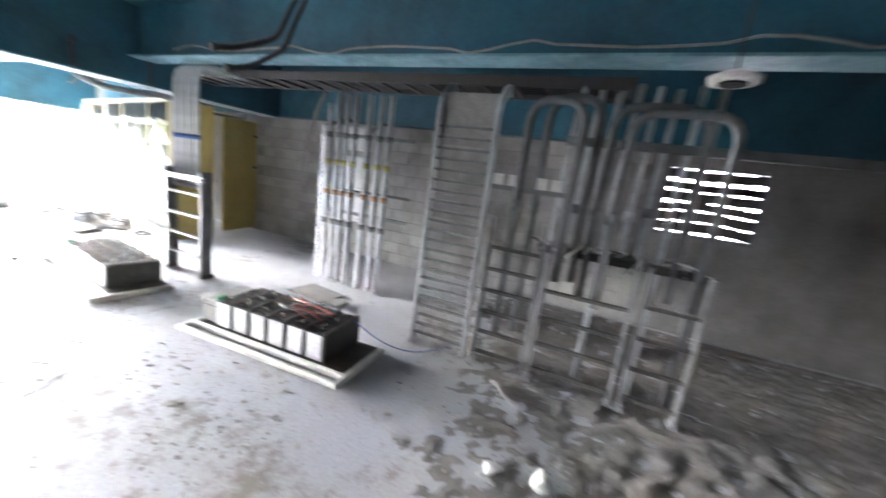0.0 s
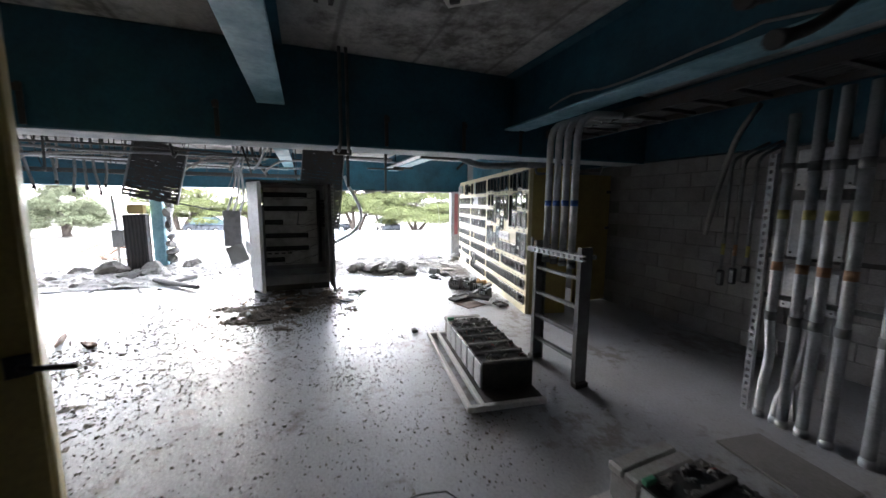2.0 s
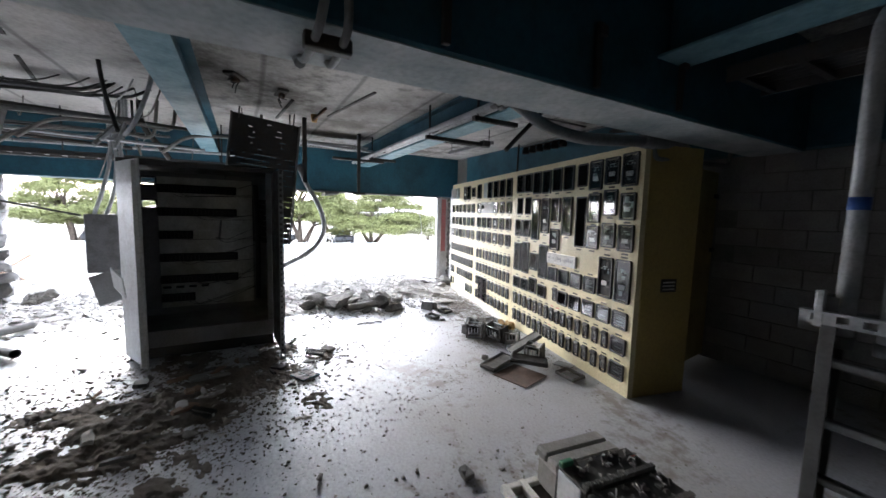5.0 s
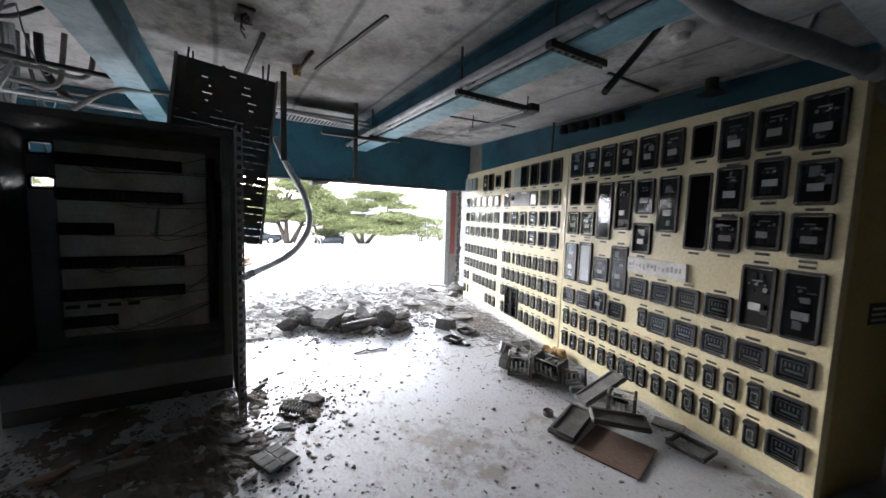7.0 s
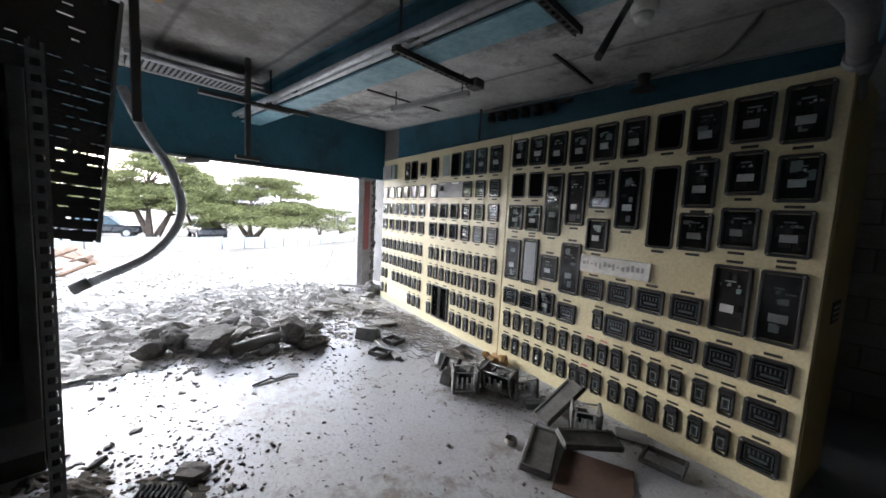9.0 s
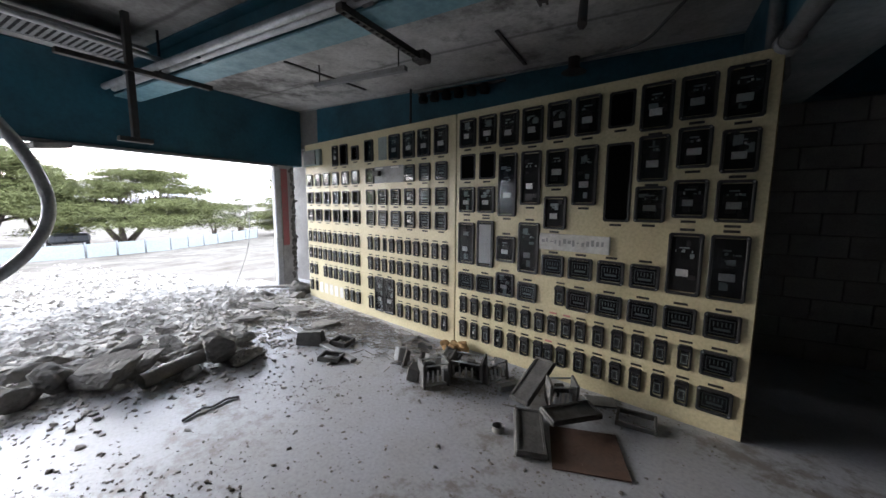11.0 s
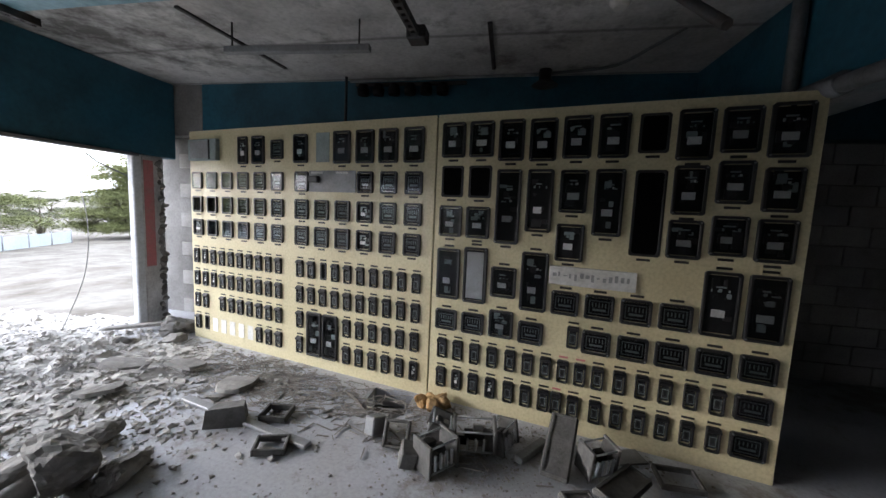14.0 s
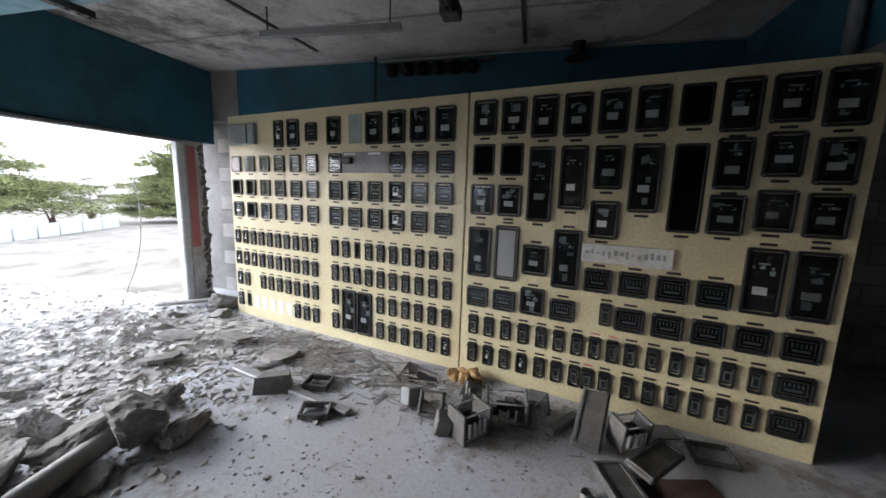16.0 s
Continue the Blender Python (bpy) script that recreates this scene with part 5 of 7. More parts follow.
for k in range(26):
    u, v = rng.uniform(-11.8, -7.2), rng.uniform(-4.6, 0.4)
    z = rng.uniform(2.1, 2.75)
    d = rng.uniform(-0.5, 0.5)
    solo("hanging_cable", pipe([(u, v, CEIL_OUT), (u + d * 0.2, v + d * 0.2, (CEIL_OUT + z) / 2), (u + d * 0.5, v + d * 0.6, z + 0.02), (u + d, v + d * 0.9, z + rng.uniform(-0.15, 0.2))], rng.choice((0.005, 0.007, 0.012, 0.018)), 6, 0.2), rng.choice((M_BLACKCABLE, M_DULL, M_STEEL, M_CABLE)), "loose cable hanging from the ceiling", "cable", HOUSE, "loose hanging cables")
for k, (v, z) in enumerate(((-3.6, 1.95), (-3.45, 2.0), (-3.3, 1.9), (-3.1, 2.05), (-3.9, 2.1), (-4.3, 2.0))):
    t = thing("cut_conduit", "short cut conduit end dangling before the yard", "conduit", HOUSE, "cut conduit ends")
    part("pipe", pipe([(-10.8 + 0.05 * k, v, CEIL_OUT), (-10.8, v - 0.02, 2.3), (-10.75, v - 0.05 + 0.06 * (k % 3), z)], 0.026, 8, 0.1), M_DULL, t)
    part("end_cap", pipe([(-10.75, v - 0.05 + 0.06 * (k % 3), z), (-10.75, v - 0.05 + 0.06 * (k % 3), z - 0.08)], 0.032, 8), M_BLACK, t)
tangle = thing("pipe_knot", "knot of broken grey pipes under the ceiling", "pipe", house(-10.3, -0.55, 2.35))
for k in range(8):
    a = rng.uniform(0, 6.28)
    part("pipe", pipe([(0.1 * math.cos(a), 0.1 * math.sin(a), CEIL_OUT - 2.35), (0.08 * math.cos(a), 0.1 * math.sin(a), 0.35), (0.35 * math.cos(a), 0.4 * math.sin(a), rng.uniform(-0.15, 0.2))], rng.uniform(0.012, 0.035), 8, 0.15), rng.choice((M_DULL, M_DARKSTEEL, M_STEEL)), tangle)
# cable bundles sagging over the hanging tray, pale curved pipes, torn ceiling fittings
for k in range(9):
    v0, v1 = -3.4 + rng.uniform(-0.6, 0.3), -0.9 + rng.uniform(-0.2, 0.7)
    u, z = -9.75 + 0.06 * (k % 4), 2.84 + 0.03 * (k % 3)
    solo("cable_run", pipe([(u, v0, CEIL_OUT), (u + 0.05, v0 + 0.25, z), (u, (v0 + v1) / 2, z - rng.uniform(0.02, 0.14)), (u - 0.05, v1 - 0.2, z), (u, v1, CEIL_OUT)], rng.choice((0.008, 0.012, 0.017)), 7, 0.3), rng.choice((M_BLACKCABLE, M_BLACKCABLE, M_DULL)), "dark cable sagging under the ceiling", "cable", HOUSE, "sagging cables over the tray")
for k, (v0, v1, z) in enumerate(((-1.5, -0.1, 2.62), (-1.7, -0.3, 2.5), (-4.2, -2.6, 2.55), (-0.2, 0.9, 2.58))):
    solo("curved_pipe", pipe([(-10.1, v0, z - 0.25), (-10.15, v0 + 0.25, z), (-10.2, v1 - 0.3, z + 0.05), (-10.2, v1, z - 0.02), (-10.2, v1 + 0.05, CEIL_OUT)], 0.022, 8, 0.25), M_CABLE, "pale bent pipe under the ceiling", "pipe", HOUSE, "pale bent pipes")
for k, (u, v) in enumerate(((-7.4, -2.9), (-7.2, -2.1), (-8.0, -1.2), (-7.7, -0.7), (-8.6, 0.65), (-8.9, 1.1), (-7.1, -4.0))):
    f = thing("torn_fitting", "torn dark ceiling fitting with wire ends", "fitting", house(u, v, CEIL_OUT, 37 * k), "torn ceiling fittings")
    part("plate", bx(-0.13, 0.13, -0.06, 0.06, -0.03, -0.002, c=0.008), M_DARKSTEEL, f)
    part("rusty_lug", bx(-0.05, 0.02, -0.03, 0.03, -0.075, -0.031, c=0.008), M_RUST, f)
    for j in range(4):
        part("wire_end", pipe([(0.05 * j - 0.08, 0, -0.03), (0.05 * j - 0.1, 0.03, -0.09), (0.06 * j - 0.15, rng.uniform(-0.08, 0.08), -0.08 - 0.03 * j)], 0.006, 5, 0.03), M_BLACKCABLE, f)
# lamp channel on rods over the relay board, row of insulators, ceiling slots and small fittings
ch = thing("hanging_channel", "thin grey lamp channel hung on two rods", "channel", pose(-10.19, 2.02, 2.745, 0, 0, 15.2))
part("channel", bx(-0.61, 0.61, -0.03, 0.03, 0.0, 0.05, c=0.004), M_CABGREY, ch)
for x in (-0.55, 0.52):
    part("rod", pipe([(x, 0, 0.05), (x, 0, CEIL_OUT - 2.75)], 0.007, 6), M_DARKSTEEL, ch)
row = thing("insulator_row", "row of dark round insulators on a wall rail", "insulators", house(-9.5, 5.3, 2.84))
part("rail", bx(-0.1, 1.15, 0.02, 0.06, 0.06, 0.09, c=0.003), M_DARKSTEEL, row)
for k in range(6):
    part("insulator", pipe([(0.18 * k, 0.0, 0.06), (0.18 * k, 0, 0.02), (0.18 * k, 0, 0.015), (0.18 * k, 0, -0.05)], [0.05, 0.05, 0.065, 0.06], 12), M_DARK, row)
part("drop_post", pipe([(-0.2, 0.0, 0.15), (-0.2, -0.02, -0.52)], 0.016, 8), M_DARKSTEEL, row)
part("post_foot", pipe([(-0.2, -0.02, -0.52), (-0.2, -0.02, -0.56)], 0.07, 12), M_DARKSTEEL, row)
part("wall_rail", bx(-0.15, 1.0, 0.06, 0.1, -0.36, -0.33, c=0.003), M_DARKSTEEL, row)
part("wall_conduit", pipe([(-0.15, 0.0, 0.1), (1.9, -0.02, 0.12), (2.6, -0.1, 0.14), (2.9, -0.8, 0.15)], 0.015, 8, 0.2), M_DULL, row)
part("round_fitting", pipe([(1.95, -0.05, 0.15), (1.95, -0.05, 0.05), (1.95, -0.05, 0.0)], [0.06, 0.06, 0.13], 14), M_DARKSTEEL, row)
for k, (u, v, l, a) in enumerate(((-9.0, 1.9, 1.4, 10), (-8.05, 4.72, 0.9, 91), (-10.3, 4.4, 1.2, 85), (-9.7, 1.2, 1.1, 5), (-8.2, -0.9, 0.8, 10), (-9.6, -1.2, 0.9, 12), (-7.6, 1.5, 0.5, 5))):
    solo("ceiling_slot", bx(-l / 2, l / 2, -0.018, 0.018, -0.012, 0.01, c=0.003), M_DARKSTEEL, "dark steel insert strip in the ceiling", "strip", house(u, v, CEIL_OUT - 0.004, a), "insert strips in the ceiling")
bell = thing("smoke_detector", "round cream smoke detector under the ceiling", "detector", house(-7.2, 3.95, CEIL_OUT - 0.09))
part("base", pipe([(0, 0, 0.03), (0, 0, 0.095)], [0.085, 0.09], 18), M_PAPER, bell)
part("cap", pipe([(0, 0, -0.03), (0, 0, 0.0), (0, 0, 0.028)], [0.04, 0.062, 0.066], 18), M_PAPER, bell)
t = thing("ceiling_bracket", "rusty ceiling bracket with a yellowed joint", "bracket", house(-9.75, 1.6, CEIL_OUT))
part("plug", pipe([(0, 0, 0.0), (0, 0, -0.1)], [0.05, 0.035], 10), M_FOAM, t)
part("arm", pipe([(0, 0, -0.06), (0.5, 0.06, -0.02)], 0.018, 8), M_RUST, t)
t = thing("slanted_strut", "dark strut dangling from the ceiling", "strut", HOUSE)
part("strut", pipe([(-7.2, 3.75, CEIL_OUT), (-7.06, 2.92, 2.27)], 0.022, 6), M_DARKSTEEL, t)

# ---- left part of the open side: blue column, cable box, rubble ----
colb = thing("blue_column", "pale blue painted column with broken plaster edge", "column", house(-12.35, -2.8), kind="structure")
part("shaft", bx(-0.1, 0.12, -0.14, 0.1, -0.25, SOFFIT, c=0.01), M_TEAL_LIGHT, colb)
bm = bmesh.new()
rng = random.Random(8)
for k in range(12):
    stone(bm, rng, (0.0, 0.2, -0.2 + 0.19 * k), 0.13, 1.0)
part("broken_plaster", bm, M_CONC, colb, "ragged broken plaster edge")
cb = thing("cable_box", "dark ribbed cable box standing before the column", "electrical box", house(-12.0, -3.15, -0.05))
part("body", bx(-0.12, 0.12, -0.22, 0.22, 0.0, 1.45, c=0.01), M_DARKSTEEL, cb)
for k in range(6):
    part("rib", bx(0.12, 0.135, -0.19 + 0.07 * k, -0.165 + 0.07 * k, 0.03, 1.42), M_BLACK, cb)
part("yellow_plate", bx(-0.1, 0.1, -0.12, 0.18, 1.46, 1.68, c=0.005), M_OLIVE, cb)
part("small_box", bx(-0.05, 0.12, -0.45, -0.25, 0.7, 1.1, c=0.01), M_CABGREY, cb, "pale grey side box")
part("side_pipe", pipe([(0.0, -0.4, 0.0), (0.0, -0.38, 1.2), (0.0, -0.42, 1.9)], 0.03, 8), M_PAPER, cb)

ROCK = random.Random(21)


def rock(x, y, z, size, label, flat=0.58, group="broken concrete lumps"):
    bm = bmesh.new()
    stone(bm, ROCK, (0, 0, 0), size, flat, 3 if size > 0.12 else 2)
    return solo("concrete_lump", bm, M_LUMP, label, "rubble", pose(x, y, z, 0, 0, ROCK.uniform(0, 360)), group)


HEAP = "broken lump of grey concrete in the rubble heap"
for x, y, s in ((-10.42, -0.15, 0.22), (-10.62, 0.08, 0.2), (-10.36, 0.62, 0.2), (-10.55, 0.38, 0.24), (-10.75, -0.42, 0.2), (-11.0, 0.0, 0.17), (-10.9, 0.35, 0.16), (-10.2, 0.78, 0.13), (-11.1, -0.5, 0.18), (-10.72, 0.9, 0.14), (-10.5, -0.6, 0.16), (-11.6, 0.42, 0.15), (-10.2, 0.3, 0.1), (-11.9, 1.2, 0.14), (-12.3, 2.35, 0.18), (-12.0, 2.15, 0.12)):
    rock(x, y, -0.02 if x > -12.4 else -0.2, s, HEAP)
for x, y, s in ((-10.62, -5.86, 0.32), (-10.7, -6.56, 0.26), (-10.5, -5.05, 0.28), (-11.5, -4.7, 0.22), (-11.5, -4.15, 0.2), (-10.9, -6.1, 0.3), (-10.2, -5.3, 0.2), (-11.0, -5.2, 0.26), (-11.3, -3.6, 0.18), (-11.8, -3.2, 0.2), (-11.2, -2.6, 0.15), (-11.9, -5.4, 0.25), (-10.3, -4.6, 0.14), (-11.0, -1.6, 0.14), (-9.5, -5.8, 0.12), (-10.0, -6.6, 0.18), (-11.4, -1.0, 0.15)):
    rock(x, y, -0.02, s, HEAP)
for k in range(46):
    x, y = ROCK.uniform(-13.8, -10.4), ROCK.uniform(-7.5, 2.2)
    rock(x, y, -0.18 if x + 0.21 * y < -12.4 else -0.01, ROCK.uniform(0.05, 0.12), "small lump of broken concrete on the floor", 0.6, "small broken concrete lumps")
for k in range(26):
    x, y = ROCK.gauss(-8.0, 0.6), ROCK.gauss(-1.35, 0.55)
    rock(x, y, -0.005, ROCK.uniform(0.02, 0.055), "dirty clod of debris before the cabinet", 0.55, "debris clods before the cabinet")
for x, y, s in ((-0.34, 1.86, 0.07), (-0.08, 2.0, 0.065)):
    rock(x, y, 0, s, "white lump on the grey floor", 0.9, "white lumps on the floor").data.materials[0] = M_PAPER
foam = bmesh.new()
stone(foam, ROCK, (0, 0, 0), 0.035, 0.8, 2)
solo("foam_lump", foam, M_FOAM, "small ochre foam lump on the dusty floor", "debris", pose(-3.57, -0.92, 0))
foam = bmesh.new()
for k in range(7):
    stone(foam, ROCK, (ROCK.uniform(-0.12, 0.12), ROCK.uniform(-0.06, 0.06), 0), 0.06, 0.9, 2)
solo("foam_lump", foam, M_FOAM, "torn ochre insulation foam at the board's foot", "debris", pose(-8.97, 2.22, 0))

def ragged(rng, l, w, thick):
    """A thin slab broken off all round: an uneven outline of seven to nine corners, sides sloping in."""
    bm = bmesh.new()
    n = rng.choice((7, 8, 9))
    ring = []
    for k in range(n):
        a = (k + rng.uniform(-0.3, 0.3)) * math.tau / n
        c, d = math.cos(a), math.sin(a)
        r = rng.uniform(0.85, 1.12) / max(abs(c), abs(d)) ** 0.7
        ring.append((c * r * l / 2, d * r * w / 2))
    low = [bm.verts.new((x, y, 0)) for x, y in ring]
    top = [bm.verts.new((x * rng.uniform(0.86, 0.98), y * rng.uniform(0.86, 0.98), thick * rng.uniform(0.7, 1.2))) for x, y in ring]
    bm.faces.new(low[::-1])
    mid = bm.verts.new((0, 0, thick * 1.1))
    for k in range(n):
        bm.faces.new((low[k], low[(k + 1) % n], top[(k + 1) % n], top[k]))
        bm.faces.new((top[k], top[(k + 1) % n], mid))
    return bm


# pipes and planks in the rubble
for x0, y0, x1, y1, r, z in ((-10.24, 0.02, -10.42, 0.5, 0.06, 0.07), (-9.94, -4.64, -9.03, -3.38, 0.05, 0.05), (-9.7, -4.2, -10.2, -3.95, 0.045, 0.045)):
    t = thing("pipe_length", "grey pipe length lying in the rubble", "pipe", pose(x0, y0, z), "pipe lengths in the rubble")
    bm = bmesh.new()
    tube(bm, [(0, 0, 0), (x1 - x0, y1 - y0, 0.02)], r, 14, caps=False)
    tube(bm, [(x1 - x0, y1 - y0, 0.02), (0, 0, 0)], r * 0.86, 14, caps=False)
    part("tube", bm, M_CABLE, t)
for x, y, a, l, w in ((-12.7, 2.1, 52, 0.75, 0.12), (-11.65, 1.5, 25, 0.5, 0.26), (-12.15, 1.0, 40, 0.4, 0.2), (-11.2, 1.75, 15, 0.45, 0.2), (-10.6, 1.75, 20, 0.42, 0.3), (-11.3, 1.15, 60, 0.4, 0.16), (-8.62, -0.28, 40, 0.2, 0.14), (-8.2, -0.75, 70, 0.22, 0.12), (-6.25, 0.59, 15, 0.13, 0.09), (-6.5, -3.74, 30, 0.7, 0.07), (-6.3, -3.3, 50, 0.5, 0.1), (-8.1, -1.9, 12, 0.25, 0.12)):
    solo("broken_slab", ragged(ROCK, l * 0.8, w, 0.03), M_LUMP if x < -8.5 else M_WOODBROKEN if y < -3 else M_DUSTY, "thin broken slab lying tilted on the floor", "debris", pose(x, y, 0.005 if x > -10.9 else 0.06, ROCK.uniform(-6, 6), ROCK.uniform(-5, 5), a), "thin broken slabs")
shard = random.Random(15)
for k in range(22):
    l, w = shard.uniform(0.07, 0.24), shard.uniform(0.03, 0.1)
    solo("debris_shard", ragged(shard, l, w, shard.uniform(0.008, 0.03)), shard.choice((M_DUSTY, M_WOODBROKEN, M_CONC, M_CABLE)), "dirty broken shard before the open cabinet", "debris", pose(shard.gauss(-7.95, 0.38), shard.gauss(-1.2, 0.36), 0.03, shard.uniform(-10, 10), shard.uniform(-12, 12), shard.uniform(0, 180)), "shards before the cabinet")
solo("kinked_strip", pipe([(-9.53, 0.12, 0.01), (-9.6, 0.26, 0.012), (-9.57, 0.3, 0.01), (-9.61, 0.41, 0.012), (-9.58, 0.48, 0.01)], 0.009, 5), M_DARKSTEEL, "thin kinked black strip on the floor", "debris")
for x, y, r in ((-3.2, 0.45, 0.3), (-3.0, 0.3, 0.22), (-5.0, -0.15, 0.05)):
    solo("wire_loop", pipe([(x + r * math.cos(a / 10 * 5.4), y + r * 0.9 * math.sin(a / 10 * 5.4), 0.008 + 0.012 * (a % 3)) for a in range(11)], 0.005, 6), M_BLACKCABLE if r > 0.1 else M_LABEL, "loop of thin wire lying on the floor", "wire", None, "wire loops on the floor")

# ---- relays fallen before the board ----
def relay_cover(x, y, z, rx, ry, rz, w, l, label):
    """A relay's cover lying loose: a shallow lid with a raised rim."""
    t = thing("relay_cover", label, "relay cover", pose(x, y, z, rx, ry, rz), "loose relay covers")
    part("lid", bx(-w / 2, w / 2, -l / 2, l / 2, 0.0, 0.035, c=0.01), M_DUSTY, t)
    bm = bmesh.new()
    for a in ((-w / 2 + 0.01, -w / 2 + 0.025, -l / 2 + 0.01, l / 2 - 0.01), (w / 2 - 0.025, w / 2 - 0.01, -l / 2 + 0.01, l / 2 - 0.01), (-w / 2 + 0.025, w / 2 - 0.025, -l / 2 + 0.01, -l / 2 + 0.025), (-w / 2 + 0.025, w / 2 - 0.025, l / 2 - 0.025, l / 2 - 0.01)):
        block(bm, *a, 0.0355, 0.043)
    part("rim", bm, M_DUSTY, t)
    return t


def relay_frame(x, y, z, rx, ry, rz, w, l, h):
    t = thing("empty_relay_case", "empty dusty relay case frame on the floor", "relay frame", pose(x, y, z, rx, ry, rz), "empty relay frames")
    for a in ((-w / 2, -w / 2 + 0.018, -l / 2, l / 2), (w / 2 - 0.018, w / 2, -l / 2, l / 2), (-w / 2 + 0.018, w / 2 - 0.018, -l / 2, -l / 2 + 0.018), (-w / 2 + 0.018, w / 2 - 0.018, l / 2 - 0.018, l / 2)):
        part("side", bx(*a, 0, h, c=0.004), M_DUSTY, t)
    return t


def chassis(x, y, z, rx, rz, w, l, h, seed):
    """A relay's bare works: end plates, rods, coils and contacts."""
    rng = random.Random(seed)
    t = thing("relay_chassis", "stripped relay works caked with grey dust", "relay", pose(x, y, z, rx, 0, rz), "stripped relay works")
    for s in (-1, 1):
        part("end_plate", bx(s * w / 2 - 0.01, s * w / 2 + 0.01, -l / 2, l / 2, 0, h, c=0.004), M_DUSTY, t)
    for a, b in ((-0.4, 0.1), (0.4, 0.1), (-0.4, 0.9), (0.4, 0.9)):
        part("tie_rod", pipe([(-w / 2, a * l, b * h), (w / 2, a * l, b * h)], 0.006, 6), M_STEEL, t)
    for k in range(5):
        x0, y0, z0 = rng.uniform(-w * 0.3, w * 0.3), rng.uniform(-l * 0.3, l * 0.3), rng.uniform(0.1, 0.7) * h
        part("contact_block", bx(x0 - 0.03, x0 + 0.03, y0 - 0.02, y0 + 0.02, z0, z0 + 0.04, c=0.004), rng.choice((M_DUSTY, M_BLACK, M_CABLE)), t)
    part("coil", pipe([(-w * 0.25, 0, h * 0.5), (w * 0.25, 0, h * 0.5)], min(l, h) * 0.22, 12), M_BLACK, t)
    for k in range(4):
        part("contact_finger", bx(-w * 0.4 + 0.2 * w * k, -w * 0.4 + 0.2 * w * k + 0.012, -l / 2 - 0.015, -l / 2, h * 0.3, h * 0.75), M_STEEL, t)
    return t


relay_cover(-7.99, 1.98, 0.115, 28, 0, -4, 0.17, 0.42, "long grey relay cover leaning against the board")
relay_cover(-7.775, 1.53, 0.012, 2, 3, 32, 0.19, 0.44, "long grey relay cover lying flat")
relay_cover(-7.64, 1.83, 0.06, -4, 9, -29, 0.16, 0.4, "grey relay cover lying over the rusty plate")
chassis(-7.78, 1.99, 0.02, 8, 40, 0.18, 0.14, 0.19, 3)
part("paper_tag", bx(-0.02, 0.03, -0.076, -0.072, 0.04, 0.14), M_PAPER, bpy.data.objects["relay_chassis"], "white paper tag")
relay_frame(-7.32, 2.13, 0.005, 3, 0, 12, 0.24, 0.18, 0.035)
relay_frame(-9.93, 1.58, 0.005, 2, 0, 20, 0.2, 0.17, 0.05)
relay_frame(-9.68, 1.3, 0.005, 0, 3, 34, 0.2, 0.16, 0.045)
relay_frame(-9.0, 1.72, 0.06, 60, 0, 15, 0.17, 0.17, 0.06)
chassis(-8.68, 1.62, 0.0, 0, 60, 0.2, 0.18, 0.2, 4)
chassis(-8.52, 1.88, 0.02, 12, 20, 0.26, 0.16, 0.19, 5)
chassis(-8.35, 1.98, 0.0, -10, 75, 0.2, 0.15, 0.16, 6)
chassis(-8.8, 1.9, 0.0, 20, 110, 0.2, 0.16, 0.14, 7)
solo("small_case", bx(-0.05, 0.05, -0.06, 0.06, 0, 0.12, c=0.008), M_DUSTY, "small dusty meter case on the floor", "meter case", pose(-8.85, 1.56, 0.005, 8, 12, 30))
solo("small_case", bx(-0.06, 0.06, -0.05, 0.05, 0, 0.12, c=0.008), M_DULL, "small grey meter case on the floor", "meter case", pose(-9.18, 1.72, 0.005, -10, 14, 70))
bm = bmesh.new()
v = [bm.verts.new(p) for p in ((-0.14, -0.1, 0), (0.14, -0.1, 0), (0.1, 0.08, 0), (-0.1, 0.08, 0), (-0.12, -0.09, 0.13), (0.12, -0.09, 0.15), (0.09, 0.05, 0.12), (-0.09, 0.05, 0.11))]
for f in ((3, 2, 1, 0), (4, 5, 6, 7), (0, 1, 5, 4), (1, 2, 6, 5), (2, 3, 7, 6), (3, 0, 4, 7)):
    bm.faces.new([v[i] for i in f])
solo("tapered_block", bm, M_DUSTY, "grey tapered metal cover on the floor", "cover", pose(-10.19, 1.4, 0, 0, 0, 35))
solo("floor_channel", bx(-0.62, 0.62, -0.035, 0.035, 0.0, 0.03, c=0.006), M_CABGREY, "pale flat steel channel lying on the floor", "channel", pose(-10.1, 1.42, 0.002, 0, 0, -1))
solo("floor_channel", bx(-0.15, 0.15, -0.03, 0.03, 0.0, 0.045, c=0.006), M_DULL, "short grey channel piece on the floor", "channel", pose(-8.16, 2.0, 0.002, 0, 0, 65))
solo("rusty_plate", bx(-0.2, 0.2, -0.2, 0.2, 0.0, 0.008, c=0.002), M_RUST, "square rusty steel plate on the floor", "plate", pose(-7.46, 1.63, 0.001, 0, 0, 28))
solo("ribbed_pad", bx(-0.1, 0.1, -0.07, 0.07, 0.0, 0.012, c=0.003), M_DULL, "flat ribbed grey piece before the board", "debris", pose(-7.58, 2.24, 0.002, 0, 0, 30))
panel = thing("tile_panel", "dark tile-patterned panel lying in the debris", "panel", pose(-7.95, -0.48, 0.01, 3, -4, 35))
part("sheet", bx(-0.12, 0.12, -0.09, 0.09, 0, 0.012), M_BLUEGREY, panel)
for i in range(3):
    for j in range(2):
        part("tile", bx(-0.115 + 0.078 * i, -0.045 + 0.078 * i, -0.085 + 0.088 * j, -0.005 + 0.088 * j, 0.012, 0.015), M_DARK, panel)
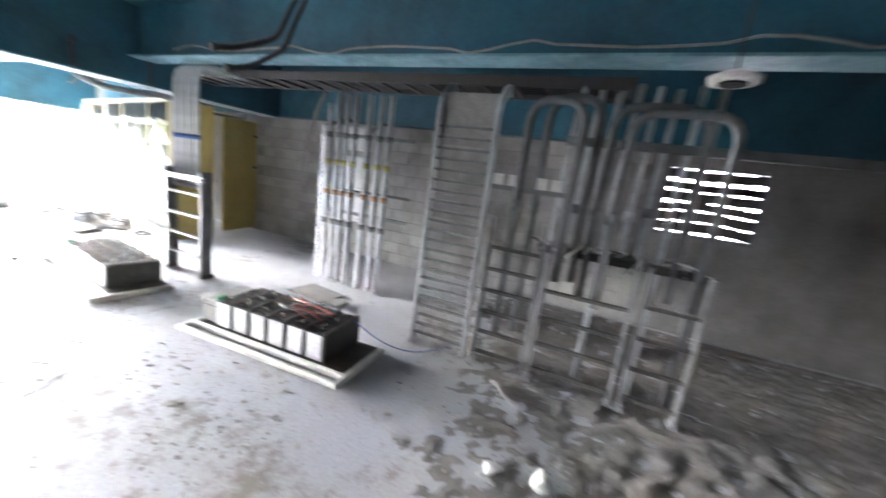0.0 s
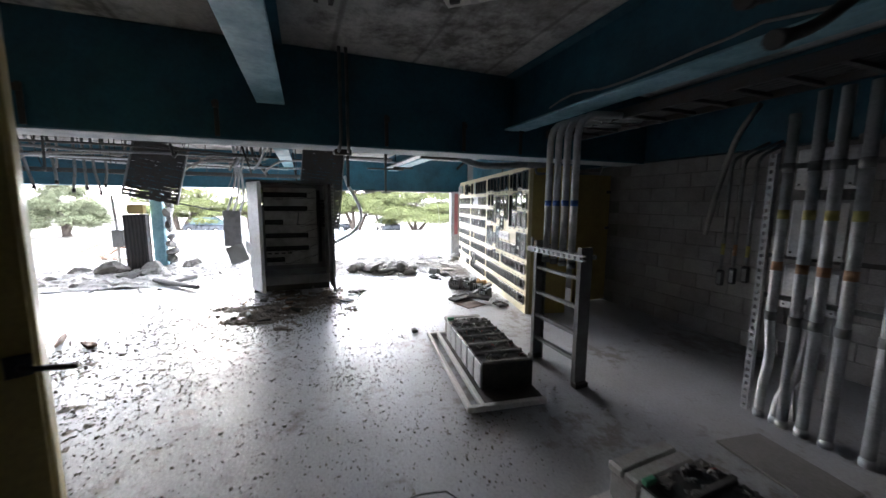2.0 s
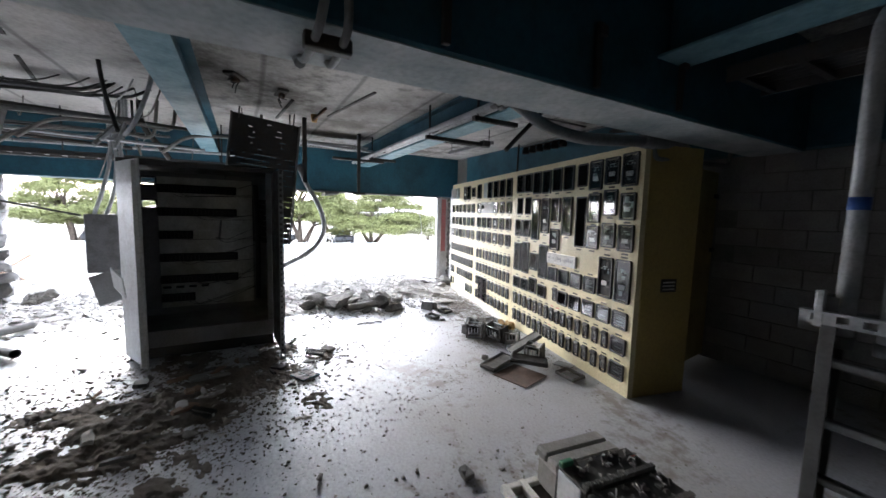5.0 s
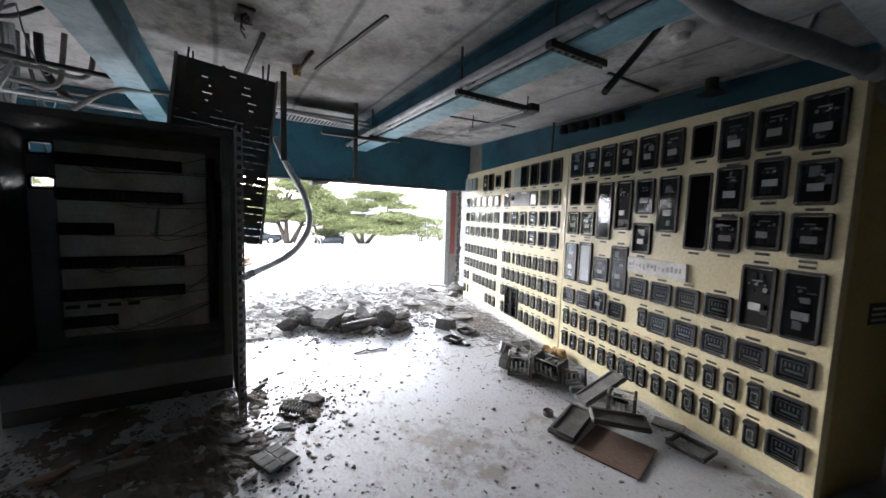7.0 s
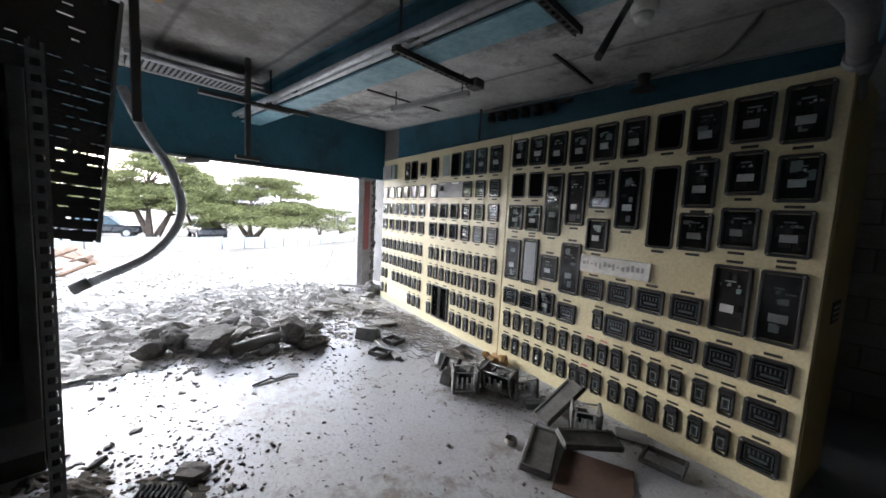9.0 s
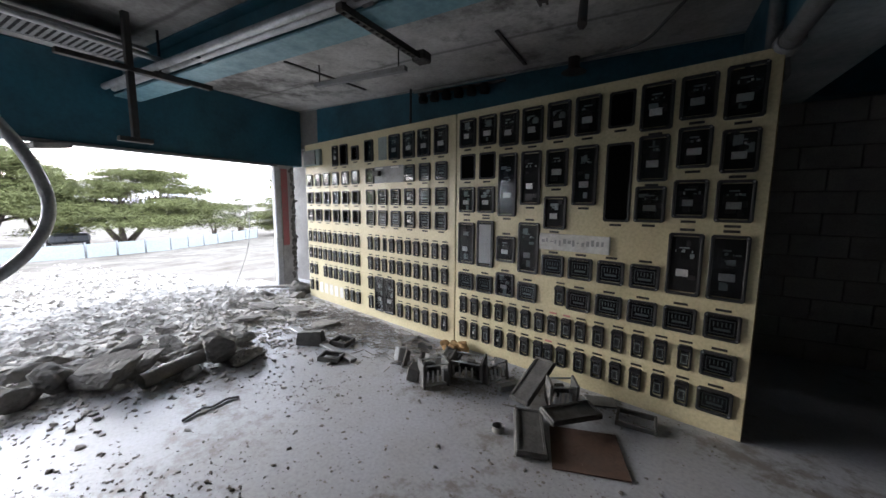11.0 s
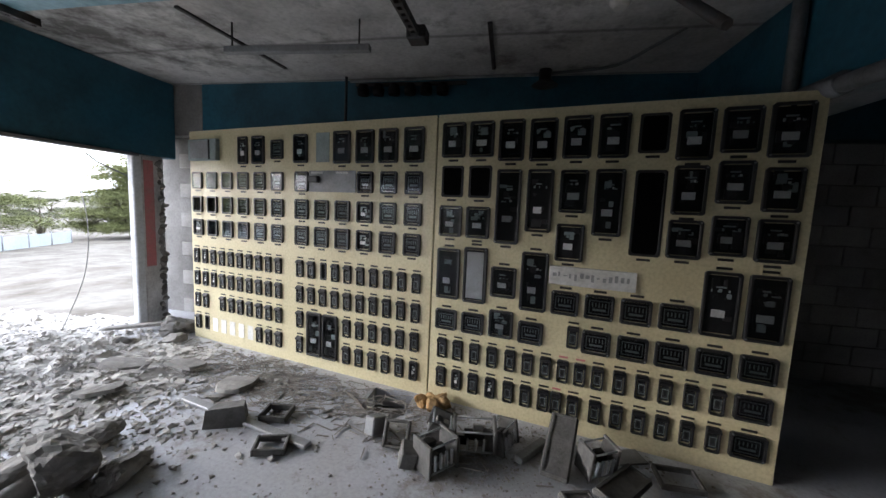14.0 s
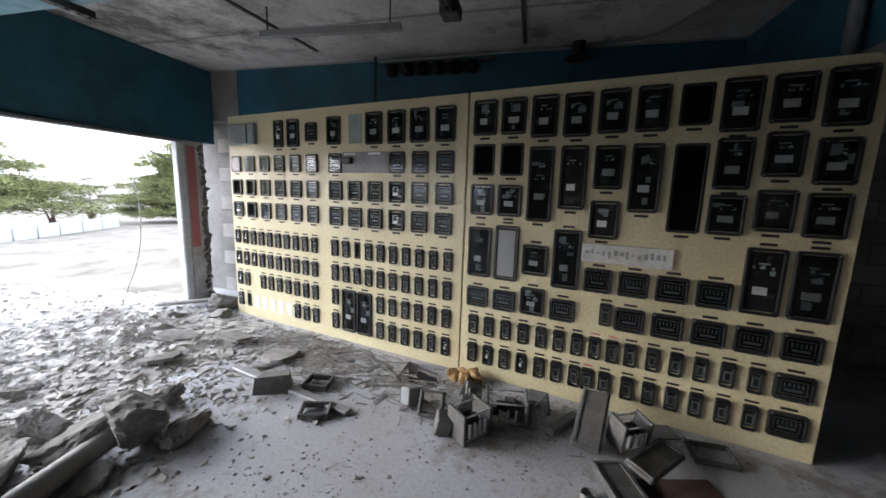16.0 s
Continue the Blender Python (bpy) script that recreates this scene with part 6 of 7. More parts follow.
for x, y in ((-8.49, -0.4), (-7.4, -1.2)):
    comb = thing("terminal_comb", "loose terminal comb in the debris", "terminal strip", pose(x, y, 0.02, 15, 0, 60), "loose terminal combs")
    part("spine", bx(-0.11, 0.11, -0.01, 0.01, 0, 0.02), M_LABEL, comb)
    for k in range(9):
        part("tooth", bx(-0.105 + 0.025 * k, -0.095 + 0.025 * k, -0.04, 0.04, 0.0, 0.03), M_BLACK, comb)
ring = bmesh.new()
tube(ring, [(0, 0, 0), (0, 0, 0.035)], 0.04, 14, caps=False)
tube(ring, [(0, 0, 0.035), (0, 0, 0)], 0.032, 14, caps=False)
solo("pipe_ring", ring, M_CABLE, "short grey pipe ring on the floor", "ring", pose(-7.95, 1.45, 0))

# chalky paint line along the beam over the conduit racks
bm = bmesh.new()
tube(bm, [(-4.9 + 0.18 * k, 3.087, 2.75 + 0.05 * math.sin(k * 0.8) * (1 if k % 11 < 4 else 0.25)) for k in range(42)], 0.011, 6)
for v in bm.verts:
    v.co.y = 3.087 + (v.co.y - 3.087) * 0.1
part("paint_line", bm, M_LID, bpy.data.objects["trim_steel_beam.002"], "wavy white paint line")

# ---- outside: fence, trees, cars, wreckage ----
FENCE = ((-33.0, 9.6), (-30.7, 6.5), (-28.9, 3.9), (-28.1, 0.8), (-28.6, -7.0), (-29.4, -15.0))
fence = thing("site_fence", "long pale sheeted fence across the yard", "fence", pose(0, 0, -0.95))
for (xa, ya), (xb, yb) in zip(FENCE, FENCE[1:]):
    n = 3
    for k in range(n):
        p, q = Vector((xa + (xb - xa) * k / n, ya + (yb - ya) * k / n, 0)), Vector((xa + (xb - xa) * (k + 1) / n, ya + (yb - ya) * (k + 1) / n, 0))
        m = Matrix.Translation(p) @ pose(0, 0, 0, 0, 0, math.degrees(math.atan2(q.y - p.y, q.x - p.x)))
        bm = bmesh.new()
        block(bm, 0.04, (q - p).length - 0.04, -0.01, 0.01, 0.02, 0.6, 0, m)
        part("sheet", bm, M_FENCE, fence)
        part("post", pipe([p, p + Vector((0, 0, 0.68))], 0.035, 8), M_DULL, fence)


def tree(x, y, z, h, wide, seed, leaf, label, lean=0.0, pads=46, low=0.3, droop=0.0):
    """A wind-shaped cypress: trunks forking near the ground, a limb to every pad, flat ragged pads of needles in a dome."""
    rng = random.Random(seed)
    gen = np.random.default_rng(seed)
    t = thing("tree", label, "tree", pose(x, y, z), "trees beyond the fence")
    bm = bmesh.new()
    forks = []
    for k in range(3):
        a = k * 2.1 + rng.uniform(-0.5, 0.5)
        base = Vector((rng.uniform(-0.12, 0.12), rng.uniform(-0.2, 0.2), -0.25))
        mid = Vector((math.cos(a) * wide * 0.05, math.sin(a) * wide * 0.1 + lean * 0.2, h * rng.uniform(0.18, 0.28)))
        top = Vector((math.cos(a) * wide * 0.1, math.sin(a) * wide * 0.2 + lean * 0.6, h * rng.uniform(0.5, 0.66)))
        tube(bm, smooth_path([base, mid, top], h * 0.2), [0.036 * h * (1 - 0.7 * i / 7) for i in range(8)], 8)
        forks.append((mid, top))
    tris = []
    for k in range(pads):
        r = math.sqrt((k + 0.5) / pads)
        a = k * 2.39996 + rng.uniform(-0.4, 0.4)
        edge = 0.82 + 0.3 * noise.noise(Vector((math.cos(a) * 1.3, math.sin(a) * 1.3, seed * 3.7)))
        rise = (1 - r ** 2.2) * (0.85 + 0.35 * noise.noise(Vector((a, r * 3, seed))))
        c = Vector((math.cos(a) * r * wide * 0.36 * edge, math.sin(a) * r * wide * 0.5 * edge + lean, h * (low + (0.92 - low) * rise + rng.uniform(-0.07, 0.05))))
        if rng.random() < 0.3:
            c.z = h * rng.uniform(low, low + 0.3)
        mid, top = forks[min(range(3), key=lambda i: (forks[i][1] - c).length)]
        s = mid.lerp(top, min(1.0, max(0.1, (c.z / h - 0.25) * 1.6)))
        tube(bm, [s, s.lerp(c, 0.55) + Vector((0, 0, h * 0.02)), c - Vector((0, 0, 0.04))], [0.011 * h, 0.007 * h, 0.003 * h], 5)
        rx, rz = wide * rng.uniform(0.07, 0.13), h * rng.uniform(0.03, 0.06)
        # needles gathered in tufts along short twigs that fan out of the limb's end
        tufts = 26
        ta, tr = gen.uniform(0, math.tau, tufts), np.sqrt(gen.random(tufts))
        tc = np.stack([np.cos(ta) * tr * rx, np.sin(ta) * tr * rx * 1.25, (1 - tr ** 2) * rz + gen.normal(0, 0.35, tufts) * rz - droop * tr * h * gen.random(tufts)], 1) + np.array(c)
        n = 34
        p = np.repeat(tc, n, 0) + gen.normal(0, 1, (tufts * n, 3)) * np.array([0.026 * wide, 0.03 * wide, 0.013 * h])
        d = gen.normal(0, 1, (tufts * n, 3)) * np.array([1, 1, 0.45]) + np.array([0, 0, 0.12 - droop])
        d *= (gen.uniform(0.18, 0.38, (tufts * n, 1)) * h / 6) / np.linalg.norm(d, axis=1, keepdims=True)
        e = np.cross(d, gen.normal(0, 1, (tufts * n, 3)))
        e *= (gen.uniform(0.012, 0.026, (tufts * n, 1)) * h / 6) / np.linalg.norm(e, axis=1, keepdims=True)
        tris.append(np.stack([p - e, p + e, p + d], 1))
    part("trunk", bm, M_BARK, t)
    tris = np.concatenate(tris).reshape(-1, 3)
    data = bpy.data.meshes.new("crown")
    data.from_pydata(tris.tolist(), [], np.arange(len(tris)).reshape(-1, 3).tolist())
    data.materials.append(leaf)
    c = new("crown", data)
    c.parent = t
    return t


CYP = "dark green wind-shaped cypress with flat layered crown"
DULL = "broad grey-green tree with drooping foliage"
tree(-36.0, 2.9, -1.0, 5.3, 10.2, 1, M_LEAF, CYP, 1.3, 84, 0.16)
tree(-39.0, -0.2, -1.1, 5.2, 5.6, 2, M_LEAF, CYP, -0.2, 36, 0.36)
tree(-37.0, -2.8, -1.1, 6.2, 7.6, 3, M_LEAF, CYP, 0.6, 64, 0.28)
tree(-40.0, -7.5, -1.1, 5.7, 7.4, 4, M_LEAF, CYP, 0.2, 44)
tree(-35.5, 14.2, -0.9, 5.6, 8.0, 6, M_LEAF, CYP, 0.3, 84, 0.04)
tree(-41.0, 11.3, -1.0, 2.9, 3.4, 7, M_LEAF_DULL, "thin grey-green scrubby tree", 0.0, 14, 0.2)
tree(-40.0, 9.0, -1.0, 2.2, 2.0, 5, M_LEAF_DULL, "thin grey-green scrubby tree", 0.0, 7, 0.3)
tree(-36.5, -17.6, -1.1, 6.2, 8.4, 8, M_LEAF, CYP, 0.2, 52, 0.2)
tree(-35.5, -25.6, -1.1, 5.8, 6.4, 9, M_LEAF_DULL, DULL, -0.3, 60, 0.16, 0.1)
tree(-33.0, -29.5, -1.1, 6.2, 7.4, 10, M_LEAF_DULL, DULL, 0.0, 64, 0.14, 0.1)
tree(-37.0, -12.0, -1.1, 4.6, 5.6, 11, M_LEAF, CYP, 0.0, 36, 0.3)


def car(x, y, z, turn, label):
    t = thing("car", label, "car", pose(x, y, z, 0, 0, turn), "parked cars")
    bm = bmesh.new()
    block(bm, -2.15, 2.15, -0.85, 0.85, 0.28, 0.85, 0.14)
    part("body", bm, M_CAR, t)
    bm = bmesh.new()
    low = [bm.verts.new(p) for p in ((-1.5, -0.78, 0.85), (1.0, -0.78, 0.85), (1.0, 0.78, 0.85), (-1.5, 0.78, 0.85))]
    top = [bm.verts.new(p) for p in ((-0.95, -0.62, 1.42), (0.3, -0.62, 1.42), (0.3, 0.62, 1.42), (-0.95, 0.62, 1.42))]
    bm.faces.new(top)
    for k in range(4):
        bm.faces.new((low[k], low[(k + 1) % 4], top[(k + 1) % 4], top[k]))
    part("cabin", bm, M_BLUEGREY, t, "dark glazed cabin")
    for a in (-1.35, 1.35):
        for b in (-0.8, 0.8):
            w = part("wheel", pipe([(a, b - 0.1, 0.32), (a, b + 0.1, 0.32)], 0.32, 16), M_TYRE, t)
            part("rim", pipe([(a, b - 0.105, 0.32), (a, b + 0.105, 0.32)], 0.18, 12), M_STEEL, w)
    return t


car(-38.2, 0.3, -1.22, 12, "dark parked car under the trees")
car(-39.0, -5.4, -1.22, 84, "dark parked car beyond the fence")
car(-36.0, -15.0, -1.15, 70, "dark parked car under the trees")
WRECK = random.Random(4)
for cx, cy in ((-19.0, -3.6), (-17.0, -9.8)):
    for k in range(16):
        solo("broken_timber", bx(-0.5, 0.5, -0.09, 0.09, -0.03, 0.03, c=0.01), M_WOODBROKEN, "splintered brown timber on the wreckage heap", "timber", pose(cx + WRECK.uniform(-0.8, 0.8), cy + WRECK.uniform(-1, 1), -0.45 + WRECK.uniform(0, 0.5), WRECK.uniform(-40, 40), WRECK.uniform(-30, 30), WRECK.uniform(0, 180)) @ Matrix.Diagonal((WRECK.uniform(0.5, 1.1), 1, 1, 1)), "timbers of the wreckage heap")
solo("dangling_wire", pipe([(EDGE - 0.3, 4.4, 2.0), (EDGE - 0.32, 4.6, 1.4), (EDGE - 0.3, 4.55, 0.7), (EDGE - 0.34, 4.3, 0.1)], 0.005, 6, 0.3), M_CABLE, "thin wire dangling beside the column", "wire", HOUSE)
lip = thing("edge_strip", "bent steel strip under the edge beam", "strip", HOUSE)
part("strip", bx(EDGE - 0.02, EDGE + 0.04, -1.0, 4.9, SOFFIT - 0.035, SOFFIT - 0.004, c=0.004), M_DULL, lip)
part("broken_end", bx(-0.12, 0.1, -0.15, 0.15, -0.03, 0.03, c=0.01), M_CONC, lip).matrix_basis = pose(EDGE + 0.0, 2.3, SOFFIT - 0.06, 8, 0, 10)


# ---- crumbs, chips and straw over the floor ----
def scatter(name, label, material, spots, count, small, large, seed, flat=0.6, ground=None):
    """Many little angular lumps round the given spots (x, y, spread x, spread y, share), in one mesh."""
    gen = np.random.default_rng(seed)
    share = np.array([s[4] for s in spots], float)
    pick = gen.choice(len(spots), count, p=share / share.sum())
    cx, cy = np.array([s[0] for s in spots])[pick], np.array([s[1] for s in spots])[pick]
    x = cx + gen.normal(0, 1, count) * np.array([s[2] for s in spots])[pick]
    y = cy + gen.normal(0, 1, count) * np.array([s[3] for s in spots])[pick]
    u = x * math.cos(radians(12)) + y * math.sin(radians(12))
    v = -x * math.sin(radians(12)) + y * math.cos(radians(12))
    ok = (y < BOARD_Y - 0.03) & (v < 5.5) & (u < 4.1) & (u > (-40 if ground else -16)) & ~((abs(u + 8.68) < 0.2) & (abs(v - 4.04) < 0.2))
    x, y, u, v = x[ok], y[ok], u[ok], v[ok]
    n = len(x)
    size = small * (large / small) ** (gen.random(n) ** 2.2)
    base = np.array([[1, 0, 0], [-0.5, 0.87, 0], [-0.5, -0.87, 0], [0.45, 0.55, 0.9], [-0.65, 0.1, 1.0], [0.35, -0.6, 0.75]])
    tri = np.array([[0, 1, 3], [1, 4, 3], [1, 2, 4], [2, 5, 4], [2, 0, 5], [0, 3, 5], [3, 4, 5], [2, 1, 0]])
    pts = base[None] * gen.uniform(0.6, 1.3, (n, 6, 1)) * size[:, None, None]
    pts[..., 1] *= gen.uniform(0.5, 1.0, (n, 1))
    pts[..., 2] *= flat * gen.uniform(0.6, 1.4, (n, 1))
    a = gen.uniform(0, math.tau, n)[:, None]
    out = np.empty_like(pts)
    out[..., 0] = pts[..., 0] * np.cos(a) - pts[..., 1] * np.sin(a) + x[:, None]
    out[..., 1] = pts[..., 0] * np.sin(a) + pts[..., 1] * np.cos(a) + y[:, None]
    base_z = np.array([ground(a, b) for a, b in zip(u, v)]) if ground else np.where(u < -12.55, -0.16, 0.0)
    out[..., 2] = pts[..., 2] - 0.001 + base_z[:, None]
    faces = (tri[None] + (np.arange(n) * 6)[:, None, None]).reshape(-1, 3)
    data = bpy.data.meshes.new(name)
    data.from_pydata(out.reshape(-1, 3).tolist(), [], faces.tolist())
    data.materials.append(material)
    return tagged(new(name, data), label, "debris", kind="stuff")


def dirt_bank(u, v):
    """Height of the dirt that has spilt in over the floor's open edge."""
    edge = -9.95 + 0.35 * math.sin(v * 1.3) + 0.5 * noise.noise(Vector((u * 0.3, v * 0.9, 5)))
    rise = max(0.0, min(1.0, (edge - u) / 1.5))
    lumps = 0.5 + 0.9 * noise.noise(Vector((u * 1.6, v * 1.6, 1))) + 0.5 * noise.noise(Vector((u * 5, v * 5, 2)))
    crumbs = 0.05 * noise.noise(Vector((u * 9, v * 9, 4))) + 0.02 * noise.noise(Vector((u * 31, v * 31, 4)))
    gap = max(0.0, min(1.0, (4.75 - v) / 0.8))
    return -0.02 + rise * gap * (0.07 + 0.1 * max(0.0, lumps) + crumbs)


def rubble_ground(u, v):
    return max(dirt_bank(u, v), 0.0 if u > -12.6 else -0.16) if u > -13.2 else yard_height(u, v)


EVEN = [(-8.5 + 1.1 * i, -3.0 + 1.3 * j, 0.9, 0.9, 1.0) for i in range(9) for j in range(5)]
CLUMPS = [(-6.2 + 0.37 * math.sin(9.1 * k) - 0.11 * k, -3.2 + 5.0 * (k * 0.618 % 1), 0.16 + 0.1 * (k % 3), 0.12 + 0.05 * (k % 4), 1.0) for k in range(-20, 48)]
scatter("floor_crumbs", "dark dirt crumbs strewn over the floor", M_DIRT, EVEN, 3800, 0.003, 0.011, 1, 0.5)
scatter("floor_crumbs", "patches of trodden dirt crumbs on the floor", M_DIRT, CLUMPS, 8000, 0.003, 0.014, 2)
near = random.Random(3)
TRODDEN = [(near.uniform(-6.2, -1.3), near.uniform(-1.9, 1.35), near.uniform(0.08, 0.24), near.uniform(0.05, 0.15), near.uniform(0.4, 1.6)) for _ in range(60)]
scatter("trodden_clods", "muddy clods trodden over the grey floor", M_DIRT, TRODDEN + CLUMPS, 6000, 0.004, 0.02, 12, 0.36)
scatter("concrete_chips", "grey concrete chips over the floor", M_ROCK, EVEN + [(-11.5, 0.5, 1.0, 1.4, 14), (-11.5, -3.5, 1.0, 2.2, 14)], 3000, 0.004, 0.022, 3)
scatter("cabinet_debris", "dark trampled debris before the cabinet", M_SOIL, [(-8.0, -1.3, 0.55, 0.5, 3), (-7.1, -1.6, 0.8, 0.6, 2), (-7.4, -1.1, 0.5, 0.5, 2), (-8.6, -0.4, 0.25, 0.3, 1), (-7.6, -2.0, 0.7, 0.5, 1.5)], 9500, 0.004, 0.022, 4, 0.5)
scatter("cabinet_debris", "dirty shards before the cabinet", M_RUBBLE, [(-8.0, -1.3, 0.5, 0.5, 3), (-8.3, -0.5, 0.35, 0.3, 1)], 650, 0.012, 0.05, 5, 0.35)
scatter("rubble_gravel", "pale broken gravel along the open side", M_RUBBLE, [(-11.6, 0.2, 0.8, 1.2, 3), (-12.2, 1.4, 0.6, 0.7, 2), (-11.3, -4.6, 0.8, 1.8, 4), (-12.6, -1.5, 0.7, 2.0, 2), (-13.5, 1.5, 0.8, 1.5, 1.5), (-10.5, 0.2, 0.35, 0.6, 0.8), (-11.0, 0.8, 0.5, 0.9, 2), (-12.6, 0.5, 0.5, 1.0, 2)], 34000, 0.004, 0.036, 6, 0.55, rubble_ground)
scatter("rubble_flakes", "grey flat concrete flakes in the rubble", M_ROCK, [(-11.4, 0.6, 0.7, 1.0, 3), (-11.0, -4.6, 0.8, 1.6, 3), (-12.3, -1.5, 0.7, 2.0, 2)], 420, 0.025, 0.11, 16, 0.35, rubble_ground)
scatter("trodden_soil", "brown trodden soil over the floor", M_SOIL, [(-5.2, -2.2, 0.6, 0.45, 2), (-6.2, -2.0, 0.6, 0.5, 2), (-6.9, -1.5, 0.5, 0.4, 2), (-4.2, -2.0, 0.5, 0.4, 1), (-7.6, -3.4, 0.6, 0.4, 1), (-3.0, -0.3, 0.5, 0.4, 0.7), (-5.0, 0.1, 0.35, 0.2, 0.6), (-3.9, 0.9, 0.3, 0.2, 0.5)], 11000, 0.003, 0.016, 23, 0.4)
scatter("rack_dirt", "brown dirt under the conduit racks", M_SOIL, [(-1.9, 2.6, 0.4, 0.25, 2), (-0.6, 3.4, 0.9, 0.4, 4), (0.6, 2.4, 0.9, 0.5, 3), (-2.6, 4.3, 0.7, 0.25, 3), (-4.6, 3.6, 0.7, 0.2, 1.5)], 5200, 0.004, 0.018, 17, 0.45)
scatter("left_debris", "heap of dirt and shards on the floor", M_DIRT, [(-5.5, -3.3, 0.45, 0.35, 2), (-5.9, -3.9, 0.4, 0.4, 1), (-7.2, -2.6, 0.9, 0.7, 2)], 6000, 0.005, 0.022, 7)
scatter("board_dust", "dirt swept along the board's foot", M_DIRT, [(-10.2, 2.15, 0.9, 0.12, 2), (-8.3, 2.2, 0.7, 0.1, 1), (-8.6, 1.75, 0.3, 0.2, 1)], 3500, 0.004, 0.016, 8)


def soil_shade_film(label, material, u0, u1, v0, v1, step, body, seed):
    """A thin uneven crust on the floor, for real dirt and for painted shade, ragged where body(u, v) falls to nothing.
    """
    def top(u, v):
        b = body(u, v) + 0.5 * noise.noise(Vector((u * 1.3, v * 1.3, seed))) + 0.55 * noise.noise(Vector((u * 4.1, v * 4.1, seed))) + 0.6 * noise.noise(Vector((u * 13, v * 13, seed)))
        b = max(0.0, min(1.0, b))
        fine = 0.5 + noise.noise(Vector((u * 7, v * 7, seed))) + 0.6 * noise.noise(Vector((u * 21, v * 21, seed)))
        return -0.008 + 0.02 * b * max(0.0, fine) + 0.006 * b
    bm = bmesh.new()
    nu, nv = int((u1 - u0) / step), int((v1 - v0) / step)
    rows = [[bm.verts.new((u0 + step * i, v0 + step * j, top(u0 + step * i, v0 + step * j))) for j in range(nv)] for i in range(nu)]
    for a, b in zip(rows, rows[1:]):
        for k in range(nv - 1):
            if max(p.co.z for p in (a[k], b[k], b[k + 1], a[k + 1])) > 0.0:
                bm.faces.new((a[k], b[k], b[k + 1], a[k + 1]))
    return solo("soil_shade_film", bm, material, label, "soil", HOUSE, kind="stuff")


# first film paints the dim east floor darker; the second is real dirt
soil_shade_film("dark crust painted as shade round the conduit racks", M_FLOOR_SHADE, -2.4, 4.15, 1.0, 5.5, 0.04, lambda u, v: (u + 0.7 + 0.3 * (v - 2.5)) * 0.9, 11)
soil_shade_film("trodden dirt crust over the grey floor", M_DIRT, -7.6, -3.2, -3.2, 0.2, 0.035, lambda u, v: 0.35 - ((u + 5.6) / 2.2) ** 2 - ((v + 1.5) / 1.3) ** 2, 12)
scatter("rack_clods", "grey clods strewn before the conduit racks", M_ROCK, [(-0.4, 1.9, 0.8, 0.45, 3), (0.6, 2.3, 0.8, 0.6, 3), (-1.6, 1.3, 0.6, 0.4, 2), (-2.4, 0.7, 0.6, 0.3, 1.5)], 900, 0.006, 0.032, 29, 0.55)


def spill(x, y):
    """Height of the soil trodden out before the cabinet."""
    d = math.hypot((x + 7.75 + 0.25 * (y + 1.3)) / 1.35, (y + 1.35) / 1.05)
    body = max(0.0, 1 - d + 0.7 * noise.noise(Vector((x * 1.9, y * 1.9, 7))))
    return -0.012 + 0.05 * min(1.0, body * 1.6) * (0.55 + 0.8 * max(-0.4, noise.noise(Vector((x * 6, y * 6, 3))))) + (0.014 * noise.noise(Vector((x * 19, y * 19, 6))) + 0.01 * noise.noise(Vector((x * 43, y * 43, 6)))) * min(1.0, body * 3)


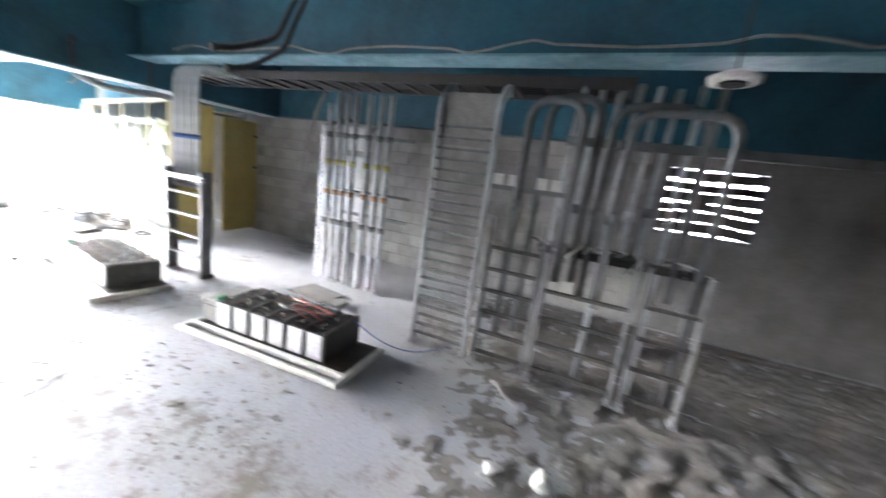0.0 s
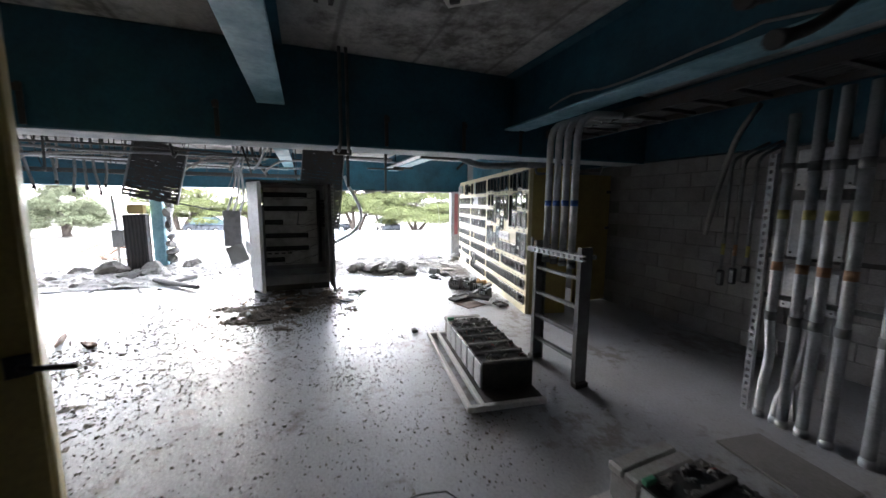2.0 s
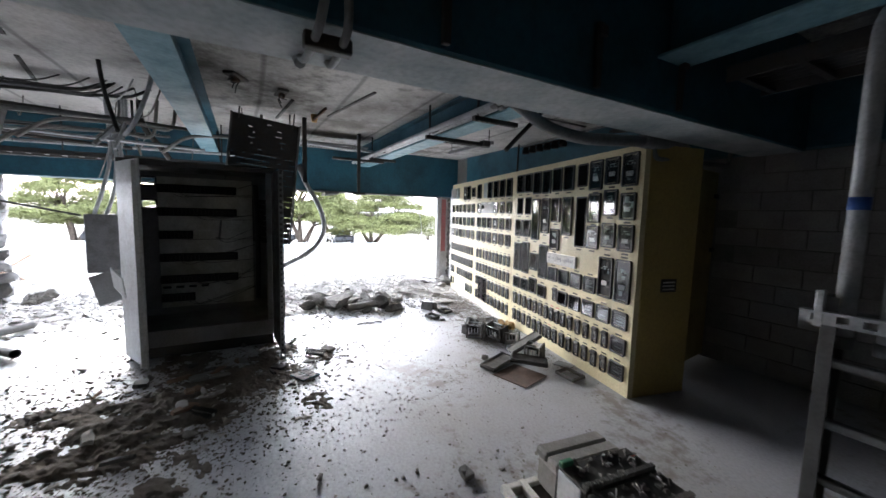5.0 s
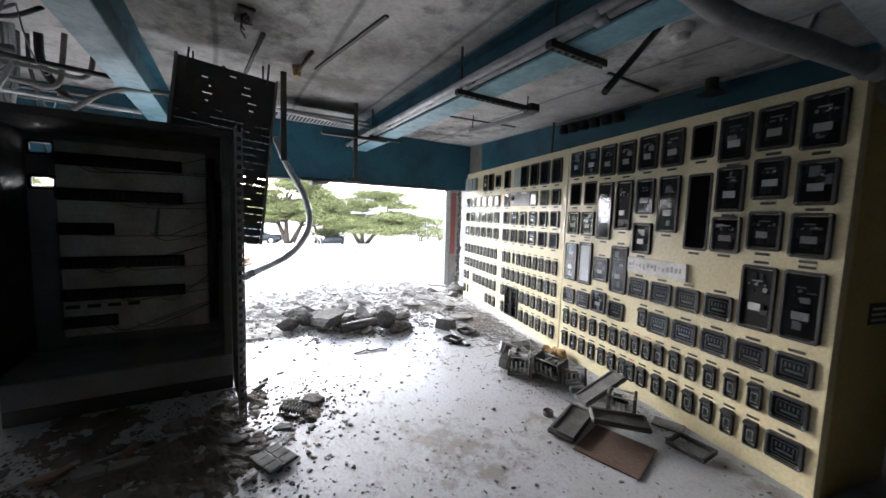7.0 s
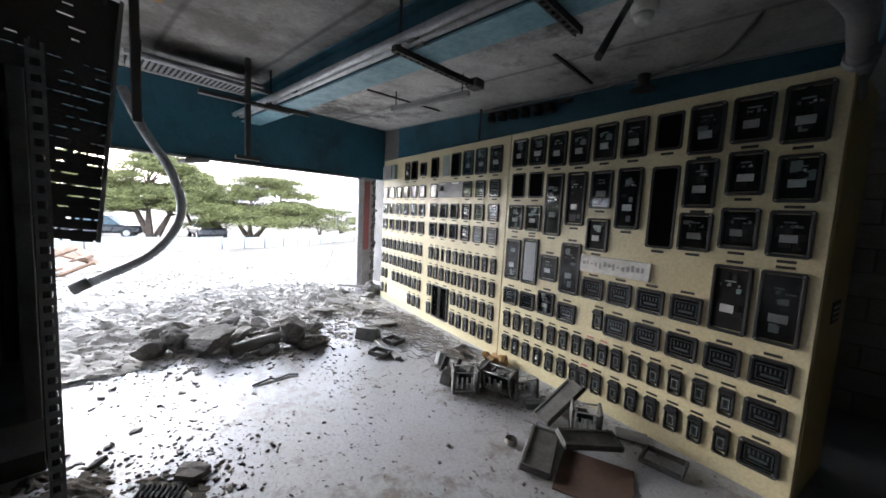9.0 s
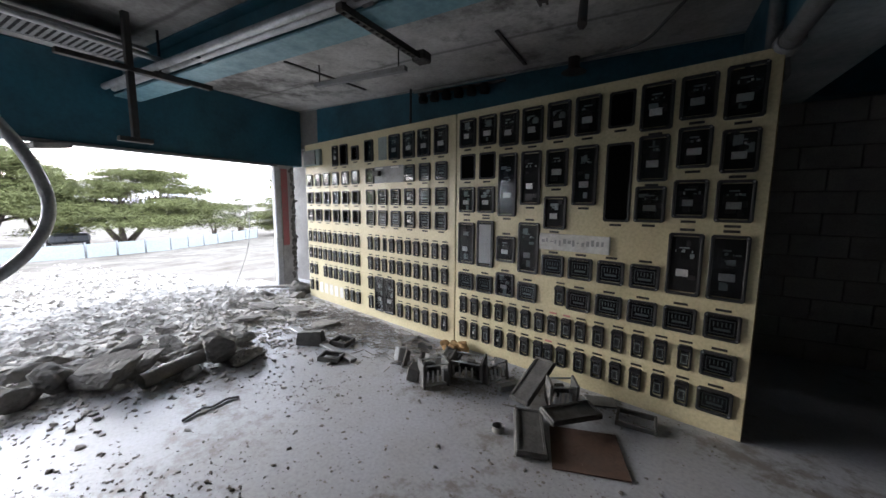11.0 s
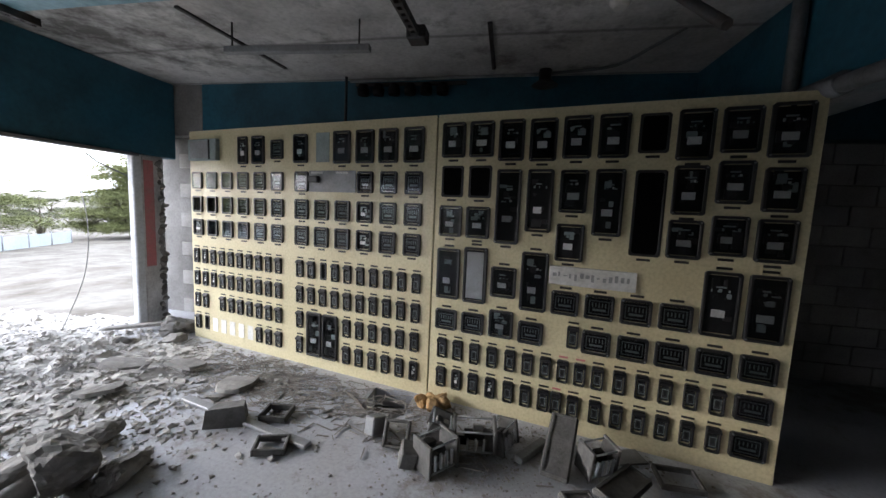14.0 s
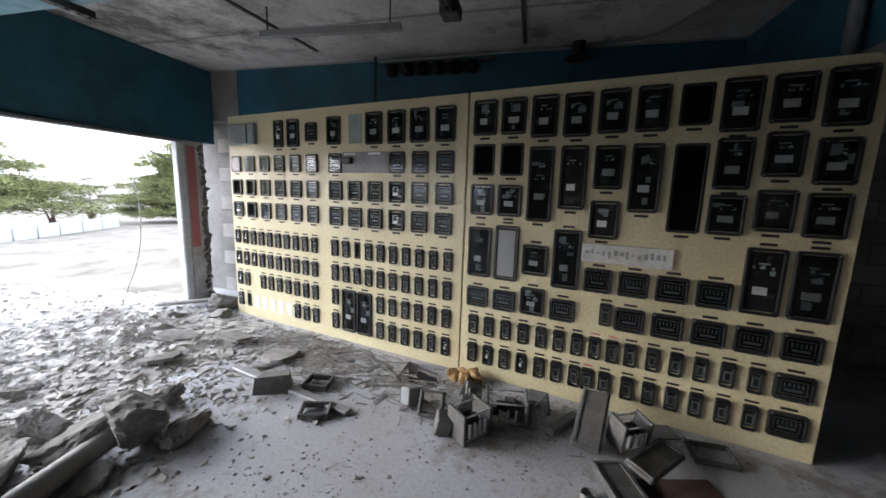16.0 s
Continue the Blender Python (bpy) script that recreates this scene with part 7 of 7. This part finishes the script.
bm = bmesh.new()
rows = [[bm.verts.new((-9.0 + 0.024 * i, -2.6 + 0.024 * j, spill(-9.0 + 0.024 * i, -2.6 + 0.024 * j))) for j in range(104)] for i in range(110)]
for a, b in zip(rows, rows[1:]):
    for k in range(103):
        if max(p.co.z for p in (a[k], b[k], b[k + 1], a[k + 1])) > -0.011:
            bm.faces.new((a[k], b[k], b[k + 1], a[k + 1]))
solo("spilt_soil", bm, M_SOIL, "trodden brown soil spilt before the open cabinet", "soil", kind="stuff")
bm = bmesh.new()
rows = [[bm.verts.new((-13.2 + 0.045 * i, -7.5 + 0.06 * j, dirt_bank(-13.2 + 0.045 * i, -7.5 + 0.06 * j) - (0.3 if i == 0 else 0.0))) for j in range(212)] for i in range(68)]
for a, b in zip(rows, rows[1:]):
    for k in range(211):
        bm.faces.new((a[k], b[k], b[k + 1], a[k + 1]))
solo("dirt_bank", bm, M_RUBBLE, "bank of spilt dirt and rubble over the floor's edge", "rubble", HOUSE, kind="stuff")
scatter("yard_rubble", "pale rubble strewn over the yard", M_ROCK, [(-15.5, 0.5, 1.3, 2.6, 3), (-16.0, 3.5, 1.6, 1.6, 4), (-20.0, 5.0, 2.6, 2.0, 3), (-14.6, 2.4, 0.7, 0.8, 2), (-19, -1, 2.5, 4, 3), (-17.0, 4.0, 1.5, 1.2, 2), (-22, 4.0, 2.0, 2.0, 2), (-16, -7, 2, 3, 3)], 26000, 0.012, 0.13, 10, 0.6, yard_height)
gen = random.Random(9)
bm = bmesh.new()
for k in range(900):
    x, y = gen.gauss(-10.3, 0.75), 2.05 + gen.gauss(-0.1, 0.2)
    if y < BOARD_Y - 0.08:
        block(bm, -0.5, 0.5, -0.5, 0.5, 0, 1, 0, pose(x, y, gen.uniform(0.001, 0.012), 0, gen.uniform(-5, 5), gen.gauss(15, 50)) @ Matrix.Diagonal((gen.uniform(0.04, 0.16), gen.uniform(0.004, 0.009), 0.005, 1)))
solo("straw_litter", bm, M_DIRT, "dry straw and splinters along the board's foot", "litter", None, "", "stuff")

# ---- blocks of the back wall, pieces last ----
unit = mesh_of("block", bx(-0.196, 0.196, -0.0, 0.022, -0.094, 0.094, c=0.006), M_BLOCK)
for row in range(12):
    for k in range(44):
        u = -12.0 + 0.4 * k + (0.2 if row % 2 else 0)
        z = 0.1 + 0.196 * row
        if not (-12.05 < u < -10.6 or -6.3 < u < 0.75):
            continue
        o = new("block", unit)
        o.parent = wall_north
        o.matrix_basis = pose(u, 5.536, z)
